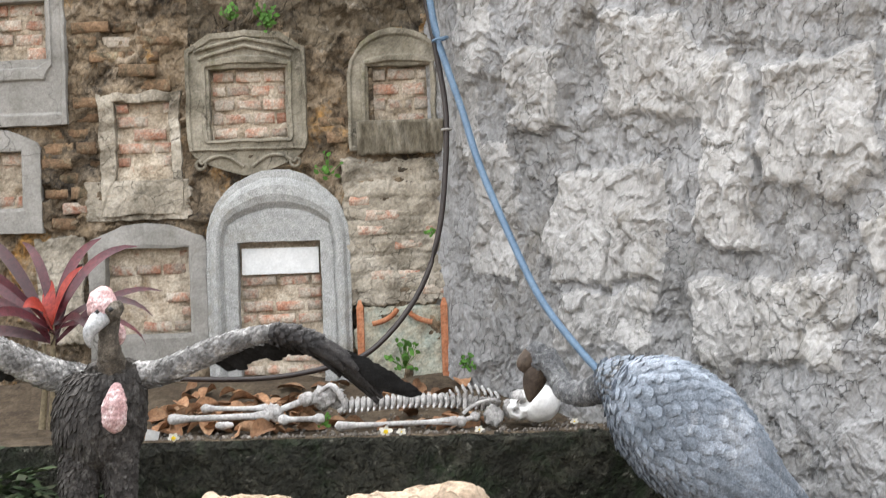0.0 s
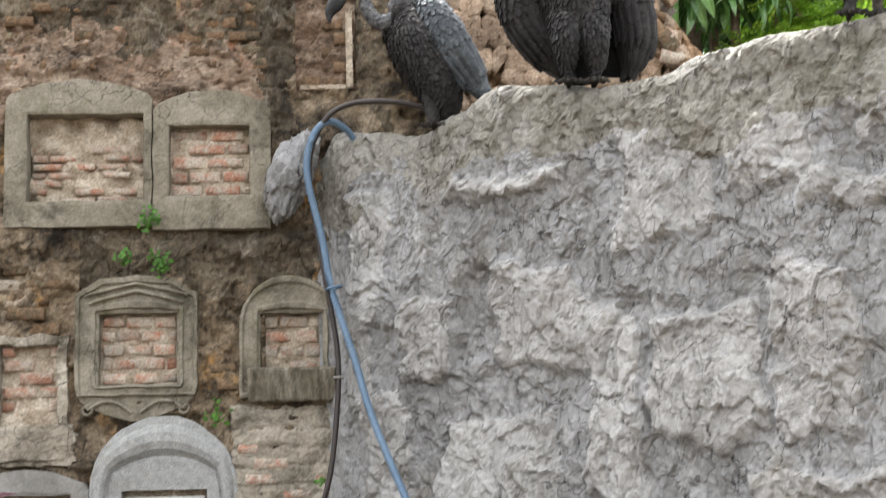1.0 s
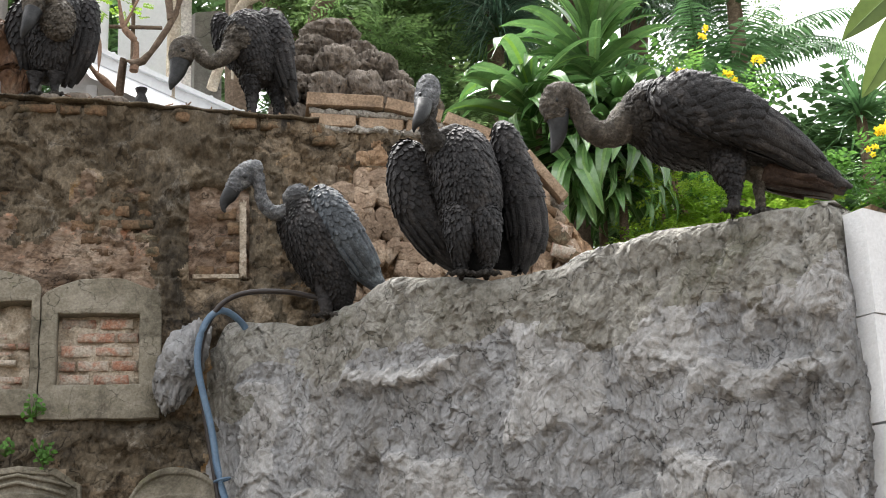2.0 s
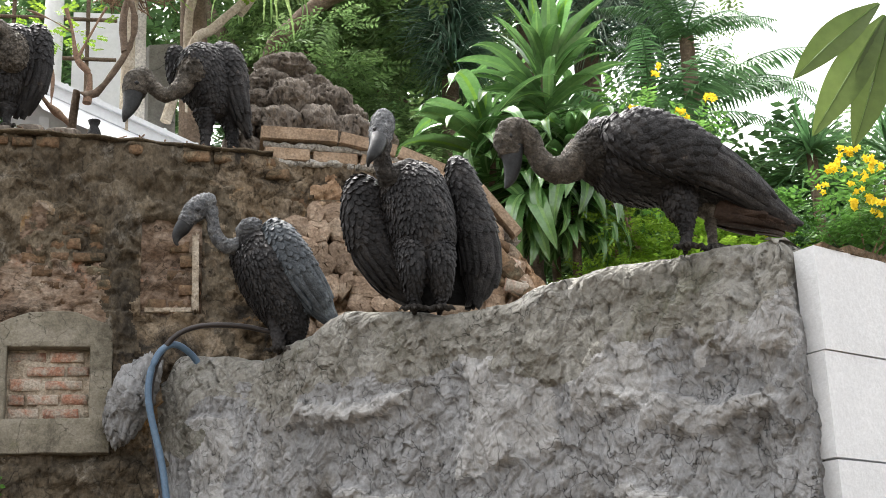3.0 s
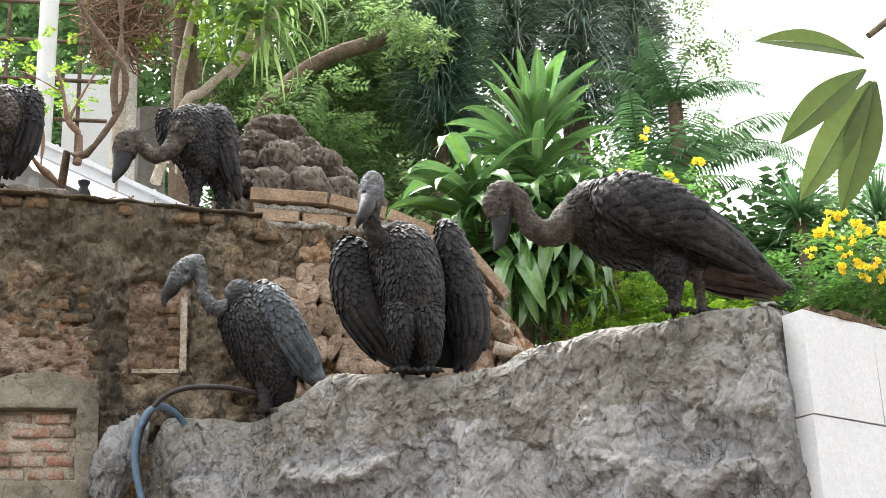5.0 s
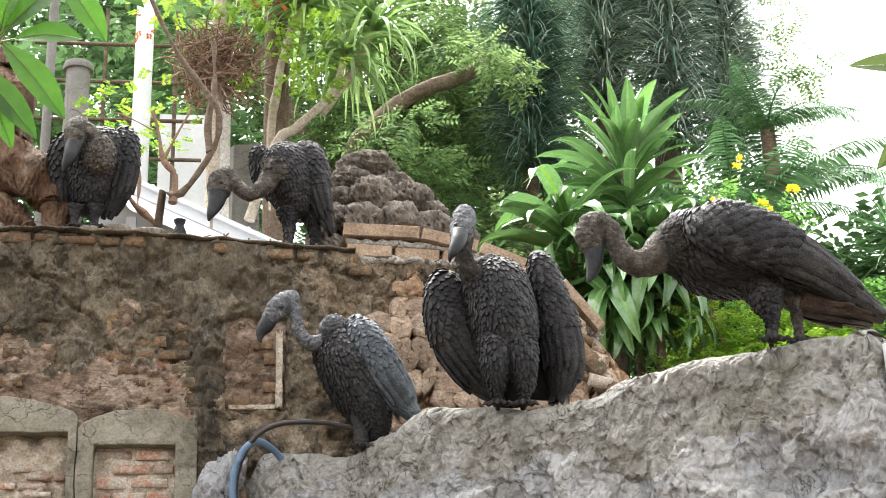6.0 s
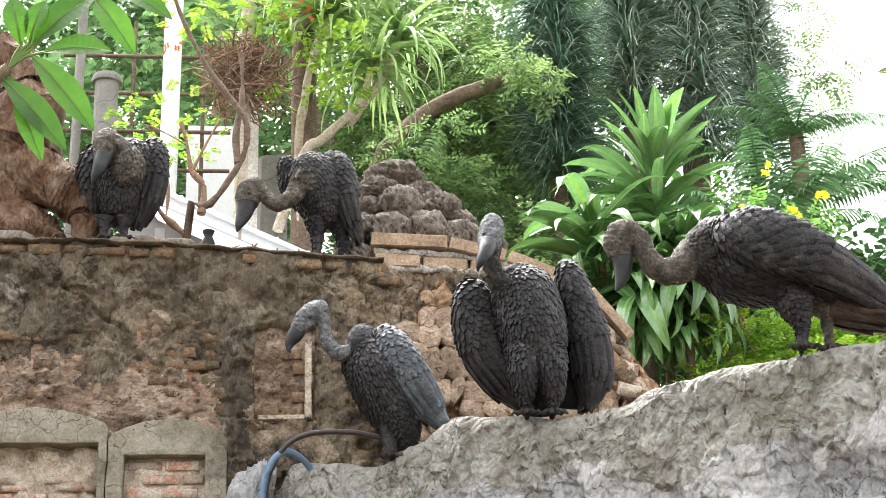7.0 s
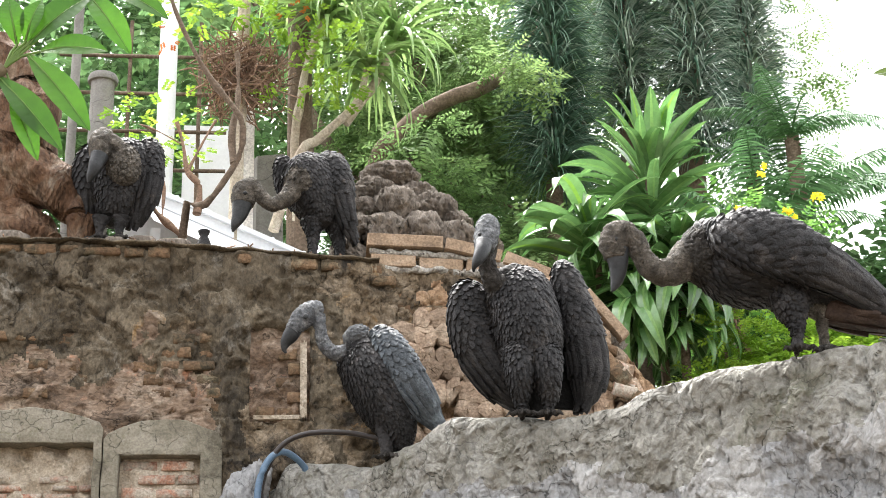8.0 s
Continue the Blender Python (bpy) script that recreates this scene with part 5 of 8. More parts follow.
class Loft:
    """A smooth body through rings (x, y, z, half width across, half depth)."""
    def __init__(self, rings, n=40):
        self.q = curve_points(rings, n)
        self.n = n
        self.q[:, 3:] = np.maximum(self.q[:, 3:], 0.002)
        c = self.q[:, :3]
        t = np.gradient(c, axis=0)
        t /= np.linalg.norm(t, axis=1)[:, None] + 1e-9
        a = np.cross(t, (0, 1, 0))
        a /= np.linalg.norm(a, axis=1)[:, None] + 1e-9
        self.t, self.a, self.b = t, a, np.cross(a, t)

    def at(self, u, w, lift=0.0):
        f = min(max(u, 0.0), 1.0) * (self.n - 1)
        i = min(int(f), self.n - 2)
        k = f - i
        q = self.q[i] * (1 - k) + self.q[i + 1] * k
        a = self.a[i] * (1 - k) + self.a[i + 1] * k
        b = self.b[i] * (1 - k) + self.b[i + 1] * k
        return q[:3] + a * (q[3] + lift) * math.cos(w) + b * (q[4] + lift) * math.sin(w)


def plume_feather(b, lo, u0, u1, w, half, h, slot, tip=0.3):
    """One feather laid on a loft from u0 to u1 along it, with a raised rounded tip, a ridge and a thick edge."""
    whole = np.linalg.norm(lo.q[-1][:3] - lo.q[0][:3])

    def spot(f, s, lift):
        u = u0 + (u1 - u0) * f
        q = lo.q[min(int(max(u, 0.0) * (lo.n - 1)), lo.n - 1)]
        wide = (0.7 + 0.3 * math.sin(min(1.0, f * 1.6) * math.pi / 2)) * (1.0 if f < 0.7 else 1.0 - (1.0 - tip) * ((f - 0.7) / 0.3) ** 2)
        ang = min(0.9, half / max(0.5 * (q[3] + q[4]), 0.02)) * wide
        p = lo.at(u, w + ang * s, lift)
        return p + lo.t[-1] * (u - 1.0) * whole if u > 1.0 else p

    fs, ss = (0.0, 0.4, 0.72, 0.9, 1.0), (-1.0, -0.5, 0.0, 0.5, 1.0)
    b.grid([[spot(f, q, h * (0.1 + 0.9 * f) * (1 - 0.3 * q * q) + 0.6 * h * q * f + (0.18 * h if q == 0 else 0)) for q in ss] for f in fs], slot=slot)
    rim = [(f, -1.0) for f in fs[1:]] + [(1.0, q) for q in ss[1:]] + [(f, 1.0) for f in fs[-2:0:-1]]
    top = [spot(f, q, h * (0.1 + 0.9 * f) * (1 - 0.3 * q * q) + 0.6 * h * q * f) for f, q in rim]
    low = [spot(f * 0.98, q * 0.95, -0.4 * h) for f, q in rim]
    b.grid([top, low], slot=slot)


def plumage(b, lo, kind, lift, slot, size, rnd):
    long_ = float(np.sum(np.linalg.norm(np.diff(lo.q[:, :3], axis=0), axis=1)))

    def rows_of(ua, ub, wide, step, length, h, jit):
        n = max(1, int((ub - ua) * long_ / step))
        for i in range(n):
            u = ua + (ub - ua) * i / n
            q = lo.q[min(int(u * (lo.n - 1)), lo.n - 1)]
            m = max(5, int(math.pi * (q[3] + q[4]) / wide))
            for j in range(m):
                uu = u + rnd.uniform(-jit, jit) * step / long_
                w = (j + 0.5 * (i % 2) + rnd.uniform(-jit, jit) * 0.6) * 2 * math.pi / m
                plume_feather(b, lo, uu, uu + length * rnd.uniform(0.85, 1.2) / long_, w, wide * 0.53, h * rnd.uniform(0.6, 1.5), slot)

    def flights(ua, ub, wide, h):
        q = lo.q[int((ua + 0.1) * (lo.n - 1))]
        m = max(6, int(math.pi * (q[3] + q[4]) / wide))
        for j in range(m):
            u = ua + rnd.uniform(-0.03, 0.03)
            plume_feather(b, lo, u, ub + rnd.uniform(-0.06, 0.05), (j + rnd.uniform(-0.12, 0.12)) * 2 * math.pi / m, wide * 0.5, h * rnd.uniform(0.8, 1.3), slot, 0.45)

    if kind == "scale":
        rows_of(0.0, 0.97, 0.024 * size, 0.017, 0.03, 0.006, 0.12)
    elif lift >= 0.012 and kind != "greycoat":
        tail = lo.q[0][2] < 0.2
        if not tail:
            flights(0.55, 1.03, 0.032 * size, 0.014)
            flights(0.42, 0.78, 0.034 * size, 0.015)
            rows_of(0.0, 0.48, 0.030 * size, 0.022 * size, 0.034 * size, 0.009 * size, 0.12)
        else:
            flights(0.3, 1.03, 0.034 * size, 0.012)
            flights(0.0, 0.6, 0.036 * size, 0.015)
    elif kind == "greycoat":
        rows_of(0.0, 0.95, 0.02, 0.016, 0.026, 0.006, 0.6)
    elif lift >= 0.009 or kind == "slate":
        rows_of(0.0, 0.97, 0.022 * size, 0.017 * size, 0.028 * size, 0.0075 * size, 0.5)
    else:
        rows_of(0.0, 0.9, 0.018, 0.014, 0.024, 0.007, 0.6)


def toes(b, at, slot, size=1.0):
    """Three clawed toes forward and one back."""
    x, y, z = at
    for a in (-2.5, -1.75, -1.0, 1.4):
        d, ln_ = Vector((math.cos(a), math.sin(a), 0)), (0.075 if a < 0 else 0.04) * size
        p = Vector((x, y, z))
        b.tube([p, p + d * ln_ * 0.35 + Vector((0, 0, 0.008)), p + d * ln_ * 0.75 + Vector((0, 0, -0.008)), p + d * ln_ + Vector((0, 0, -0.004)), p + d * ln_ * 1.3 + Vector((0, 0, -0.022))],
               [0.012 * size, 0.013 * size, 0.012 * size, 0.008 * size, 0.002], 8, slot, 0.004)


def vulture(data, label, seed, size=1.0, feet=()):
    origin, lofts = data
    b = Build()
    keys = []
    rnd = random.Random(seed)
    for kind, plume, rings in lofts:
        if kind not in keys:
            keys.append(kind)
        slot = keys.index(kind)
        bare = not plume and kind not in ("beak", "black", "pale", "brown")
        n = 40 if plume else 60
        lo = Loft(rings, n)
        seg = 24 if plume else 36
        rows = []
        for i in range(n):
            u = i / (n - 1)
            row = []
            for j in range(seg):
                w = 2 * math.pi * j / seg
                p = Vector(lo.at(u, w))
                lump = 0.0
                if bare:
                    # wrinkles across the bare skin, and knobs
                    lump = (0.0011 * math.sin(u * 75 + 3 * noise.noise(p * 24)) if len(rings) > 4 else 0.0) + 0.004 * fbm(p * 26, 3) + 0.0035 * noise.noise(p * 85)
                elif plume:
                    lump = 0.004 * noise.noise(p * 22)
                row.append(lo.at(u, w, lump * min(1.0, lo.q[i][4] / 0.03)))
            rows.append(row)
        rows = [[lo.q[0][:3] - lo.t[0] * 0.3 * lo.q[0][4]] * seg] + rows + [[lo.q[-1][:3] + lo.t[-1] * 0.3 * lo.q[-1][4]] * seg]
        b.grid(rows, True, slot)
        if plume:
            plumage(b, lo, kind, plume[2], slot, size, rnd)
    if feet:
        keys.append("skin") if "skin" not in keys else None
        for at in feet:
            toes(b, at, keys.index("skin"))
    return b, keys, origin, label


def finish_vulture(made):
    b, keys, origin, label = made
    ob = new("vulture_statue", b.mesh("vulture_statue", [BIRD_MATS[k] for k in keys]))
    ob.location = origin
    return tagged(ob, label, "statue", "vulture statues")


def feather(b, p0, p1, width, slot=0, bend=0.02):
    """One long flight feather from p0 to p1."""
    p0, p1 = Vector(p0), Vector(p1)
    t = (p1 - p0).normalized()
    side = t.cross(Vector((0, 1, 0))).normalized()
    rows = []
    for k in range(7):
        u = k / 6
        w = width * (0.7 + 0.5 * u) * (1 if u < 0.8 else 1 - ((u - 0.8) / 0.2) ** 2 * 0.85)
        c = p0.lerp(p1, u) + Vector((0, -bend * math.sin(u * math.pi), 0))
        rows.append([c - side * w, c + Vector((0, -0.006, 0)), c + side * w])
    b.grid(rows, slot=slot)
    b.grid([[p + Vector((0, 0.006, 0)) for p in r] for r in rows], slot=slot)


finish_vulture(vulture(BIRD_A, "small slate-black vulture sculpture hunched on the rock top", 1, 0.85, [(-0.019, -0.05, -0.05), (0.066, 0.03, -0.035)]))
finish_vulture(vulture(BIRD_B, "black vulture sculpture facing forward with half-open wings", 2, 0.9, [(-0.044, -0.1, -0.025), (0.066, -0.1, -0.025)]))
finish_vulture(vulture(BIRD_C, "black vulture sculpture bending its neck on the rock edge", 3, 1.05, [(-0.071, -0.07, -0.055), (0.06, -0.02, -0.045)]))
spread = vulture(BIRD_D, "grey vulture sculpture with wings spread and pink wattle", 4)
b4, keys4 = spread[0], spread[1]
keys4.append("black")
dark = keys4.index("black")
rnd4 = random.Random(44)
for lofts_index, sign in ((3, 1), (4, -1)):
    arm = Loft(BIRD_D[1][lofts_index][2], 40)
    for layer, (length, count, width) in enumerate(((0.2, 50, 0.02), (0.12, 54, 0.017))):
        for k in range(count):
            u = 0.3 + 0.67 * k / count
            p0 = np.array(arm.q[int(u * 39)][:3])
            lean = 0.75 + 0.6 * u
            ln4 = length * rnd4.uniform(0.85, 1.12) * (0.4 + 0.75 * u)
            p1 = p0 + np.array((sign * math.sin(lean) * ln4, 0.05 - 0.03 * layer, -math.cos(lean) * ln4))
            feather(b4, p0 + np.array((0, 0.012 - 0.012 * layer, 0)), p1, width, dark)
finish_vulture(spread)
finish_vulture(vulture(BIRD_E, "slate-blue vulture sculpture bending down to peck a skull", 5, 1.3))
finish_vulture(vulture(BIRD_F, "dark vulture sculpture hunched on top of the wall", 6, 0.9, [(-0.049, -0.05, -0.04), (0.056, -0.05, -0.04)]))
finish_vulture(vulture(BIRD_G, "dark vulture sculpture with lowered head on the wall top", 7, 0.9, [(-0.081, -0.03, -0.02), (0.067, 0.02, 0.01)]))


# ---- things on and before the ledge ----
M_BONE = mat("bone_grey", [(0.176, 0.168, 0.16), (0.336, 0.328, 0.32), (0.48, 0.476, 0.468)], 9.0, 0.75, 0.4, 70, ((0.08, 0.072, 0.06), 12.0, 0.58, 0.72))
M_SKULL = mat("bleached_bone", [(0.5, 0.5, 0.49), (0.66, 0.66, 0.65), (0.74, 0.74, 0.73)], 9.0, 0.6, 0.3, 60, fine=0.1)
M_BLUEHOSE = mat("blue_hose", [(0.07, 0.12, 0.19), (0.11, 0.18, 0.26)], 9.0, 0.5, 0.1, 60, ((0.2, 0.23, 0.26), 14.0, 0.6, 0.75), fine=0.15, spec=0.45)
M_BLACKHOSE = mat("black_hose", [(0.016, 0.012, 0.011), (0.032, 0.023, 0.021)], 9.0, 0.42, 0.1, 60, spec=0.5, fine=0.2)
M_DRYLEAF = mat("dry_leaf", [(0.1, 0.05, 0.025), (0.24, 0.13, 0.07), (0.36, 0.24, 0.15)], 6.0, 0.8, 0.3, 60, rand=0.5)
M_PETAL = mat("white_petal", [(0.62, 0.6, 0.52), (0.78, 0.76, 0.7)], 8.0, 0.6, 0.1, 60, fine=0.1)
M_YELLOW = mat("yellow_petal", [(0.85, 0.6, 0.02), (0.9, 0.74, 0.07)], 8.0, 0.6, 0.1, 60, fine=0.1, backlit=0.3)
M_PEBBLE = mat("pebbles", [(0.05, 0.045, 0.04), (0.14, 0.125, 0.11), (0.3, 0.28, 0.25)], 25.0, 0.85, 0.3, 60, rand=0.4, island=True)
M_CORDY = mat("purple_red_leaf", [(0.03, 0.0084, 0.0132), (0.054, 0.0132, 0.018), (0.09, 0.018, 0.021)], 5.0, 0.42, 0.15, 50, rand=0.5, spec=0.45, backlit=0.15)
M_CORDY_RED = mat("red_leaf", [(0.2, 0.018, 0.022), (0.3, 0.05, 0.025)], 5.0, 0.4, 0.1, 50, backlit=0.2)
M_WEED = mat("weed_green", [(0.05, 0.13, 0.02), (0.1, 0.24, 0.04)], 9.0, 0.55, 0.1, 60, rand=0.3, island=True, backlit=0.25)
M_STEM = mat("green_brown_stem", [(0.1, 0.08, 0.05), (0.17, 0.14, 0.09)], 12.0, 0.85, 0.4, 50)


def skeleton_prop():
    b = Build()

    def blob(c, r, n=14, warp=0.0, cut=None, slot=0):
        rows = []
        for i in range(n):
            th = math.pi * i / (n - 1)
            row = []
            for j in range(2 * n):
                ph = math.pi * j / n
                d = Vector((math.sin(th) * math.cos(ph), math.sin(th) * math.sin(ph), math.cos(th)))
                k = 1 + warp * noise.noise(d * 3 + Vector(c) * 9)
                p = Vector((c[0] + d.x * r[0] * k, c[1] + d.y * r[1] * k, c[2] + d.z * r[2] * k))
                for h, hr, deep in (cut or ()):
                    e = (p - Vector(h)).length
                    if e < hr:
                        p += Vector((0, 1, 0)) * deep * (1 - (e / hr) ** 3)
                row.append(p)
            rows.append(row)
        b.grid(rows, True, slot)
    # head: round vault and jaw plate, hollows towards the viewer
    blob((0.385, 6.55, 0.925), (0.095, 0.08, 0.082), 30, 0.05, [((0.315, 6.48, 0.93), 0.03, 0.05), ((0.288, 6.49, 0.895), 0.016, 0.04)], 1)
    blob((0.305, 6.54, 0.905), (0.058, 0.06, 0.05), 24, 0.12, [((0.315, 6.485, 0.935), 0.028, 0.06), ((0.288, 6.485, 0.9), 0.016, 0.05)], 1)
    blob((0.262, 6.55, 0.905), (0.03, 0.04, 0.042), 14, 0.25)
    blob((0.31, 6.55, 0.955), (0.04, 0.05, 0.03), 12, 0.2)
    # spine
    for k in range(26):
        u = k / 25
        x = 0.20 - 0.64 * u
        z = 0.925 + 0.015 * math.sin(u * 4) + 0.03 * u
        blob((x, 6.56, z), (0.0135, 0.034, 0.03), 8, 0.5)
        b.tube([(x, 6.56, z), (x - 0.006, 6.53, z - 0.02), (x - 0.008, 6.52, z - 0.028)], [0.008, 0.007, 0.004], 5)
        b.tube([(x, 6.58, z + 0.01), (x - 0.004, 6.58, z + 0.024 + 0.008 * math.sin(k * 5.3))], [0.008, 0.006], 5)
    # ribs and shoulder pieces
    for k in range(9):
        x = 0.19 - 0.028 * k
        s = 0.6 + 0.4 * math.sin(k / 8 * math.pi)
        for sy in (-1, 1):
            pts = [(x + 0.03 * math.sin(a), 6.58 + sy * 0.085 * s * math.sin(a), 0.93 + 0.062 * s * (1 - math.cos(a)) * 0.75 - 0.02 * math.sin(a)) for a in np.linspace(0.1, 2.7, 9)]
            b.tube(pts, 0.0065, 6, rough=0.003)
    blob((0.19, 6.50, 0.885), (0.04, 0.012, 0.045), 10, 0.5)
    b.tube(curve_points([(0.22, 6.5, 0.94), (0.17, 6.46, 0.955), (0.1, 6.47, 0.93), (0.06, 6.46, 0.9)], 12), 0.009, 6)
    b.tube([(0.07, 6.47, 0.92), (0.075, 6.47, 1.0)], [0.01, 0.008], 6)

    def long_bone(p0, p1, r):
        p0, p1 = Vector(p0), Vector(p1)
        us = np.linspace(0, 1, 14)
        b.tube([p0.lerp(p1, u) for u in us], [r * (1 + 0.9 * max(0, abs(u - 0.5) * 2 - 0.65) / 0.35) for u in us], 9, rough=0.003)
        blob(p0, (r * 2.1, r * 1.7, r * 1.9), 9, 0.25)
        blob(p1, (r * 2.0, r * 1.7, r * 1.8), 9, 0.25)
    long_bone((0.02, 6.44, 0.872), (-0.46, 6.44, 0.868), 0.0115)
    long_bone((0.05, 6.43, 0.872), (0.11, 6.47, 0.885), 0.012)
    # hip pieces
    blob((-0.52, 6.55, 0.98), (0.07, 0.03, 0.045), 16, 0.7)
    b.tube(curve_points([(-0.56, 6.54, 1.0), (-0.5, 6.52, 1.035), (-0.46, 6.51, 0.99), (-0.445, 6.52, 0.945), (-0.47, 6.53, 0.92)], 14), 0.013, 7, rough=0.008)
    blob((-0.6, 6.54, 0.985), (0.026, 0.024, 0.024), 10, 0.2)
    long_bone((-0.61, 6.53, 0.975), (-0.74, 6.52, 0.93), 0.015)
    blob((-0.75, 6.52, 0.925), (0.04, 0.03, 0.035), 12, 0.5)
    long_bone((-0.78, 6.51, 0.915), (-1.17, 6.49, 0.915), 0.013)
    long_bone((-0.79, 6.56, 0.94), (-1.05, 6.6, 0.945), 0.011)
    blob((-0.95, 6.46, 0.885), (0.04, 0.02, 0.016), 9, 0.5)
    long_bone((-0.55, 6.46, 0.9), (-0.7, 6.47, 0.9), 0.012)
    ob = new("skeleton_statue", b.mesh("skeleton_statue", [M_BONE, M_SKULL]))
    tagged(ob, "weathered grey plastic skeleton lying on the soil ledge", "statue")


skeleton_prop()


def soil_z(x, y):
    u = max(0, min(1, (y - 6.362) / 1.0))
    return 0.83 - 0.008 * x + 0.17 * sstep(0.25, 1, u)


def dry_leaf(seed):
    rnd = random.Random(seed)
    b = Build()
    curl = rnd.uniform(0.3, 1.0)
    rows = []
    for i in range(8):
        u = i / 7
        w = 0.32 * math.sin(math.pi * min(1, 0.06 + u * 0.94)) ** 0.7
        rows.append([(u - 0.5, w * s, 0.12 * curl * math.sin(u * math.pi) + abs(s) * w * curl * 0.8 + 0.04 * noise.noise((u * 4, s, seed))) for s in (-1, -0.5, 0, 0.5, 1)])
    b.grid(rows)
    b.grid([[(p[0], p[1], p[2] - 0.012) for p in r] for r in rows])
    return b.mesh("dry_leaf", M_DRYLEAF)


def litter():
    rnd = random.Random(5)
    kinds = [dry_leaf(k) for k in range(6)]
    for k in range(190):
        x = rnd.uniform(-1.28, 0.3) if k < 85 else rnd.uniform(-1.3, -0.62)
        y = rnd.uniform(6.42, 7.15) if k < 85 else rnd.uniform(6.55, 6.9)
        ob = new("dry_leaf", kinds[rnd.randrange(6)])
        s = rnd.uniform(0.05, 0.15)
        ob.matrix_basis = Matrix.LocRotScale((x, y, soil_z(x, y) + 0.012 + (rnd.uniform(0, 0.05) if k >= 85 else 0)),
                                             Euler((rnd.uniform(-0.9, 0.4), rnd.uniform(-0.5, 0.5), rnd.uniform(0, 6.3))), (s, s * 0.9, s))
        tagged(ob, "curled brown dry fallen leaf on the soil", "leaf", "fallen leaves")
    b = Build()
    for k in range(900):
        x, y = rnd.uniform(-1.6, 0.75), 6.37 + 0.6 * rnd.random() ** 2
        r = rnd.uniform(0.003, 0.010)
        c = Vector((x, y, soil_z(x, y) + r * 0.5))
        b.grid([[c + Vector((r * math.sin(th) * math.cos(p + k) * rnd.uniform(0.7, 1.3), r * math.sin(th) * math.sin(p + k), r * 0.8 * math.cos(th))) for p in (0, 1.57, 3.14, 4.71)] for th in (0.05, 0.8, 2.0, 3.1)], True)
    tagged(new("gravel", b.mesh("gravel", M_PEBBLE, False)), "small grey gravel and crumbs of mortar on the soil", "gravel", kind="stuff")

    def blossom(x, y, z, size, centre, lab):
        h = thing("fallen_blossom", (x, y, z), lab, "flower", "fallen blossoms")
        for k in range(5):
            a = 2 * math.pi * k / 5 + x * 9
            bb = Build()
            bb.grid([[(x + size * u * math.cos(a) - size * s * 0.33 * math.sin(math.pi * u * 0.9) * math.sin(a), y - 0.3 * size * u * math.sin(a) - size * 0.1, z + 0.4 * size + size * u * math.sin(a) * 0.75 + size * s * 0.33 * math.sin(math.pi * u * 0.9) * math.cos(a)) for s in (-1, 0, 1)] for u in (0.05, 0.3, 0.6, 0.85, 1)])
            link("petal", bb.mesh("petal", M_PETAL), h)
        bb = Build()
        bb.tube([(x, y - size * 0.08, z + 0.4 * size), (x, y - size * 0.22, z + 0.4 * size)], [size * 0.42 if centre else size * 0.2, size * 0.1], 8)
        link("centre", bb.mesh("centre", M_YELLOW), h)
    for x, y, s, c in ((-0.265, 6.37, 0.03, True), (-0.2, 6.36, 0.022, False), (0.125, 6.37, 0.022, False), (-1.15, 6.36, 0.026, True), (0.52, 6.33, 0.018, False)):
        blossom(x, y, soil_z(x, 6.36) + 0.005 if x < 0.5 else 0.86, s, c, "white frangipani blossom with a yellow centre on the ledge" if c else "small white fallen blossom on the ledge")
    b = Build()
    b.grid([[(-1.27 + 0.055 * u + 0.01 * v, 6.36 - 0.01 * v, 0.845 + 0.05 * v * (1 - 0.3 * u)) for u in np.linspace(0, 1, 5)] for v in np.linspace(0, 1, 5)])
    b.grid([[(-1.27 + 0.055 * u + 0.01 * v, 6.364 - 0.01 * v, 0.845 + 0.05 * v * (1 - 0.3 * u)) for u in np.linspace(0, 1, 5)] for v in np.linspace(0, 1, 5)])
    tagged(new("white_shard", b.mesh("white_shard", M_WHITE)), "small white broken shard lying on the ledge", "shard")


litter()


def hose(name, pts, r, material, label):
    b = Build()
    b.tube(curve_points(pts, 70), r, 10)
    return tagged(new(name, b.mesh(name, material)), label, "hose")


# both hoses lie against the rock face and loop over its top corner
hose("blue_hose", [(0.17, 7.2, 3.15), (0.13, 7.16, 3.30), (0.06, 7.1, 3.36), (0.0, 7.06, 3.365), (-0.055, 7.03, 3.31), (-0.092, 7.02, 3.2), (-0.09, 7.02, 3.06), (-0.03, 7.02, 2.8), (0.01, 7.0, 2.56),
                   (0.11, 6.92, 2.22), (0.18, 6.84, 1.96), (0.31, 6.70, 1.61), (0.42, 6.58, 1.36), (0.55, 6.45, 1.17), (0.65, 6.36, 1.05), (0.74, 6.27, 0.96), (0.86, 6.15, 0.86)], 0.0165, M_BLUEHOSE,
     "faded blue plastic water hose hanging down the rock")
hose("black_hose", [(0.62, 6.95, 3.36), (0.44, 7.0, 3.42), (0.30, 7.02, 3.45), (0.12, 7.03, 3.445), (0.0, 7.04, 3.38), (-0.07, 7.06, 3.24), (-0.085, 7.06, 3.08), (-0.045, 7.06, 2.78), (0.0, 7.05, 2.51),
                    (0.035, 7.04, 2.24), (0.025, 7.04, 1.98), (-0.01, 7.04, 1.71), (-0.08, 7.04, 1.48), (-0.19, 7.03, 1.3), (-0.34, 7.0, 1.15), (-0.47, 7.0, 1.095), (-0.72, 7.0, 1.045), (-0.98, 7.0, 1.035), (-1.3, 7.0, 1.05)], 0.013, M_BLACKHOSE,
     "dark brown rubber hose drooping along the wall base")
b = Build()
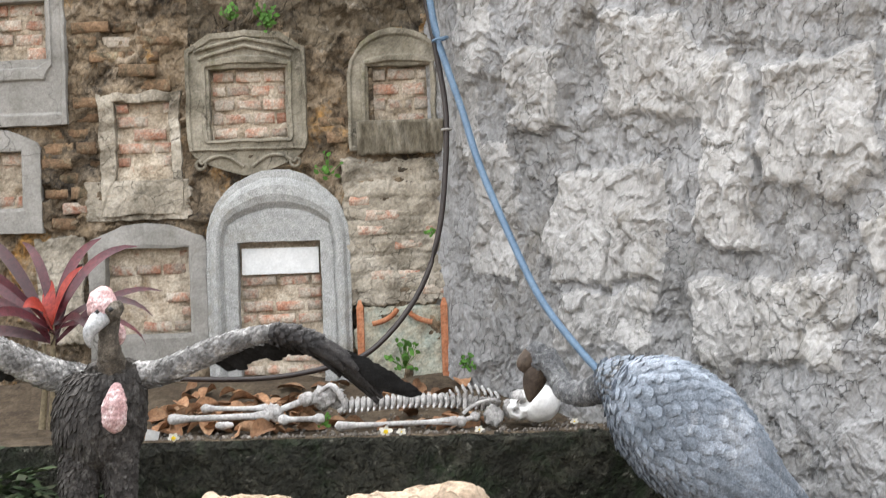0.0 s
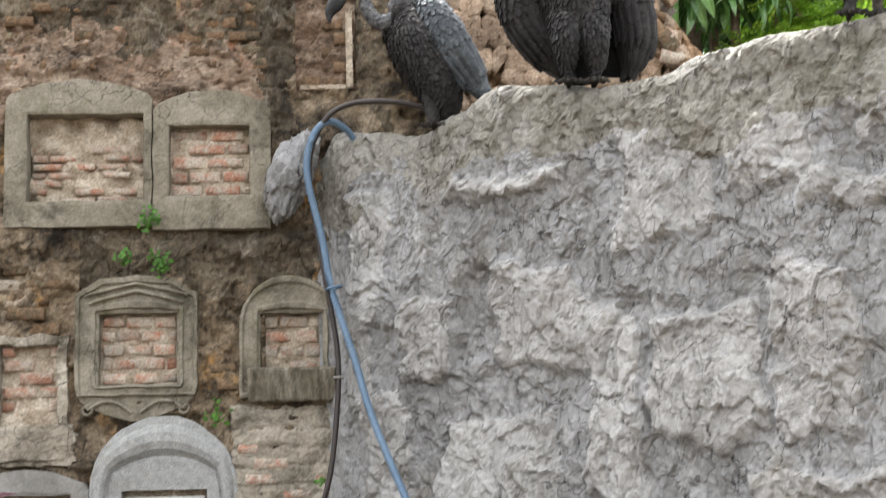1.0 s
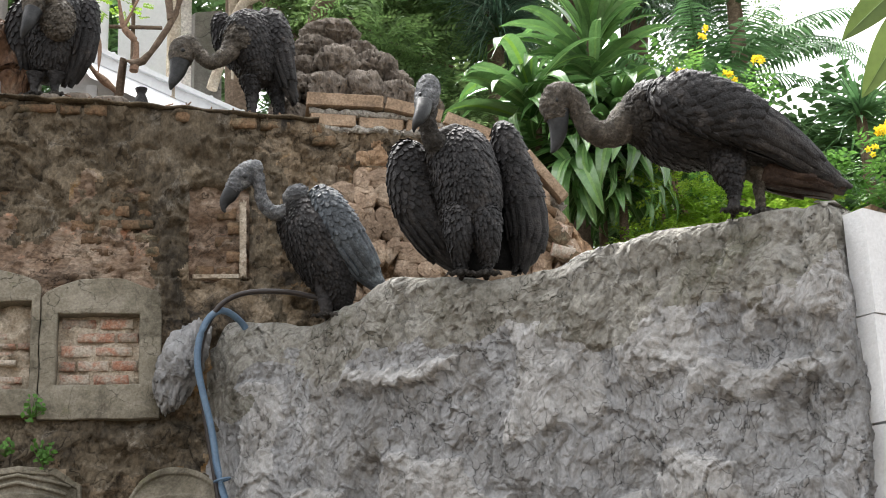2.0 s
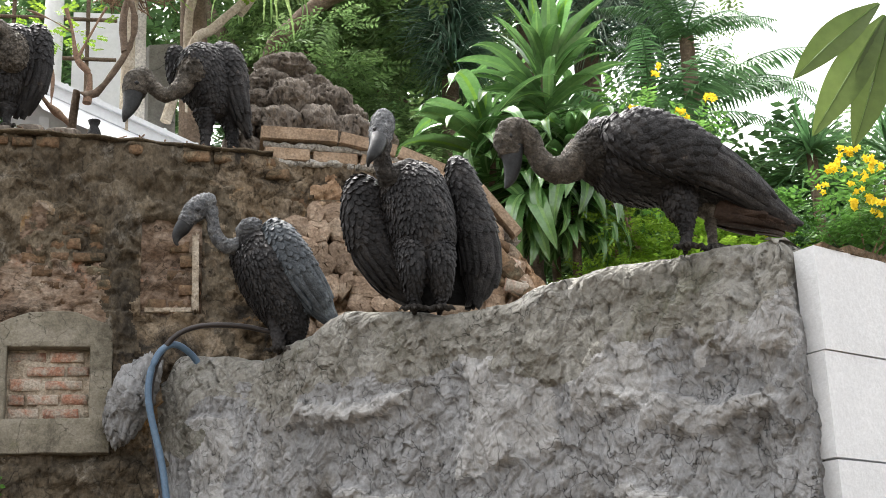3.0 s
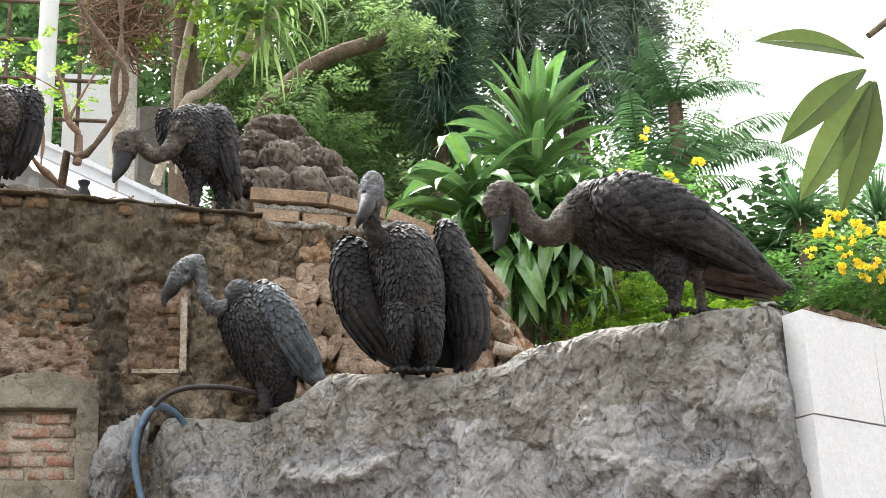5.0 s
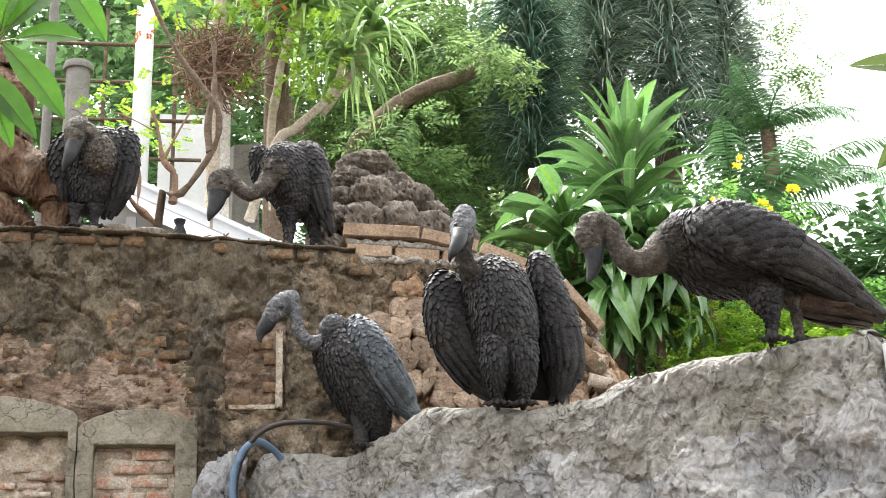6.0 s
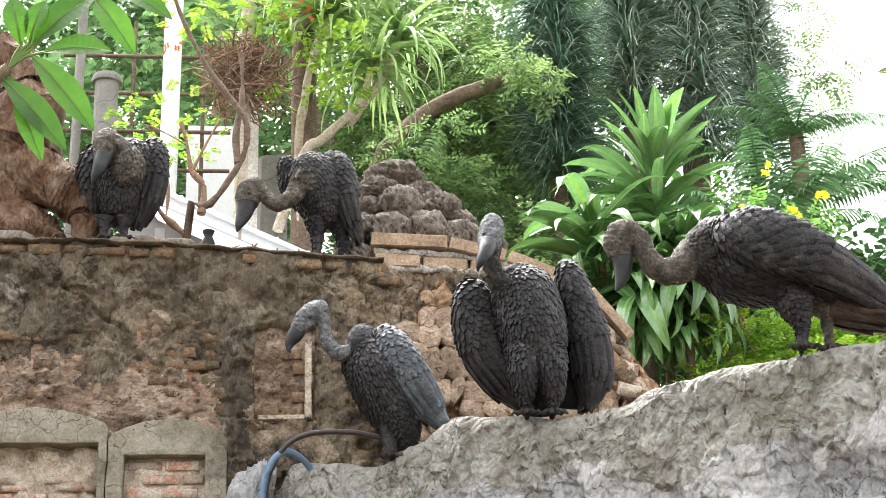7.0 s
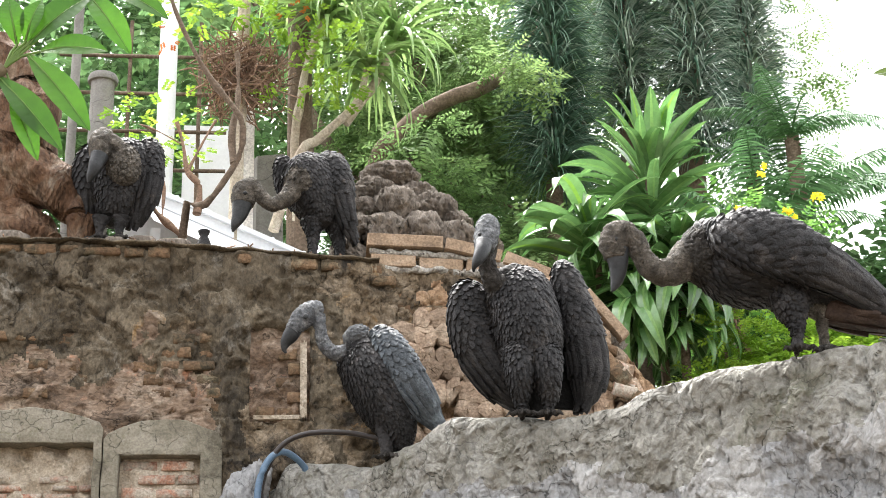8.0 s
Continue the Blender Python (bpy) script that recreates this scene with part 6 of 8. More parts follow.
b.tube([(0.02 + 0.035 * math.cos(a), 6.99 + 0.04 * math.sin(a), 2.56 + 0.008 * math.cos(a)) for a in np.linspace(0, 2 * math.pi, 16)], 0.006, 6)
tagged(new("cable_tie", b.mesh("cable_tie", M_BLUEHOSE)), "blue cord tying the two hoses together", "tie")
b = Build()
b.tube([(0.035 + 0.02 * math.cos(a), 7.04 + 0.02 * math.sin(a), 2.15) for a in np.linspace(0, 2 * math.pi, 16)], 0.007, 6)
tagged(new("hose_clip", b.mesh("hose_clip", M_GREYNICHE)), "small grey clip on the dark hose", "clip")


def boulder(x, y, z0, rx, ry, rz, seed, label):
    b = Build()
    rows = []
    for i in range(36):
        th = math.pi * i / 35
        row = []
        for j in range(64):
            ph = 2 * math.pi * j / 64
            n = Vector((math.sin(th) * math.cos(ph), math.sin(th) * math.sin(ph), math.cos(th)))
            r = 1 + 0.22 * fbm(n * 1.8 + Vector((seed, 0, 0)), 4) + 0.05 * fbm(n * 7, 3)
            row.append((x + n.x * rx * r, y + n.y * ry * r, max(z0, z0 + rz * 0.5 + n.z * rz * 0.55 * r)))
        rows.append(row)
    b.grid(rows, True)
    return tagged(new("boulder", b.mesh("boulder", M_SAND)), label, "boulder", "front boulders")


boulder(-0.78, 5.2, 0.28, 0.46, 0.35, 0.46, 3, "rounded tan sandstone boulder on the soil")
boulder(-0.09, 5.15, 0.28, 0.42, 0.35, 0.485, 8, "rounded tan sandstone boulder with a cracked top")


def leaf_strip(b, base, az, pitch, length, width, droop, slot=0, n=7, fold=0.18, mid=None, twist=0.0, shape=0.75):
    """A strap leaf that leaves base at az and pitch and bends down by droop along its length."""
    p = Vector(base)
    rows = []
    side = Vector((-math.sin(az), math.cos(az), twist)).normalized()
    for k in range(n + 1):
        u = k / n
        a = pitch - droop * u * u
        d = Vector((math.cos(az) * math.cos(a), math.sin(az) * math.cos(a), math.sin(a)))
        up = side.cross(d) * -1
        w = width * max(0.02, math.sin(math.pi * (0.10 + 0.9 * u) ** 1.0)) ** shape
        cols = (-1, -0.2, 0.2, 1) if mid is not None else (-1, 0, 1)
        rows.append([p + side * w * s + up * fold * w * abs(s) for s in cols])
        p = p + d * (length / n)
    if mid is None:
        b.grid(rows, slot=slot)
    else:
        b.grid([r[:2] for r in rows], slot=slot)
        b.grid([r[1:3] for r in rows], slot=mid)
        b.grid([r[2:] for r in rows], slot=slot)


def cordyline():
    h = thing("cordyline", (-1.7, 6.6, 0.88), "cordyline plant with dark purple and red strap leaves", "plant")
    rnd = random.Random(3)
    for x, z in ((-1.70, 1.33), (-1.74, 1.25)):
        b = Build()
        b.tube([(x - 0.02, 6.6, 0.88), (x, 6.6, z * 0.5 + 0.44), (x, 6.6, z)], [0.016, 0.013, 0.01], 8)
        link("stem", b.mesh("stem", M_STEM), h)
    spec = [(0.9, 1.25, 0.42, 0.045, 0.9), (0.55, 1.1, 0.46, 0.042, 1.1), (0.35, 0.75, 0.44, 0.03, 1.0), (2.6, 1.0, 0.5, 0.05, 0.7), (2.9, 0.85, 0.55, 0.05, 0.8), (3.3, 0.6, 0.5, 0.045, 0.9),
            (2.3, 1.3, 0.42, 0.045, 1.0), (3.0, 0.3, 0.42, 0.04, 1.2), (-0.2, 0.5, 0.4, 0.03, 1.3), (0.1, 0.25, 0.36, 0.025, 1.4), (1.4, 1.1, 0.4, 0.04, 0.9), (4.2, 0.5, 0.4, 0.04, 1.3), (5.3, 0.6, 0.4, 0.035, 1.4), (3.7, 0.9, 0.5, 0.045, 0.9)]
    for az, pitch, ln_, w, dr in spec:
        b = Build()
        leaf_strip(b, (-1.70 + rnd.uniform(-0.02, 0.02), 6.6, 1.24 + rnd.uniform(0, 0.1)), az, pitch, ln_ * 1.25, w * 0.68, dr * 1.2, n=10, fold=0.2, twist=1.4 if math.cos(az) > 0 else -1.4)
        link("leaf", b.mesh("leaf", M_CORDY), h)
    for az, pitch, ln_, w, dr in ((1.9, 1.35, 0.26, 0.04, 1.6), (4.0, 1.2, 0.2, 0.035, 2.2), (0.3, 1.3, 0.3, 0.03, 0.8)):
        b = Build()
        leaf_strip(b, (-1.70, 6.58, 1.32), az, pitch, ln_, w * 1.2, dr, n=10, fold=0.2, twist=1.4 if math.cos(az) > 0 else -1.4)
        link("leaf", b.mesh("leaf", M_CORDY_RED), h)


cordyline()


def weed(x, y, z, size, count, seed, label="small green weed growing on the wall"):
    h = thing("weed", (x, y, z), label, "plant", "weeds")
    rnd = random.Random(seed)
    b = Build()
    for k in range(count):
        a, r = rnd.uniform(0, 6.28), size * rnd.random() ** 0.6
        c = Vector((x + r * math.cos(a), y - rnd.uniform(0, 0.05), z + size + r * math.sin(a)))
        b.tube([(x, y, z + 0.3 * size), c], 0.0015, 4, 0)
        s = rnd.uniform(0.009, 0.018) * (0.6 + size * 5)
        t = rnd.uniform(0, 6.28)
        u, v = Vector((math.cos(t), 0.3 * rnd.uniform(-1, 1), math.sin(t))), Vector((-math.sin(t), 0.3, math.cos(t)))
        b.poly([c - u * s, c - u * 0.3 * s + v * s * 0.6, c + u * 0.5 * s + v * s * 0.55, c + u * s, c + u * 0.5 * s - v * s * 0.55, c - u * 0.3 * s - v * s * 0.6])
    link("leaves", b.mesh("leaves", M_WEED), h)


for w in ((-0.2, 7.18, 1.02, 0.085, 34, 1), (0.1, 7.1, 1.03, 0.04, 22, 2), (-0.53, 7.25, 1.95, 0.07, 16, 3), (-0.8, 7.24, 2.66, 0.06, 20, 4), (-0.86, 7.24, 2.88, 0.06, 22, 5), (-0.80, 7.24, 2.68, 0.06, 22, 6),
          (-0.53, 6.5, 0.86, 0.035, 14, 7), (-0.97, 7.24, 2.7, 0.05, 14, 8), (-0.05, 7.1, 1.65, 0.03, 8, 9)):
    weed(*w)


def corner_plant():
    h = thing("leafy_plant", (-1.72, 5.75, 0.33), "low green strap-leaved plant on the dark soil", "plant")
    rnd = random.Random(8)
    for k in range(12):
        b = Build()
        leaf_strip(b, (-1.75 + rnd.uniform(-0.06, 0.06), 5.75, 0.45), rnd.uniform(0, 6.28), rnd.uniform(0.5, 1.2), rnd.uniform(0.3, 0.48), 0.025, 1.1, n=8)
        link("leaf", b.mesh("leaf", M_WEED), h)


corner_plant()


# ---- behind the walls: planting, roof and trees ----
M_DRAC = mat("glossy_green_leaf", [(0.062, 0.145, 0.045), (0.115, 0.235, 0.075), (0.19, 0.34, 0.13)], 3.0, 0.26, 0.1, 40, rand=0.4, spec=1.0, backlit=0.32, fine=0.15)
M_DRACMID = mat("yellow_green_midrib", [(0.113, 0.24, 0.0651), (0.202, 0.348, 0.102)], 4.0, 0.32, 0.1, 40, rand=0.3, spec=0.5, backlit=0.3, fine=0.15)
M_YOUNG = mat("young_lime_leaf", [(0.102, 0.221, 0.0298), (0.187, 0.323, 0.0467)], 4.0, 0.4, 0.1, 40, rand=0.2, backlit=0.4, fine=0.15)
M_DARKLEAF = mat("dark_blade_leaf", [(0.0573, 0.114, 0.0728), (0.105, 0.188, 0.131), (0.191, 0.301, 0.222)], 2.0, 0.55, 0.0, 40, rand=0.5, island=True, spec=0.3, backlit=0.35, fine=0.1)
M_GREYLEAF = mat("grey_green_blade", [(0.2, 0.27, 0.215), (0.33, 0.41, 0.33), (0.52, 0.6, 0.5)], 2.0, 0.55, 0.0, 40, rand=0.5, island=True, spec=0.3, backlit=0.4, fine=0.1)
M_FEATHER = mat("light_feathery_leaf", [(0.092, 0.162, 0.06), (0.185, 0.29, 0.105), (0.33, 0.44, 0.17)], 1.2, 0.6, 0.0, 40, rand=0.45, island=True, backlit=0.4, fine=0.1)
M_FARLEAF = mat("far_leaf", [(0.065, 0.135, 0.058), (0.13, 0.24, 0.095), (0.25, 0.38, 0.16)], 0.9, 0.6, 0.0, 40, rand=0.5, island=True, backlit=0.4, fine=0.1)
M_LIME = mat("lime_leaf", [(0.12, 0.24, 0.025), (0.22, 0.37, 0.04), (0.33, 0.46, 0.06)], 3.0, 0.5, 0.0, 40, rand=0.35, island=True, backlit=0.45, fine=0.1)
M_STRAP = mat("long_strap_leaf", [(0.124, 0.225, 0.0719), (0.237, 0.37, 0.123), (0.389, 0.503, 0.205)], 3.0, 0.4, 0.0, 40, rand=0.4, island=True, spec=0.5, backlit=0.35, fine=0.1)
M_BARK = mat("brown_bark", [(0.081, 0.0578, 0.0403), (0.144, 0.105, 0.0747), (0.216, 0.168, 0.127)], 9.0, 0.92, 0.8, 50)
M_PALEBARK = mat("pale_bark", [(0.3, 0.24, 0.18), (0.42, 0.36, 0.28), (0.5, 0.45, 0.37)], 9.0, 0.9, 0.5, 50)
M_ROOT = mat("driftwood_root", [(0.042, 0.021, 0.012), (0.114, 0.063, 0.036), (0.216, 0.162, 0.114)], 7.0, 0.9, 0.8, 45, ((0.252, 0.216, 0.168), 9.0, 0.58, 0.72), stretch=(1, 1, 0.5), flake=(8.0, 0.04), crack=(5.0, 0.03, 0.6))
M_TWIG = mat("dry_twig", [(0.14, 0.088, 0.06), (0.29, 0.19, 0.13)], 20.0, 0.9, 0.2, 60, rand=0.4, island=True)
M_PAINT = mat("white_paint", [(0.7, 0.71, 0.72), (0.8, 0.81, 0.82)], 2.5, 0.5, 0.1, 40, fine=0.05)
M_STACK = mat("brown_cement_rock", [(0.065, 0.052, 0.041), (0.155, 0.13, 0.106), (0.28, 0.24, 0.2)], 8.0, 0.9, 0.8, 55, ((0.36, 0.24, 0.12), 6.0, 0.62, 0.74), stretch=(1, 1, 0.3), flake=(14.0, 0.014))
M_FRANGI = mat("frangipani_leaf", [(0.035, 0.115, 0.009), (0.07, 0.18, 0.015)], 5.0, 0.38, 0.1, 30, rand=0.3, spec=0.35, backlit=0.42, fine=0.1)
M_OLIVE = mat("olive_leaf", [(0.065, 0.104, 0.0228), (0.104, 0.143, 0.039)], 5.0, 0.45, 0.1, 30, rand=0.2, backlit=0.4, fine=0.1)
M_VEIN = mat("leaf_vein", [(0.15, 0.24, 0.06), (0.18, 0.27, 0.084)], 5.0, 0.45, 0.0, 30, backlit=0.4, fine=0.0)
M_ORANGE = mat("orange_petal", [(0.7, 0.16, 0.03), (0.8, 0.26, 0.06)], 5.0, 0.6, 0.0, 40, fine=0.0)


def twig_cloud(b, clumps, leaf, pairs, rnd, slot=0, hang=0.3, narrow=0.32, spacing=0.9):
    """Twigs with paired leaflets, spread through ellipsoids (x, y, z, rx, ry, rz, twigs)."""
    for cx, cy, cz, rx, ry, rz, count in clumps:
        for k in range(count):
            d = Vector((rnd.gauss(0, 1), rnd.gauss(0, 1), rnd.gauss(0, 1))).normalized()
            r = rnd.random() ** 0.45
            p = Vector((cx + d.x * rx * r, cy + d.y * ry * r, cz + d.z * rz * r))
            t = (Vector((d.x, d.y, d.z * 0.5 - hang)) + Vector((rnd.uniform(-0.7, 0.7), rnd.uniform(-0.7, 0.7), rnd.uniform(-0.5, 0.5)))).normalized()
            s = t.cross(Vector((rnd.uniform(-0.5, 0.5), rnd.uniform(-0.5, 0.5), 1))).normalized()
            ls = leaf * rnd.uniform(0.7, 1.25)
            for i in range(pairs):
                q = p + t * (i * ls * spacing * 0.6)
                for side in (-1, 1):
                    a = (t * 0.45 + s * side * 0.9 + Vector((0, 0, rnd.uniform(-0.35, 0.2)))).normalized()
                    w = a.cross(t).cross(a).normalized() * ls * narrow * 0.5
                    o = len(b.v)
                    b.v.extend([tuple(q), tuple(q + a * ls * 0.5 + w), tuple(q + a * ls), tuple(q + a * ls * 0.5 - w)])
                    b.f.append((o, o + 1, o + 2, o + 3))
                    b.i.append(slot)


def blades(b, origin, az, pitch, length, width, droop, slot=0, n=5):
    """A thin hanging blade of three points across at its middle."""
    p = Vector(origin)
    side = Vector((-math.sin(az), math.cos(az), 0))
    rows = []
    for k in range(n + 1):
        u = k / n
        a = pitch - droop * u ** 0.8
        d = Vector((math.cos(az) * math.cos(a), math.sin(az) * math.cos(a), math.sin(a)))
        w = width * (0.35 + 0.65 * math.sin(math.pi * min(1, u + 0.25))) if u < 1 else 0.001
        rows.append([p - side * w, p + side * w])
        p = p + d * (length / n)
    b.grid(rows, slot=slot)


# white roof and posts behind the wall
def white_roof():
    h = thing("white_roof", (-0.2, 8.7, 4.4), "white painted sloping metal roof edge behind the wall", "roof")
    d = Vector((1.0, 0.25, -0.36)).normalized()
    b = Build()
    o = Vector((-0.86, 8.45, 5.36))
    back = Vector((-0.3, 1.0, 0.12)).normalized()
    rows = []
    for k, (u, z) in enumerate(((-0.55, -0.40), (-0.02, -0.10), (-0.03, -0.10), (-0.03, -0.03), (-0.06, -0.03), (-0.06, 0.0), (0.0, 0.012), (0.5, 0.1), (0.5, -0.42))):
        rows.append([o + d * s + back * u + Vector((0, 0, z)) for s in np.linspace(0, 1.35, 8)])
    b.grid(rows)
    link("fascia", b.mesh("fascia", M_PAINT, False), h)
    for s in np.linspace(0.05, 1.3, 7):
        b = Build()
        p = o + d * s
        b.tube([p + back * 0.0 + Vector((0, 0, 0.02)), p + back * 0.5 + Vector((0, 0, 0.108))], 0.012, 6)
        link("rib", b.mesh("rib", M_PAINT), h)
    b = Build()
    for q in (0.12, 0.95):
        p = o + d * q
        b.box(p.x - 0.03, p.x + 0.03, p.y + 0.1, p.y + 0.16, 3.2, p.z - 0.2)
    link("support", b.mesh("support", M_PAINT, False), h)


white_roof()


def round_post(name, x, y, z0, z1, r, material, label, collar=None):
    h = thing(name, (x, y, z0), label, "post")
    b = Build()
    b.tube([(x, y, z) for z in np.linspace(z0, z1, 16)], [r * (1 + 0.03 * noise.noise((x, 0, z * 5))) for z in np.linspace(z0, z1, 16)], 18)
    link("shaft", b.mesh("shaft", material), h)
    if collar:
        b = Build()
        b.tube([(x, y, z1), (x, y, z1 + 0.02), (x, y, z1 + 0.05)], [r * 1.25, r * 1.3, r * 1.15], 18)
        link("cap", b.mesh("cap", collar), h)


round_post("white_pole", -0.795, 9.5, 3.2, 8.6, 0.062, M_PAINT, "tall white painted steel pole")
round_post("grey_post", -1.14, 8.8, 3.2, 6.2, 0.075, M_GREYNICHE, "grey weathered round post with a cap", M_GREYNICHE)
round_post("thin_grey_pole", -1.33, 8.9, 3.2, 8.0, 0.03, M_GREYNICHE, "thin grey pipe beside the post")


M_PALECOL = mat("pale_concrete", [(0.42, 0.39, 0.35), (0.55, 0.52, 0.48), (0.64, 0.62, 0.58)], 8.0, 0.9, 0.4, 50)


def pale_column():
    h = thing("pale_column", (-0.25, 9.2, 3.2), "pale concrete column with grey side wall", "column")
    b = Build()
    b.box(-0.32, -0.19, 9.15, 9.3, 3.2, 6.25, 0, 0.012)
    link("column", b.mesh("column", M_PALECOL, False), h)
    b = Build()
    b.box(-0.185, 0.02, 9.4, 9.5, 3.2, 6.0, 0, 0.02)
    link("side_wall", b.mesh("side_wall", M_GREYNICHE, False), h)
    b = Build()
    b.box(-0.72, -0.34, 10.2, 10.3, 3.2, 6.6)
    link("back_panel", b.mesh("back_panel", M_PAINT, False), h)


pale_column()


def trellis():
    h = thing("trellis", (-0.9, 9.9, 3.2), "rusty dark metal trellis frame behind the planting", "trellis")
    for z in (6.1, 6.4, 6.7, 7.0):
        b = Build()
        b.tube([(-1.6, 9.9, z), (-0.4, 9.9, z)], 0.014, 6)
        link("rail", b.mesh("rail", M_BARK), h)
    for x in (-1.5, -1.1, -0.6):
        b = Build()
        b.tube([(x, 9.92, 3.2), (x, 9.92, 7.3)], 0.014, 6)
        link("upright", b.mesh("upright", M_BARK), h)


trellis()


def rock_stack():
    """A pile of folded brown cement rocks."""
    spec = [(0.62, 8.05, 5.24, 0.2, 0.15, 0.1), (0.52, 8.0, 5.11, 0.16, 0.15, 0.10), (0.76, 8.05, 5.10, 0.17, 0.15, 0.11), (0.45, 7.95, 4.97, 0.12, 0.14, 0.1), (0.64, 7.9, 4.98, 0.17, 0.15, 0.14),
            (0.86, 7.95, 4.98, 0.16, 0.15, 0.13), (0.98, 7.95, 4.9, 0.12, 0.13, 0.09), (0.42, 7.85, 4.80, 0.13, 0.14, 0.13), (0.58, 7.8, 4.76, 0.16, 0.15, 0.16), (0.78, 7.82, 4.78, 0.16, 0.15, 0.16),
            (0.97, 7.82, 4.74, 0.16, 0.15, 0.14), (1.12, 7.85, 4.72, 0.13, 0.14, 0.1), (0.7, 8.0, 4.55, 0.5, 0.2, 0.22), (0.36, 7.75, 4.62, 0.12, 0.12, 0.12)]
    for k, (x, y, z, rx, ry, rz) in enumerate(spec):
        b = Build()
        rows = []
        for i in range(30):
            th = math.pi * i / 29
            row = []
            for j in range(56):
                ph = 2 * math.pi * j / 56
                n = Vector((math.sin(th) * math.cos(ph), math.sin(th) * math.sin(ph), math.cos(th)))
                groove = abs(math.sin(ph * 13 + 2.5 * noise.noise(n * 3 + Vector((k, 0, 0)))))
                r = 1 + 0.16 * fbm(n * 2 + Vector((k * 3, 0, 0)), 3) - 0.2 * (1 - groove) ** 2 * math.sin(th) + 0.04 * fbm(n * 9, 3)
                row.append((x + n.x * rx * r * 0.88, y + n.y * ry * r, z + n.z * rz * r * 0.86))
            rows.append(row)
        b.grid(rows, True)
        tagged(new("stacked_rock", b.mesh("stacked_rock", M_STACK)), "folded brown cement rock in a stacked pile", "rock", "stacked rocks")


rock_stack()


def driftwood():
    h = thing("driftwood", (-1.35, 7.62, 4.55), "massive gnarled brown tree root on the wall top", "root")
    for pts, rad in (([(-1.75, 7.9, 4.5), (-1.55, 7.8, 4.95), (-1.42, 7.72, 5.35), (-1.45, 7.75, 5.62), (-1.6, 7.8, 5.9)], [0.3, 0.26, 0.2, 0.15, 0.11]),
                     ([(-1.5, 7.75, 5.1), (-1.3, 7.66, 5.02), (-1.17, 7.6, 4.92), (-1.08, 7.58, 4.78), (-1.04, 7.58, 4.62)], [0.2, 0.16, 0.12, 0.09, 0.06]),
                     ([(-1.6, 7.8, 4.8), (-1.35, 7.66, 4.7), (-1.2, 7.6, 4.58)], [0.2, 0.15, 0.1])):
        b = Build()
        n = 26
        q = curve_points(pts, n)
        rr = np.interp(np.linspace(0, 1, n), np.linspace(0, 1, len(rad)), rad)
        b.tube(q, list(rr), 26, rough=0.05)
        link("limb", b.mesh("limb", M_ROOT), h)


driftwood()


def wall_top_bits():
    rnd = random.Random(6)
    for x, z, w, hh, lab in ((-1.42, 4.58, 0.26, 0.12, "rough brown stone block on the wall top"), (-0.72, 4.57, 0.16, 0.09, "grey rubble stone on the wall top"),
                             (-0.56, 4.56, 0.2, 0.08, "grey rubble stone on the wall top"), (-0.86, 4.57, 0.12, 0.07, "round brown stone on the wall top")):
        b = Build()
        rows = []
        for i in range(14):
            th = math.pi * i / 13
            rows.append([(x + w / 2 * math.copysign(abs(math.sin(th) * math.cos(p)) ** 0.6, math.cos(p)) * (1 + 0.15 * noise.noise((i, p * 2, x))), 7.5 + 0.1 * math.sin(th) * math.sin(p),
                          z + hh / 2 * math.copysign(abs(math.cos(th)) ** 0.6, math.cos(th)) * (1 + 0.15 * noise.noise((p * 2, i, x)))) for p in [2 * math.pi * j / 20 for j in range(20)]])
        b.grid(rows, True)
        tagged(new("loose_stone", b.mesh("loose_stone", M_STACK)), lab, "stone", "loose stones")
    b = Build()
    b.tube([(-0.40, 7.42, z) for z in (4.53, 4.545, 4.58, 4.6, 4.615, 4.63)], [0.035, 0.04, 0.03, 0.02, 0.028, 0.032], 14)
    tagged(new("small_urn", b.mesh("small_urn", M_COAT)), "tiny dark urn standing on the wall top", "urn")
    b = Build()
    for k in range(26):
        x = rnd.uniform(-1.4, 0.45)
        z = wall_top(x) + 0.03
        b.tube([(x, 7.36 + rnd.uniform(0, 0.1), z + 0.006), (x + rnd.uniform(-0.1, 0.1), 7.36, z + 0.012 + rnd.uniform(0, 0.03))], 0.004, 5)
    tagged(new("twigs", b.mesh("twigs", M_TWIG)), "scattered dry twigs on the wall top", "twigs", kind="stuff")


wall_top_bits()


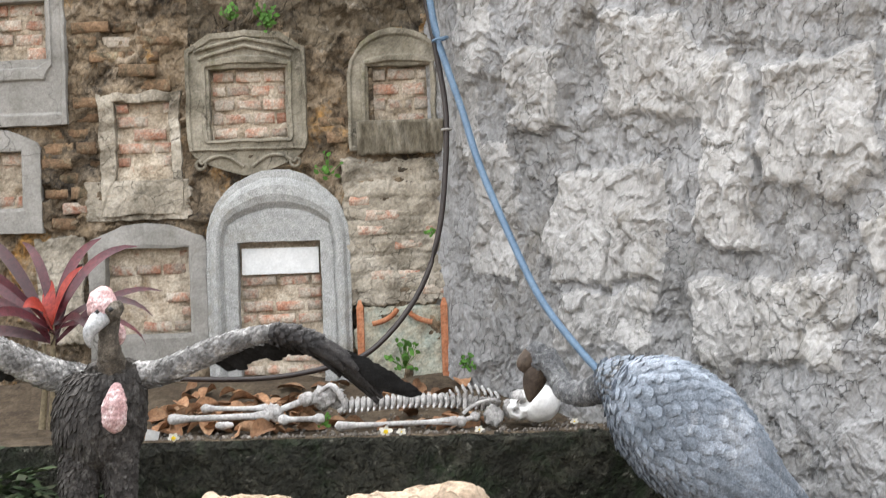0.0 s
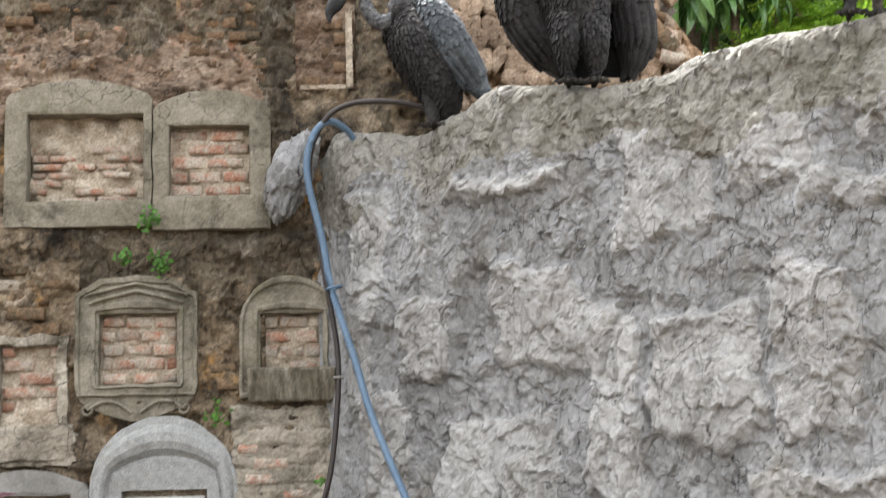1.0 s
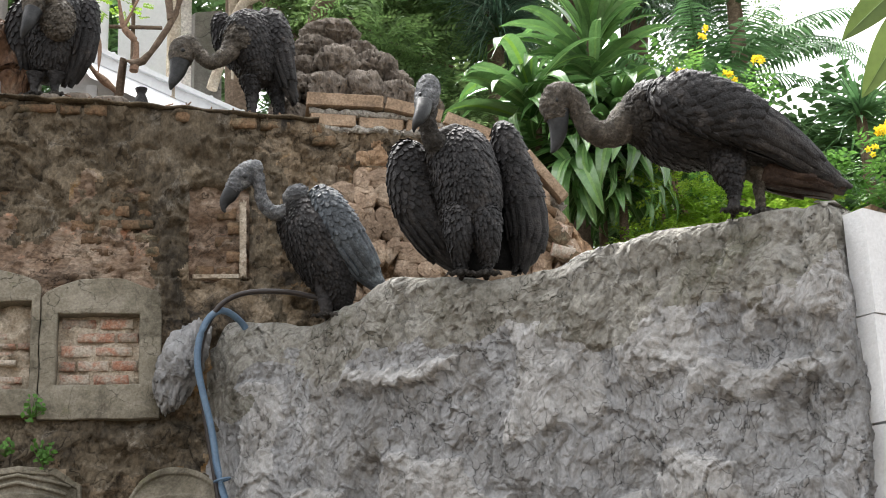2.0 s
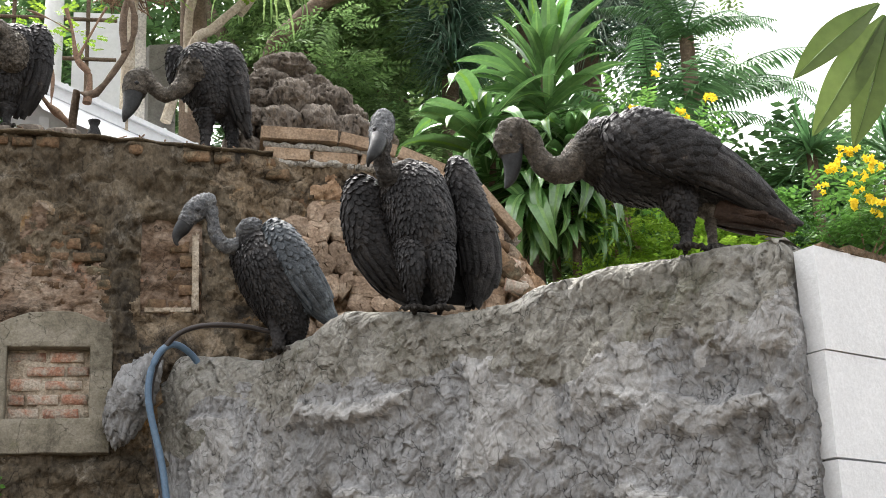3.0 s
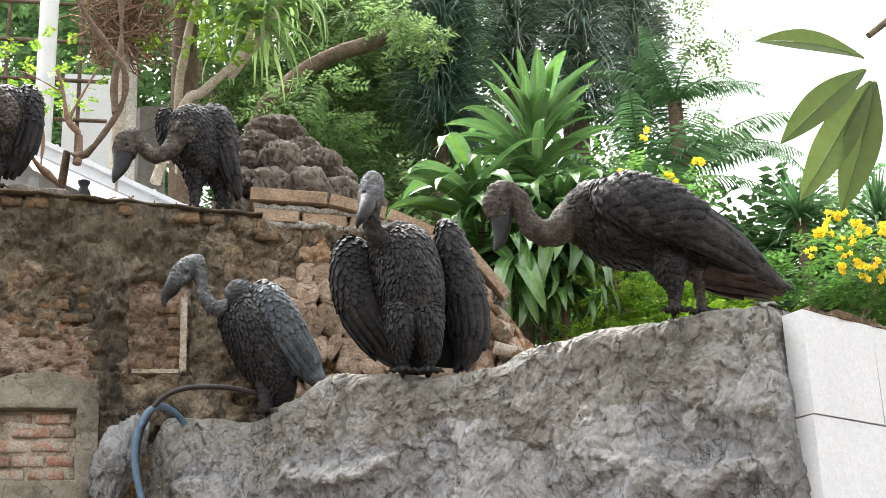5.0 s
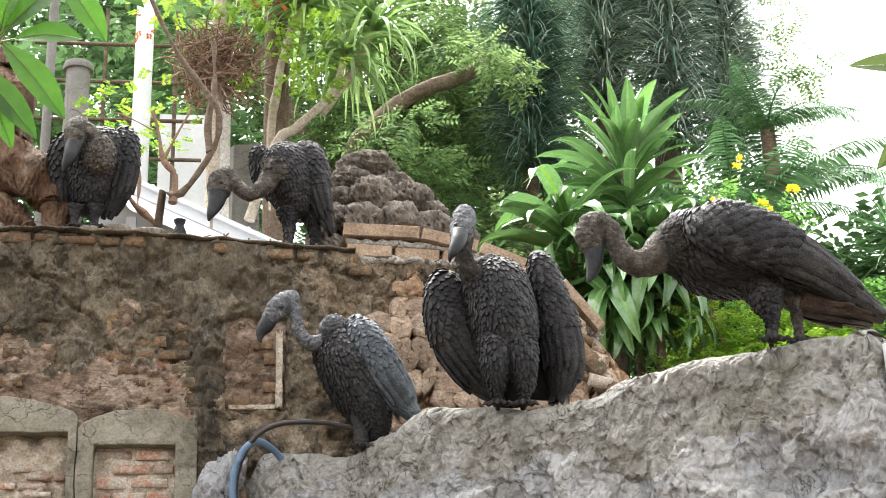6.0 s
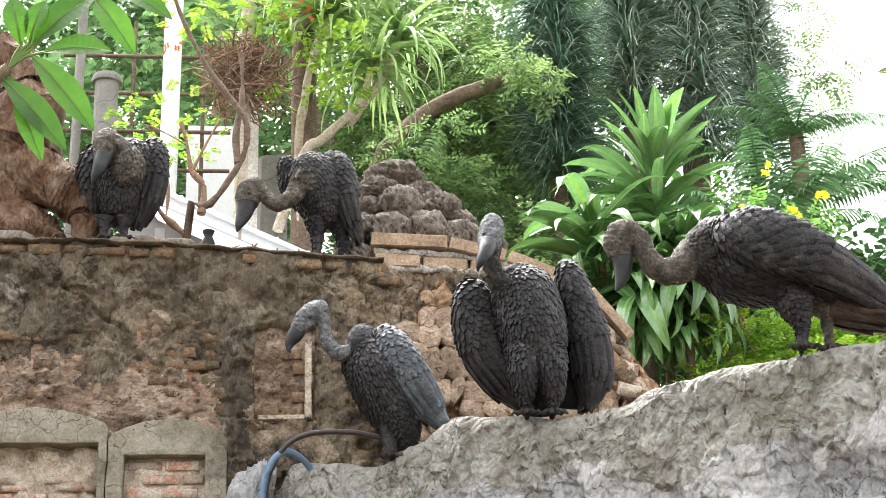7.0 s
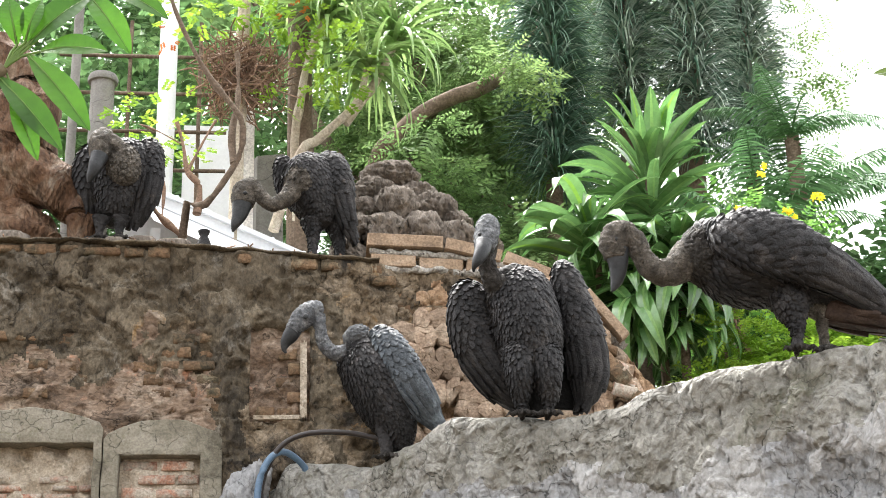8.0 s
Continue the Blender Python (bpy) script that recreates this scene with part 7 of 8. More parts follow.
def bare_branches():
    h = thing("bare_shrub", (-0.5, 7.9, 4.5), "leafless grey-brown forked shrub with knotted branches", "shrub")
    for pts, r0, r1 in (([(-0.55, 7.9, 3.1), (-0.55, 7.9, 4.84), (-0.44, 7.9, 4.97), (-0.34, 7.9, 5.1), (-0.24, 7.9, 5.3), (-0.23, 7.9, 5.5), (-0.33, 7.9, 5.66), (-0.42, 7.9, 5.78), (-0.55, 7.9, 6.02), (-0.66, 7.9, 6.3), (-0.72, 7.9, 6.6)], 0.034, 0.014),
                        ([(-0.55, 7.9, 4.8), (-0.66, 7.9, 4.9), (-0.73, 7.88, 4.98), (-0.8, 7.88, 5.04)], 0.03, 0.018),
                        ([(-0.47, 7.9, 4.93), (-0.46, 7.92, 5.1), (-0.53, 7.92, 5.2), (-0.56, 7.92, 5.36), (-0.6, 7.92, 5.5)], 0.028, 0.012),
                        ([(-0.27, 7.9, 5.24), (-0.29, 7.94, 5.45), (-0.26, 7.98, 5.7), (-0.27, 8.0, 6.0)], 0.031, 0.016),
                        ([(-0.53, 7.92, 5.2), (-0.44, 7.92, 5.4), (-0.38, 7.92, 5.52)], 0.012, 0.006),
                        ([(-0.66, 7.9, 4.9), (-0.66, 7.95, 5.1), (-0.7, 7.95, 5.3)], 0.014, 0.006),
                        ([(-0.56, 7.92, 5.36), (-0.7, 7.92, 5.44), (-0.85, 7.92, 5.5)], 0.010, 0.004)):
        q = curve_points(pts, 24)
        b = Build()
        b.tube(q, list(np.linspace(r0 * 0.72, r1 * 0.72, 24)), 10, rough=0.012)
        link("branch", b.mesh("branch", M_BARK if r0 > 0.03 else M_TWIG), h)


bare_branches()


def twig_ball():
    """Dried tangle of twigs like a nest, with lime leaves growing through it."""
    h = thing("twig_tangle", (-0.25, 8.6, 4.0), "dried brown tangle of twigs with lime-green vine leaves", "shrub")
    rnd = random.Random(21)
    b = Build()
    for k in range(330):
        d = Vector((rnd.gauss(0, 1), rnd.gauss(0, 1), rnd.gauss(0, 1))).normalized()
        c = Vector((-0.26, 8.6, 6.16)) + Vector((d.x * 0.27, d.y * 0.25, d.z * 0.26)) * rnd.random() ** 0.4
        t = Vector((rnd.uniform(-1, 1), rnd.uniform(-1, 1), rnd.uniform(-1, 1))).normalized() * rnd.uniform(0.08, 0.2)
        s = Vector((rnd.uniform(-1, 1), rnd.uniform(-1, 1), rnd.uniform(-1, 1))) * 0.05
        b.tube([c - t, c - t * 0.3 + s, c + t * 0.4 + s, c + t], 0.0045, 4)
    link("twig_mass", b.mesh("twig_mass", M_TWIG), h)
    b = Build()
    b.tube(curve_points([(-0.3, 8.6, 4.0), (-0.28, 8.6, 5.4), (-0.26, 8.6, 6.1), (-0.25, 8.62, 6.8), (-0.2, 8.6, 7.4)], 16), 0.04, 10, rough=0.01)
    link("stem", b.mesh("stem", M_PALEBARK), h)
    b = Build()
    twig_cloud(b, [(0.0, 8.5, 6.55, 0.5, 0.3, 0.2, 70), (-0.45, 8.5, 6.6, 0.4, 0.3, 0.22, 50), (0.3, 8.5, 6.2, 0.25, 0.3, 0.3, 60), (-0.75, 8.6, 5.75, 0.35, 0.3, 0.3, 50), (0.05, 8.5, 5.95, 0.35, 0.2, 0.1, 12)], 0.036, 4, rnd, narrow=0.7, hang=0.1)
    link("foliage", b.mesh("foliage", M_LIME), h)
    b = Build()
    twig_cloud(b, [(0.05, 8.45, 6.6, 0.16, 0.1, 0.08, 7), (-0.72, 8.5, 6.35, 0.08, 0.1, 0.1, 5)], 0.02, 3, rnd, narrow=0.8)
    tagged(link("blossom_cluster", b.mesh("blossom_cluster", M_ORANGE), h), kind="stuff")


twig_ball()


def strap_tree():
    """Slender dracaena with several heads of long arching leaves on pale stems."""
    h = thing("strap_leaf_tree", (0.0, 8.9, 3.3), "slender tree with pale stems and long drooping green strap leaves", "tree")
    rnd = random.Random(31)
    stems = ([(-0.05, 8.8, 5.2), (0.11, 8.8, 5.73), (0.22, 8.8, 5.83), (0.36, 8.8, 5.97), (0.48, 8.8, 6.12), (0.54, 8.8, 6.34)], [(0.2, 8.95, 3.3), (0.08, 8.95, 5.6), (0.12, 8.9, 6.2), (0.18, 8.85, 6.5), (0.27, 8.8, 6.72)], [(0.4, 8.9, 6.0), (0.6, 8.9, 6.3), (0.74, 8.9, 6.62)], [(0.12, 8.95, 3.3), (0.12, 9.0, 5.0), (0.1, 9.0, 6.9), (0.02, 8.95, 7.2)])
    for k, pts in enumerate(stems):
        b = Build()
        b.tube(curve_points(pts, 20), list(np.linspace(0.032, 0.024, 20)) if k < 3 else list(np.linspace(0.11, 0.06, 20)), 10, rough=0.008)
        link("stem", b.mesh("stem", M_PALEBARK if k < 3 else M_BARK), h)
    for x, y, z, n, ln_ in ((0.55, 8.8, 6.36, 62, 0.58), (0.28, 8.8, 6.74, 66, 0.56), (0.75, 8.9, 6.64, 56, 0.58), (0.05, 8.9, 7.2, 60, 0.6), (0.4, 8.85, 7.05, 50, 0.55)):
        b = Build()
        for k in range(n):
            blades(b, (x + rnd.uniform(-0.03, 0.03), y + rnd.uniform(-0.03, 0.03), z + rnd.uniform(-0.06, 0.03)), rnd.uniform(0, 6.28), rnd.uniform(-0.1, 1.35), ln_ * rnd.uniform(0.7, 1.15), 0.019, rnd.uniform(1.5, 2.6), n=9)
        link("leaf_head", b.mesh("leaf_head", M_STRAP), h)


strap_tree()


# broad-leaved dracaena
def broad_dracaena():
    h = thing("dracaena", (2.12, 8.25, 3.35), "lush dracaena with broad glossy green and yellow-striped leaves", "plant")
    rnd = random.Random(41)
    for x, y, z in ((2.2, 8.25, 5.4), (1.82, 8.12, 5.0), (2.25, 7.98, 4.85)):
        b = Build()
        b.tube([(x, y, 3.3), (x + 0.01, y, 4.4), (x, y, z)], [0.03, 0.026, 0.022], 10)
        link("stem", b.mesh("stem", M_BARK), h)
    bends = (0.5, 0.8, 1.1, 1.4, 1.3, 1.5, 1.7, 2.0, 2.3)
    shapes = []
    for k in range(9):
        b = Build()
        leaf_strip(b, (0, 0, 0), 0.0, 0.0, 1.0, 0.076 + 0.008 * (k % 3), bends[k], slot=0, n=9, fold=0.25, mid=1, twist=rnd.uniform(-0.6, 0.6))
        shapes.append((b.mesh("leaf", [M_DRAC, M_DRACMID]), b.mesh("leaf", [M_DRAC, M_YOUNG])))

    def put(x, y, z, az, pitch, ln_, young):
        k = rnd.randrange(0, 3) if pitch > 0.9 else rnd.randrange(3, 9) if pitch > 0.3 else rnd.randrange(5, 9)
        ob = new("leaf", shapes[k][1 if young else 0])
        ob.parent = h
        ob.matrix_parent_inverse = Matrix.Translation(h.location).inverted()
        ob.matrix_basis = Matrix.LocRotScale((x, y, z), Euler((rnd.uniform(-0.4, 0.4), -pitch, az)), (ln_, ln_ * 0.95, ln_))
    # leaf heads: place, leaves, height of leafy stem, length, steepest pitch
    for hx, hy, hz, n, tall, ln_, steep in ((2.2, 8.25, 5.42, 120, 0.8, 0.53, 1.4), (1.8, 8.12, 5.0, 80, 0.6, 0.52, 0.8), (2.25, 7.98, 4.88, 120, 0.6, 0.55, 0.4), (2.0, 7.95, 4.6, 50, 0.3, 0.5, 0.1)):
        for k in range(n):
            u = (k + 0.5) / n
            pitch = steep - (steep + 0.45) * u ** 0.75 + rnd.uniform(-0.4, 0.35)
            long_ = ln_ * (0.75 + 0.4 * math.sin(math.pi * min(1.0, 0.15 + u))) * rnd.uniform(0.7, 1.2)
            put(hx + rnd.uniform(-0.03, 0.03), hy + rnd.uniform(-0.03, 0.03), hz - tall * u ** 1.15, k * 2.4 + rnd.uniform(-0.3, 0.3), pitch, long_, u < 0.12 or rnd.random() < 0.06)


broad_dracaena()


def drooping_column(x, y, ztop, zbot, radius, count, grey, seed, label):
    h = thing("drooping_tree", (x, y, 3.3), label, "tree", "drooping trees")
    rnd = random.Random(seed)
    b = Build()
    b.tube([(x, y + 0.3, 3.3), (x, y + 0.3, (3.3 + ztop) / 2), (x, y, ztop)], [0.09, 0.08, 0.05], 10, rough=0.01)
    link("trunk", b.mesh("trunk", M_BARK), h)
    b = Build()
    for k in range(int(count * 1.6)):
        u = rnd.random()
        z = zbot + 0.35 + (ztop - zbot) * u
        az = rnd.uniform(0, 6.28)
        lump = 0.6 + 0.5 * noise.noise((az * 1.3, z * 2.2, seed))
        r = radius * 0.6 * rnd.random() * lump * (0.35 + 0.65 * math.sin(math.pi * min(1, u * 0.8 + 0.15)))
        if noise.noise((az * 2.0, z * 3.5, seed + 5)) < -0.25:
            continue
        blades(b, (x + r * math.cos(az), y + r * math.sin(az), z), az + rnd.uniform(-0.5, 0.5), rnd.uniform(-0.5, 0.7), rnd.uniform(0.3, 0.55), 0.009, rnd.uniform(0.5, 1.3), slot=1 if rnd.random() < grey else 0, n=3)
    link("crown", b.mesh("crown", [M_DARKLEAF, M_GREYLEAF]), h)


drooping_column(2.2, 11.0, 8.0, 6.25, 0.33, 1500, 0.12, 1, "dark tree column of hanging blade leaves")
drooping_column(2.95, 11.4, 9.3, 7.0, 0.32, 1500, 0.65, 2, "grey-green tree column of hanging blade leaves")
drooping_column(3.45, 11.1, 9.0, 6.6, 0.36, 1700, 0.6, 3, "dense tree column of hanging grey-green leaves")
drooping_column(4.05, 11.5, 8.5, 6.7, 0.32, 1300, 0.7, 4, "slender tree column of drooping grey leaves")
drooping_column(3.6, 11.9, 9.9, 8.6, 0.6, 1100, 0.6, 5, "high tree column of pale hanging leaves")


def feathery_tree():
    h = thing("feathery_tree", (0.7, 12.2, 3.2), "spreading tree with brown limbs and fine light-green leaves", "tree")
    rnd = random.Random(51)
    for pts, r0, r1 in (([(0.55, 10.9, 3.2), (0.6, 10.7, 5.8), (0.7, 10.6, 6.45), (0.81, 10.5, 6.64), (1.12, 10.5, 6.93), (1.573, 10.5, 7.15), (1.95, 11.3, 7.75), (2.3, 12.4, 8.5), (3.2, 12.9, 9.3)], 0.075, 0.045),
                        ([(1.3, 11.9, 7.55), (1.2, 12.2, 8.2), (1.0, 12.4, 9.0), (1.1, 12.5, 10)], 0.07, 0.03), ([(2.1, 11.9, 8.1), (2.4, 12.3, 8.9), (2.3, 12.4, 9.8)], 0.06, 0.03), ([(0.7, 12, 6.8), (0.2, 12.2, 7.8), (-0.3, 12.4, 9)], 0.07, 0.03),
                        ([(2.3, 11.9, 8.2), (2.5, 11.6, 7.9), (2.56, 11.6, 7.5), (2.6, 11.6, 7.2)], 0.02, 0.012), ([(1.0, 11.6, 7.05), (1.5, 11.6, 6.75), (2.0, 11.6, 6.55), (2.4, 11.6, 6.3)], 0.014, 0.01)):
        b = Build()
        b.tube(curve_points(pts, 26), list(np.linspace(r0, r1, 26)), 12, rough=0.02)
        link("limb", b.mesh("limb", M_BARK), h)
    b = Build()
    clumps = []
    for k in range(70):
        clumps.append((rnd.uniform(-0.6, 5.0), rnd.uniform(12.0, 13.4), rnd.uniform(7.4, 10.6), rnd.uniform(0.35, 0.7), 0.5, rnd.uniform(0.25, 0.45), 52))
    for k in range(36):
        clumps.append((rnd.uniform(0.7, 1.95), rnd.uniform(11.4, 12.6), rnd.uniform(5.6, 8.0), rnd.uniform(0.25, 0.45), 0.4, rnd.uniform(0.2, 0.35), 60))
    clumps.append((1.74, 10.25, 7.2, 0.16, 0.12, 0.14, 30))
    for k in range(4):
        u = rnd.random()
        clumps.append((0.85 + 1.1 * u, rnd.uniform(10.0, 10.35), 6.6 + 0.5 * u + rnd.choice((-0.22, 0.2)) + rnd.uniform(-0.12, 0.12), 0.2, 0.15, 0.14, 26))
    for k in range(14):
        clumps.append((rnd.uniform(1.6, 4.6), rnd.uniform(10.2, 11.0), rnd.uniform(4.9, 6.5), 0.4, 0.3, 0.3, 46))
    clumps = [c for c in clumps if not (c[0] > 4.1 and c[2] < 8.9) and not (1.45 < c[0] < 1.75 and 6.45 < c[2] < 6.9)]
    for k in range(26):
        clumps.append((rnd.uniform(0.9, 1.9), rnd.uniform(10.9, 11.4), rnd.uniform(5.3, 6.6), rnd.uniform(0.25, 0.4), 0.3, rnd.uniform(0.2, 0.3), 55))
    # loose sprays against the sky at the edge of the crown
    for k in range(30):
        clumps.append((rnd.uniform(4.0, 5.1), rnd.uniform(11.6, 12.4), rnd.uniform(7.2, 9.6), 0.3, 0.3, 0.25, 12))
    for k in range(40):
        clumps.append((rnd.uniform(0.6, 2.3), rnd.uniform(11.6, 12.8), rnd.uniform(7.2, 8.8), rnd.uniform(0.25, 0.45), 0.4, rnd.uniform(0.2, 0.35), 60))
    twig_cloud(b, clumps, 0.062, 6, rnd, narrow=0.38, hang=0.25)
    link("crown", b.mesh("crown", M_FEATHER), h)


feathery_tree()


def far_wood():
    rnd = random.Random(61)
    b = Build()
    clumps = []
    for k in range(210):
        x = rnd.uniform(-6.0, 4.3)
        clumps.append((x, rnd.uniform(14.0, 17.5), rnd.uniform(4.0, 12.5), 0.9, 0.7, 0.6, 44))
    for k in range(90):
        clumps.append((rnd.uniform(3.0, 10.0), rnd.uniform(12.0, 16.0), rnd.uniform(3.8, 6.6), 0.9, 0.7, 0.5, 46))
    for k in range(70):
        clumps.append((rnd.uniform(0.5, 5.0), rnd.uniform(12.4, 14.0), rnd.uniform(3.8, 6.9), 0.7, 0.6, 0.45, 40))
    for k in range(70):
        clumps.append((rnd.uniform(3.2, 7.5), rnd.uniform(10.0, 12.0), rnd.uniform(3.7, 5.7), 0.6, 0.5, 0.4, 40))
    for k in range(9):
        clumps.append((rnd.uniform(-2.6, 0.4), rnd.uniform(10.4, 11.6), rnd.uniform(5.0, 8.6), 0.5, 0.5, 0.45, 40))
    twig_cloud(b, [(*c[:6], int(c[6] * 1.7)) for c in clumps], 0.115, 5, rnd, narrow=0.5, hang=0.2)
    tagged(new("far_trees", b.mesh("far_trees", M_FARLEAF)), "dense green woodland foliage behind the planting", "trees", kind="stuff")


far_wood()


def palm(x, y, z0, z1, fronds, length, seed, label, slotmat):
    h = thing("palm", (x, y, z0), label, "palm", "palms")
    rnd = random.Random(seed)
    b = Build()
    b.tube([(x, y, z0), (x + 0.02, y, (z0 + z1) / 2), (x, y, z1)], [0.09, 0.075, 0.06], 12, rough=0.008)
    link("trunk", b.mesh("trunk", M_BARK), h)
    for k in range(fronds):
        az = 6.28 * k / fronds + rnd.uniform(-0.2, 0.2)
        pitch, droop = rnd.uniform(0.3, 1.2), rnd.uniform(0.9, 1.5)
        b = Build()
        p = Vector((x, y, z1))
        n = 38
        ln_ = length * rnd.uniform(0.8, 1.1)
        spine = []
        for i in range(n):
            u = i / (n - 1)
            a = pitch - droop * u
            d = Vector((math.cos(az) * math.cos(a), math.sin(az) * math.cos(a), math.sin(a)))
            spine.append(p.copy())
            if i > 2:
                w = 0.42 * ln_ * 0.5 * math.sin(math.pi * min(1, 0.12 + 0.85 * u)) ** 0.7
                s = Vector((-math.sin(az), math.cos(az), 0))
                for sd in (-1, 1):
                    t = (s * sd * 0.85 + d * 0.55 + Vector((0, 0, -0.45 + rnd.uniform(-0.25, 0.15)))).normalized()
                    e = d * 0.012 * ln_ / 1.2
                    q = p + t * w * 0.55 + Vector((0, 0, 0.01))
                    b.poly([p - e * 0.6, q - e, p + t * w + Vector((0, 0, -0.12 * w)), q + e, p + e * 0.6])
            p = p + d * (ln_ / n)
        b.tube(spine, list(np.linspace(0.012, 0.003, n)), 5)
        link("frond", b.mesh("frond", slotmat), h)


M_PALM = mat("palm_green", [(0.063, 0.144, 0.0558), (0.113, 0.228, 0.093), (0.202, 0.336, 0.167)], 1.5, 0.45, 0.0, 40, rand=0.4, island=True, spec=0.4, backlit=0.3, fine=0.1)
palm(3.55, 10.2, 3.3, 5.75, 13, 1.15, 71, "feather palm with arching green fronds", M_PALM)
palm(4.02, 10.6, 3.3, 6.8, 12, 0.8, 75, "slender feather palm rising over the shrubs", M_PALM)
palm(4.2, 10.9, 3.3, 6.35, 12, 1.2, 72, "taller feather palm with grey-green fronds", M_PALM)
palm(3.0, 9.6, 3.3, 5.1, 11, 0.9, 73, "young feather palm with light green fronds", M_PALM)
palm(4.6, 9.8, 3.3, 4.8, 12, 1.0, 74, "low feather palm behind the flower shrubs", M_PALM)


def yucca(x, y, z0, z1, seed, label, lean=0.03):
    h = thing("yucca", (x, y, z0), label, "yucca", "yuccas")
    rnd = random.Random(seed)
    b = Build()
    b.tube([(x + lean, y, z0), (x + lean * 0.6, y, (z0 + z1) / 2), (x, y, z1)], [0.05, 0.04, 0.035], 10, rough=0.01)
    stem = link("trunk", b.mesh("trunk", M_BARK), h)
    b = Build()
    for k in range(110):
        blades(b, (x, y, z1 + rnd.uniform(-0.05, 0.08)), rnd.uniform(0, 6.28), rnd.uniform(-0.5, 1.45), rnd.uniform(0.34, 0.5), 0.013, rnd.uniform(0.1, 0.7), n=4)
    link("leaf_head", b.mesh("leaf_head", M_PALM), stem)


yucca(4.22, 9.0, 3.3, 5.2, 81, "yucca with a brown trunk and spiky leaf head")
yucca(4.85, 9.1, 3.3, 5.22, 82, "leaning yucca with a spiky leaf head", -0.35)


def flower_shrub(spots, seed):
    for x, y, z, rx, rz, nl, nf in spots:
        h = thing("flower_shrub", (x, y, 3.2), "leafy green shrub with clusters of yellow trumpet flowers", "shrub", "flower shrubs")
        rnd = random.Random(seed + int(x * 100))
        for k in range(5):
            b = Build()
            b.tube([(x, y, 3.2), (x + rnd.uniform(-rx, rx) * 0.5, y, (3.2 + z) / 2), (x + rnd.uniform(-rx, rx), y + rnd.uniform(-0.2, 0.2), z)], [0.014, 0.01, 0.005], 6)
            link("stem", b.mesh("stem", M_TWIG), h)
        b = Build()
        twig_cloud(b, [(x, y, z, rx, 0.3, rz, nl), (x, y + 0.05, z - rz, rx * 0.9, 0.3, rz, nl // 2)], 0.06, 4, rnd, narrow=0.4, hang=0.0)
        link("foliage", b.mesh("foliage", M_LIMEDARK), h)
        for k in range(nf):
            a, r = rnd.uniform(0, 6.28), rnd.random() ** 0.5
            c = Vector((x + rx * r * math.cos(a), y - 0.25 - 0.1 * rnd.random(), z + rz * r * math.sin(a) + 0.05))
            b = Build()
            for m in range(rnd.randrange(4, 9)):
                o = c + Vector((rnd.uniform(-0.035, 0.035), rnd.uniform(-0.03, 0.03), rnd.uniform(-0.03, 0.03)))
                t = Vector((rnd.uniform(-0.6, 0.6), -1, rnd.uniform(-0.4, 0.5))).normalized()
                s1 = t.cross(Vector((0, 0, 1))).normalized()
                s2 = s1.cross(t)
                rows = []
                for u, rr in ((0, 0.004), (0.6, 0.007), (0.9, 0.014), (1.0, 0.024)):
                    rows.append([o + t * u * 0.035 + (s1 * math.cos(w) + s2 * math.sin(w)) * 0.75 * rr * (1 + 0.25 * math.cos(w * 5) * (u == 1.0)) for w in [6.283 * q / 10 for q in range(10)]])
                b.grid(rows, True)
            link("flower", b.mesh("flower", M_YELLOW), h)


M_LIMEDARK = mat("fresh_green_leaf", [(0.063, 0.15, 0.031), (0.116, 0.25, 0.0543), (0.21, 0.36, 0.093)], 3.0, 0.5, 0.0, 40, rand=0.4, island=True, backlit=0.4, fine=0.1)
flower_shrub([(4.02, 8.1, 4.5, 0.34, 0.22, 150, 22), (4.5, 8.1, 4.5, 0.35, 0.25, 130, 8), (3.5, 8.3, 4.45, 0.3, 0.25, 130, 1), (2.7, 8.35, 5.12, 0.2, 0.18, 60, 2), (3.12, 8.35, 4.96, 0.22, 0.2, 70, 3), (2.85, 8.7, 4.35, 0.35, 0.25, 170, 1), (3.3, 8.6, 4.3, 0.4, 0.25, 170, 0)], 90)


def low_hedge():
    rnd = random.Random(95)
    b = Build()
    twig_cloud(b, [(rnd.uniform(2.35, 3.6), rnd.uniform(7.75, 8.5), rnd.uniform(3.85, 4.3), 0.3, 0.25, 0.16, 110) for k in range(34)], 0.03, 5, rnd, narrow=0.5, hang=0.0)
    tagged(new("low_hedge", b.mesh("low_hedge", M_LIME)), "low light-green foliage behind the rock wall", "hedge", kind="stuff")


low_hedge()


def corner_foliage():
    rnd = random.Random(97)
    b = Build()
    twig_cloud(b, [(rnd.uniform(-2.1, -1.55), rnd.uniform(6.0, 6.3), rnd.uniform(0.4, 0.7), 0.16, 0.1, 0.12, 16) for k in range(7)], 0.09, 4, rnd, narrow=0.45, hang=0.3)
    tagged(new("corner_foliage", b.mesh("corner_foliage", M_SHADELEAF)), "leaves growing before the ledge, coloured dark for shade", "foliage", kind="stuff")


# near-black greens: the shade of this corner is put into the leaf colour
M_SHADELEAF = mat("shade_toned_leaf", [(0.012, 0.022, 0.01), (0.025, 0.045, 0.018), (0.05, 0.04, 0.025)], 6.0, 0.6, 0.0, 40, rand=0.6, island=True, backlit=0.1)
corner_foliage()


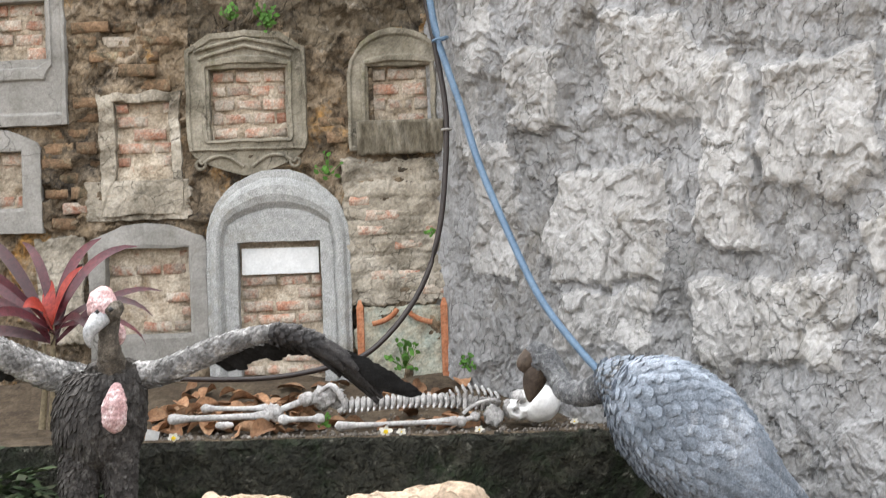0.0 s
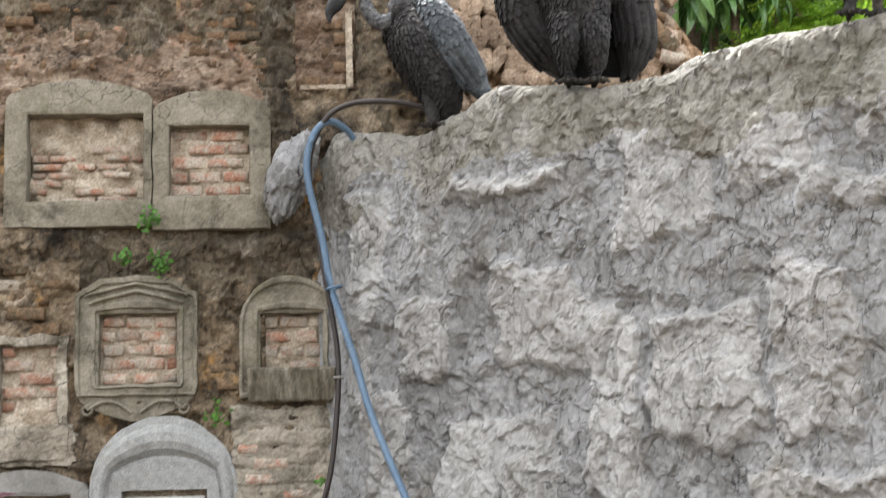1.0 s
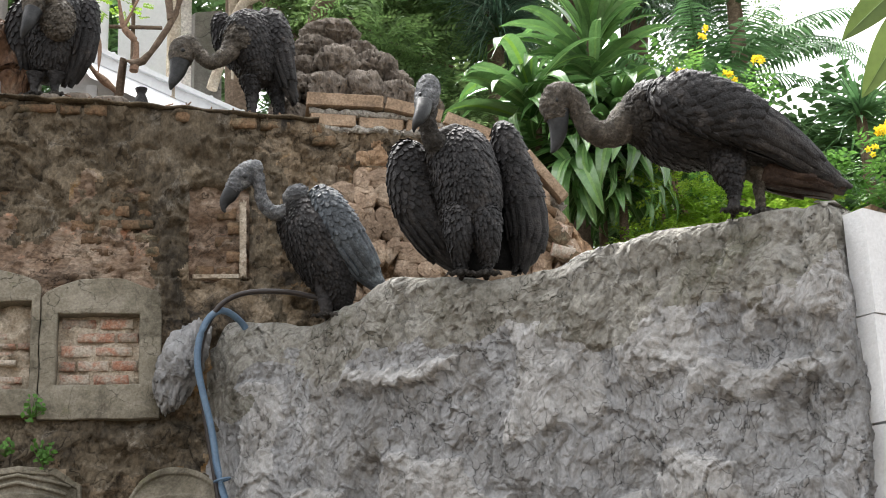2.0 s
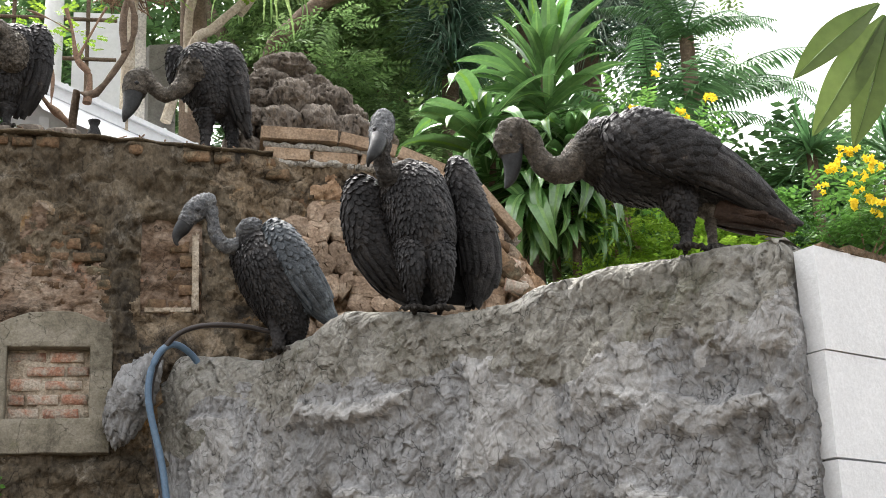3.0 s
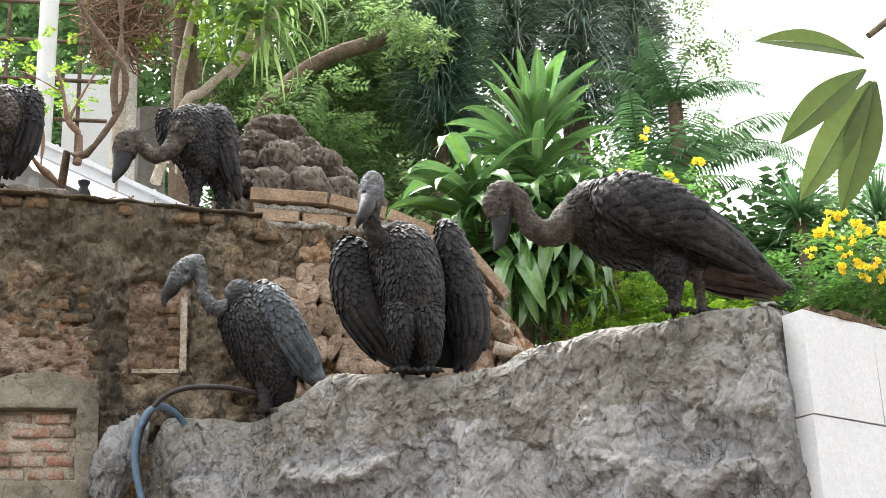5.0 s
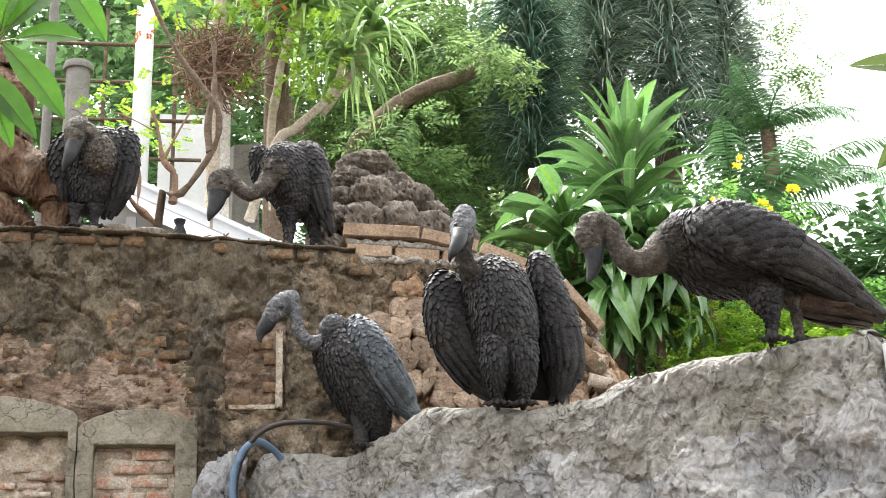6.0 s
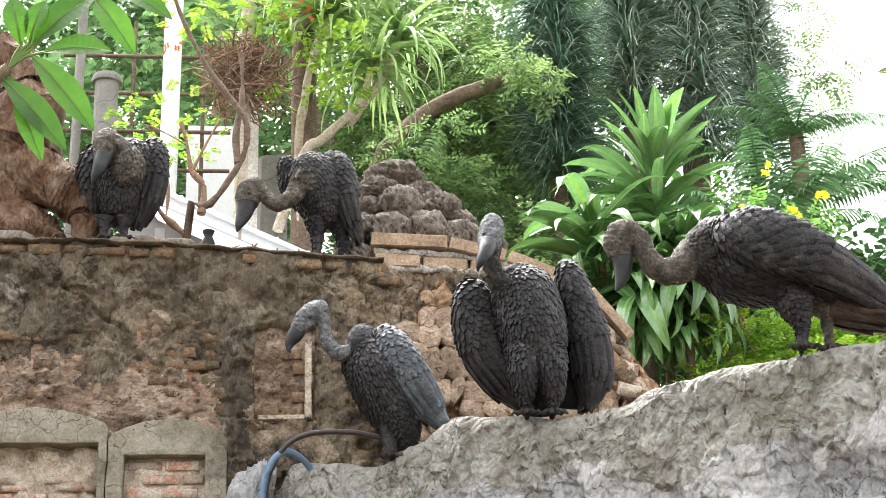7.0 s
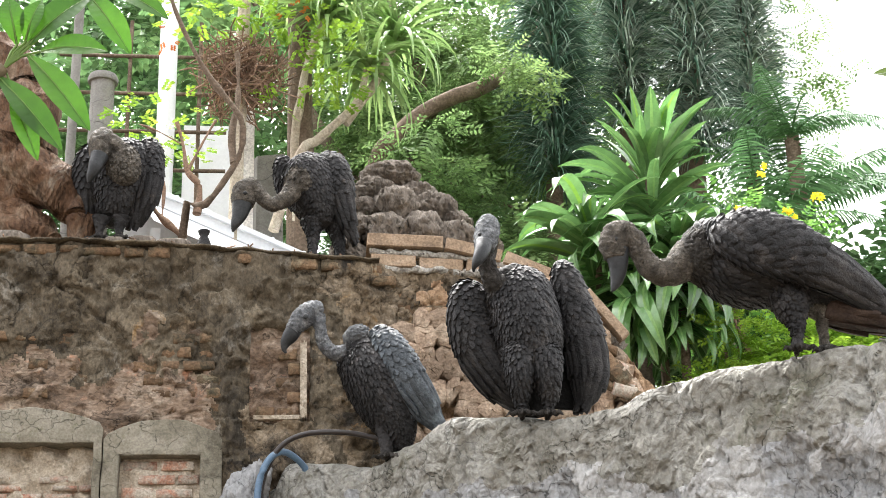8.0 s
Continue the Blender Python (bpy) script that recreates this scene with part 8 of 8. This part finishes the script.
# frangipani leaves close to the camera
def big_leaf(parent, base, tip, width, material, sag=0.03, face=(0, -1, 0.35)):
    base, tip = Vector(base), Vector(tip)
    t = tip - base
    s = t.cross(Vector(face)).normalized()
    up = s.cross(t).normalized()
    b = Build()
    rows = []
    n = 40
    for k in range(n + 1):
        u = k / n
        w = width * (math.sin(math.pi * min(1.0, 0.03 + u * 0.97) ** 1.15) ** 0.85) + 0.001
        c = base + t * u + up * sag * math.sin(u * math.pi)
        ripple = 0.001 * math.sin(u * 75)
        rows.append([c - s * w + up * 0.25 * w, c - s * 0.5 * w + up * (0.14 * w + ripple), c - s * 0.03 * w, c + s * 0.03 * w, c + s * 0.5 * w + up * (0.14 * w + ripple), c + s * w + up * 0.25 * w])
    b.grid([r[:3] for r in rows])
    b.grid([r[3:] for r in rows])
    blade = link("leaf", b.mesh("leaf", material), parent)
    b = Build()
    b.tube([(r[2] + r[3]) / 2 - up * 0.001 for r in rows], list(np.linspace(0.0028, 0.0008, n + 1)), 5)
    link("midrib", b.mesh("midrib", M_VEIN), blade)
    return blade


def frangipani():
    h = thing("frangipani_branch", (-0.62, 3.0, 0.0), "frangipani shoot with large bright green leaves", "plant")
    b = Build()
    b.tube(curve_points([(-1.3, 2.9, 0.0), (-1.2, 2.95, 1.6), (-0.85, 3.0, 2.9), (-0.60, 3.0, 3.2)], 20), list(np.linspace(0.035, 0.014, 20)), 10)
    link("branch", b.mesh("branch", M_STEM), h)
    for (x0, z0), (x1, z1), w in (((-0.553, 3.258), (-0.421, 3.382), 0.036), ((-0.440, 3.396), (-0.332, 3.236), 0.031), ((-0.528, 3.242), (-0.381, 3.242), 0.032), ((-0.552, 3.233), (-0.409, 3.049), 0.033),
                                  ((-0.613, 3.180), (-0.465, 3.002), 0.031), ((-0.580, 3.133), (-0.513, 2.977), 0.023), ((-0.392, 3.405), (-0.255, 3.326), 0.026), ((-0.577, 3.257), (-0.604, 3.369), 0.026),
                                  ((-0.560, 3.264), (-0.530, 3.364), 0.023)):
        blade = big_leaf(h, (x0, 3.0, z0), (x1, 2.99, z1), w, M_FRANGI, 0.014)
        b = Build()
        b.tube([(-0.60, 3.0, 3.2), ((x0 - 0.60) / 2, 3.0, (z0 + 3.2) / 2 + 0.01), (x0, 3.0, z0)], 0.003, 6)
        link("leaf_stalk", b.mesh("leaf_stalk", M_VEIN), blade)
    h = thing("hanging_leaf_branch", (1.75, 3.0, 0.0), "hanging shoot with broad olive-green leaves", "plant")
    b = Build()
    b.tube(curve_points([(2.4, 3.0, 0.0), (2.4, 3.0, 2.4), (2.2, 3.0, 3.35), (1.9, 3.0, 3.45), (1.64, 3.0, 3.27)], 20), list(np.linspace(0.03, 0.008, 20)), 10)
    link("branch", b.mesh("branch", M_STEM), h)
    for base, tip, w in (((1.62, 3.0, 3.21), (1.351, 3.0, 3.238), 0.03), ((1.62, 3.0, 3.18), (1.384, 3.0, 2.978), 0.032), ((1.63, 3.0, 3.15), (1.415, 3.0, 2.84), 0.036), ((1.64, 3.0, 3.15), (1.51, 3.0, 2.815), 0.036)):
        big_leaf(h, base, tip, w * 1.2, M_OLIVE, 0.02)


frangipani()
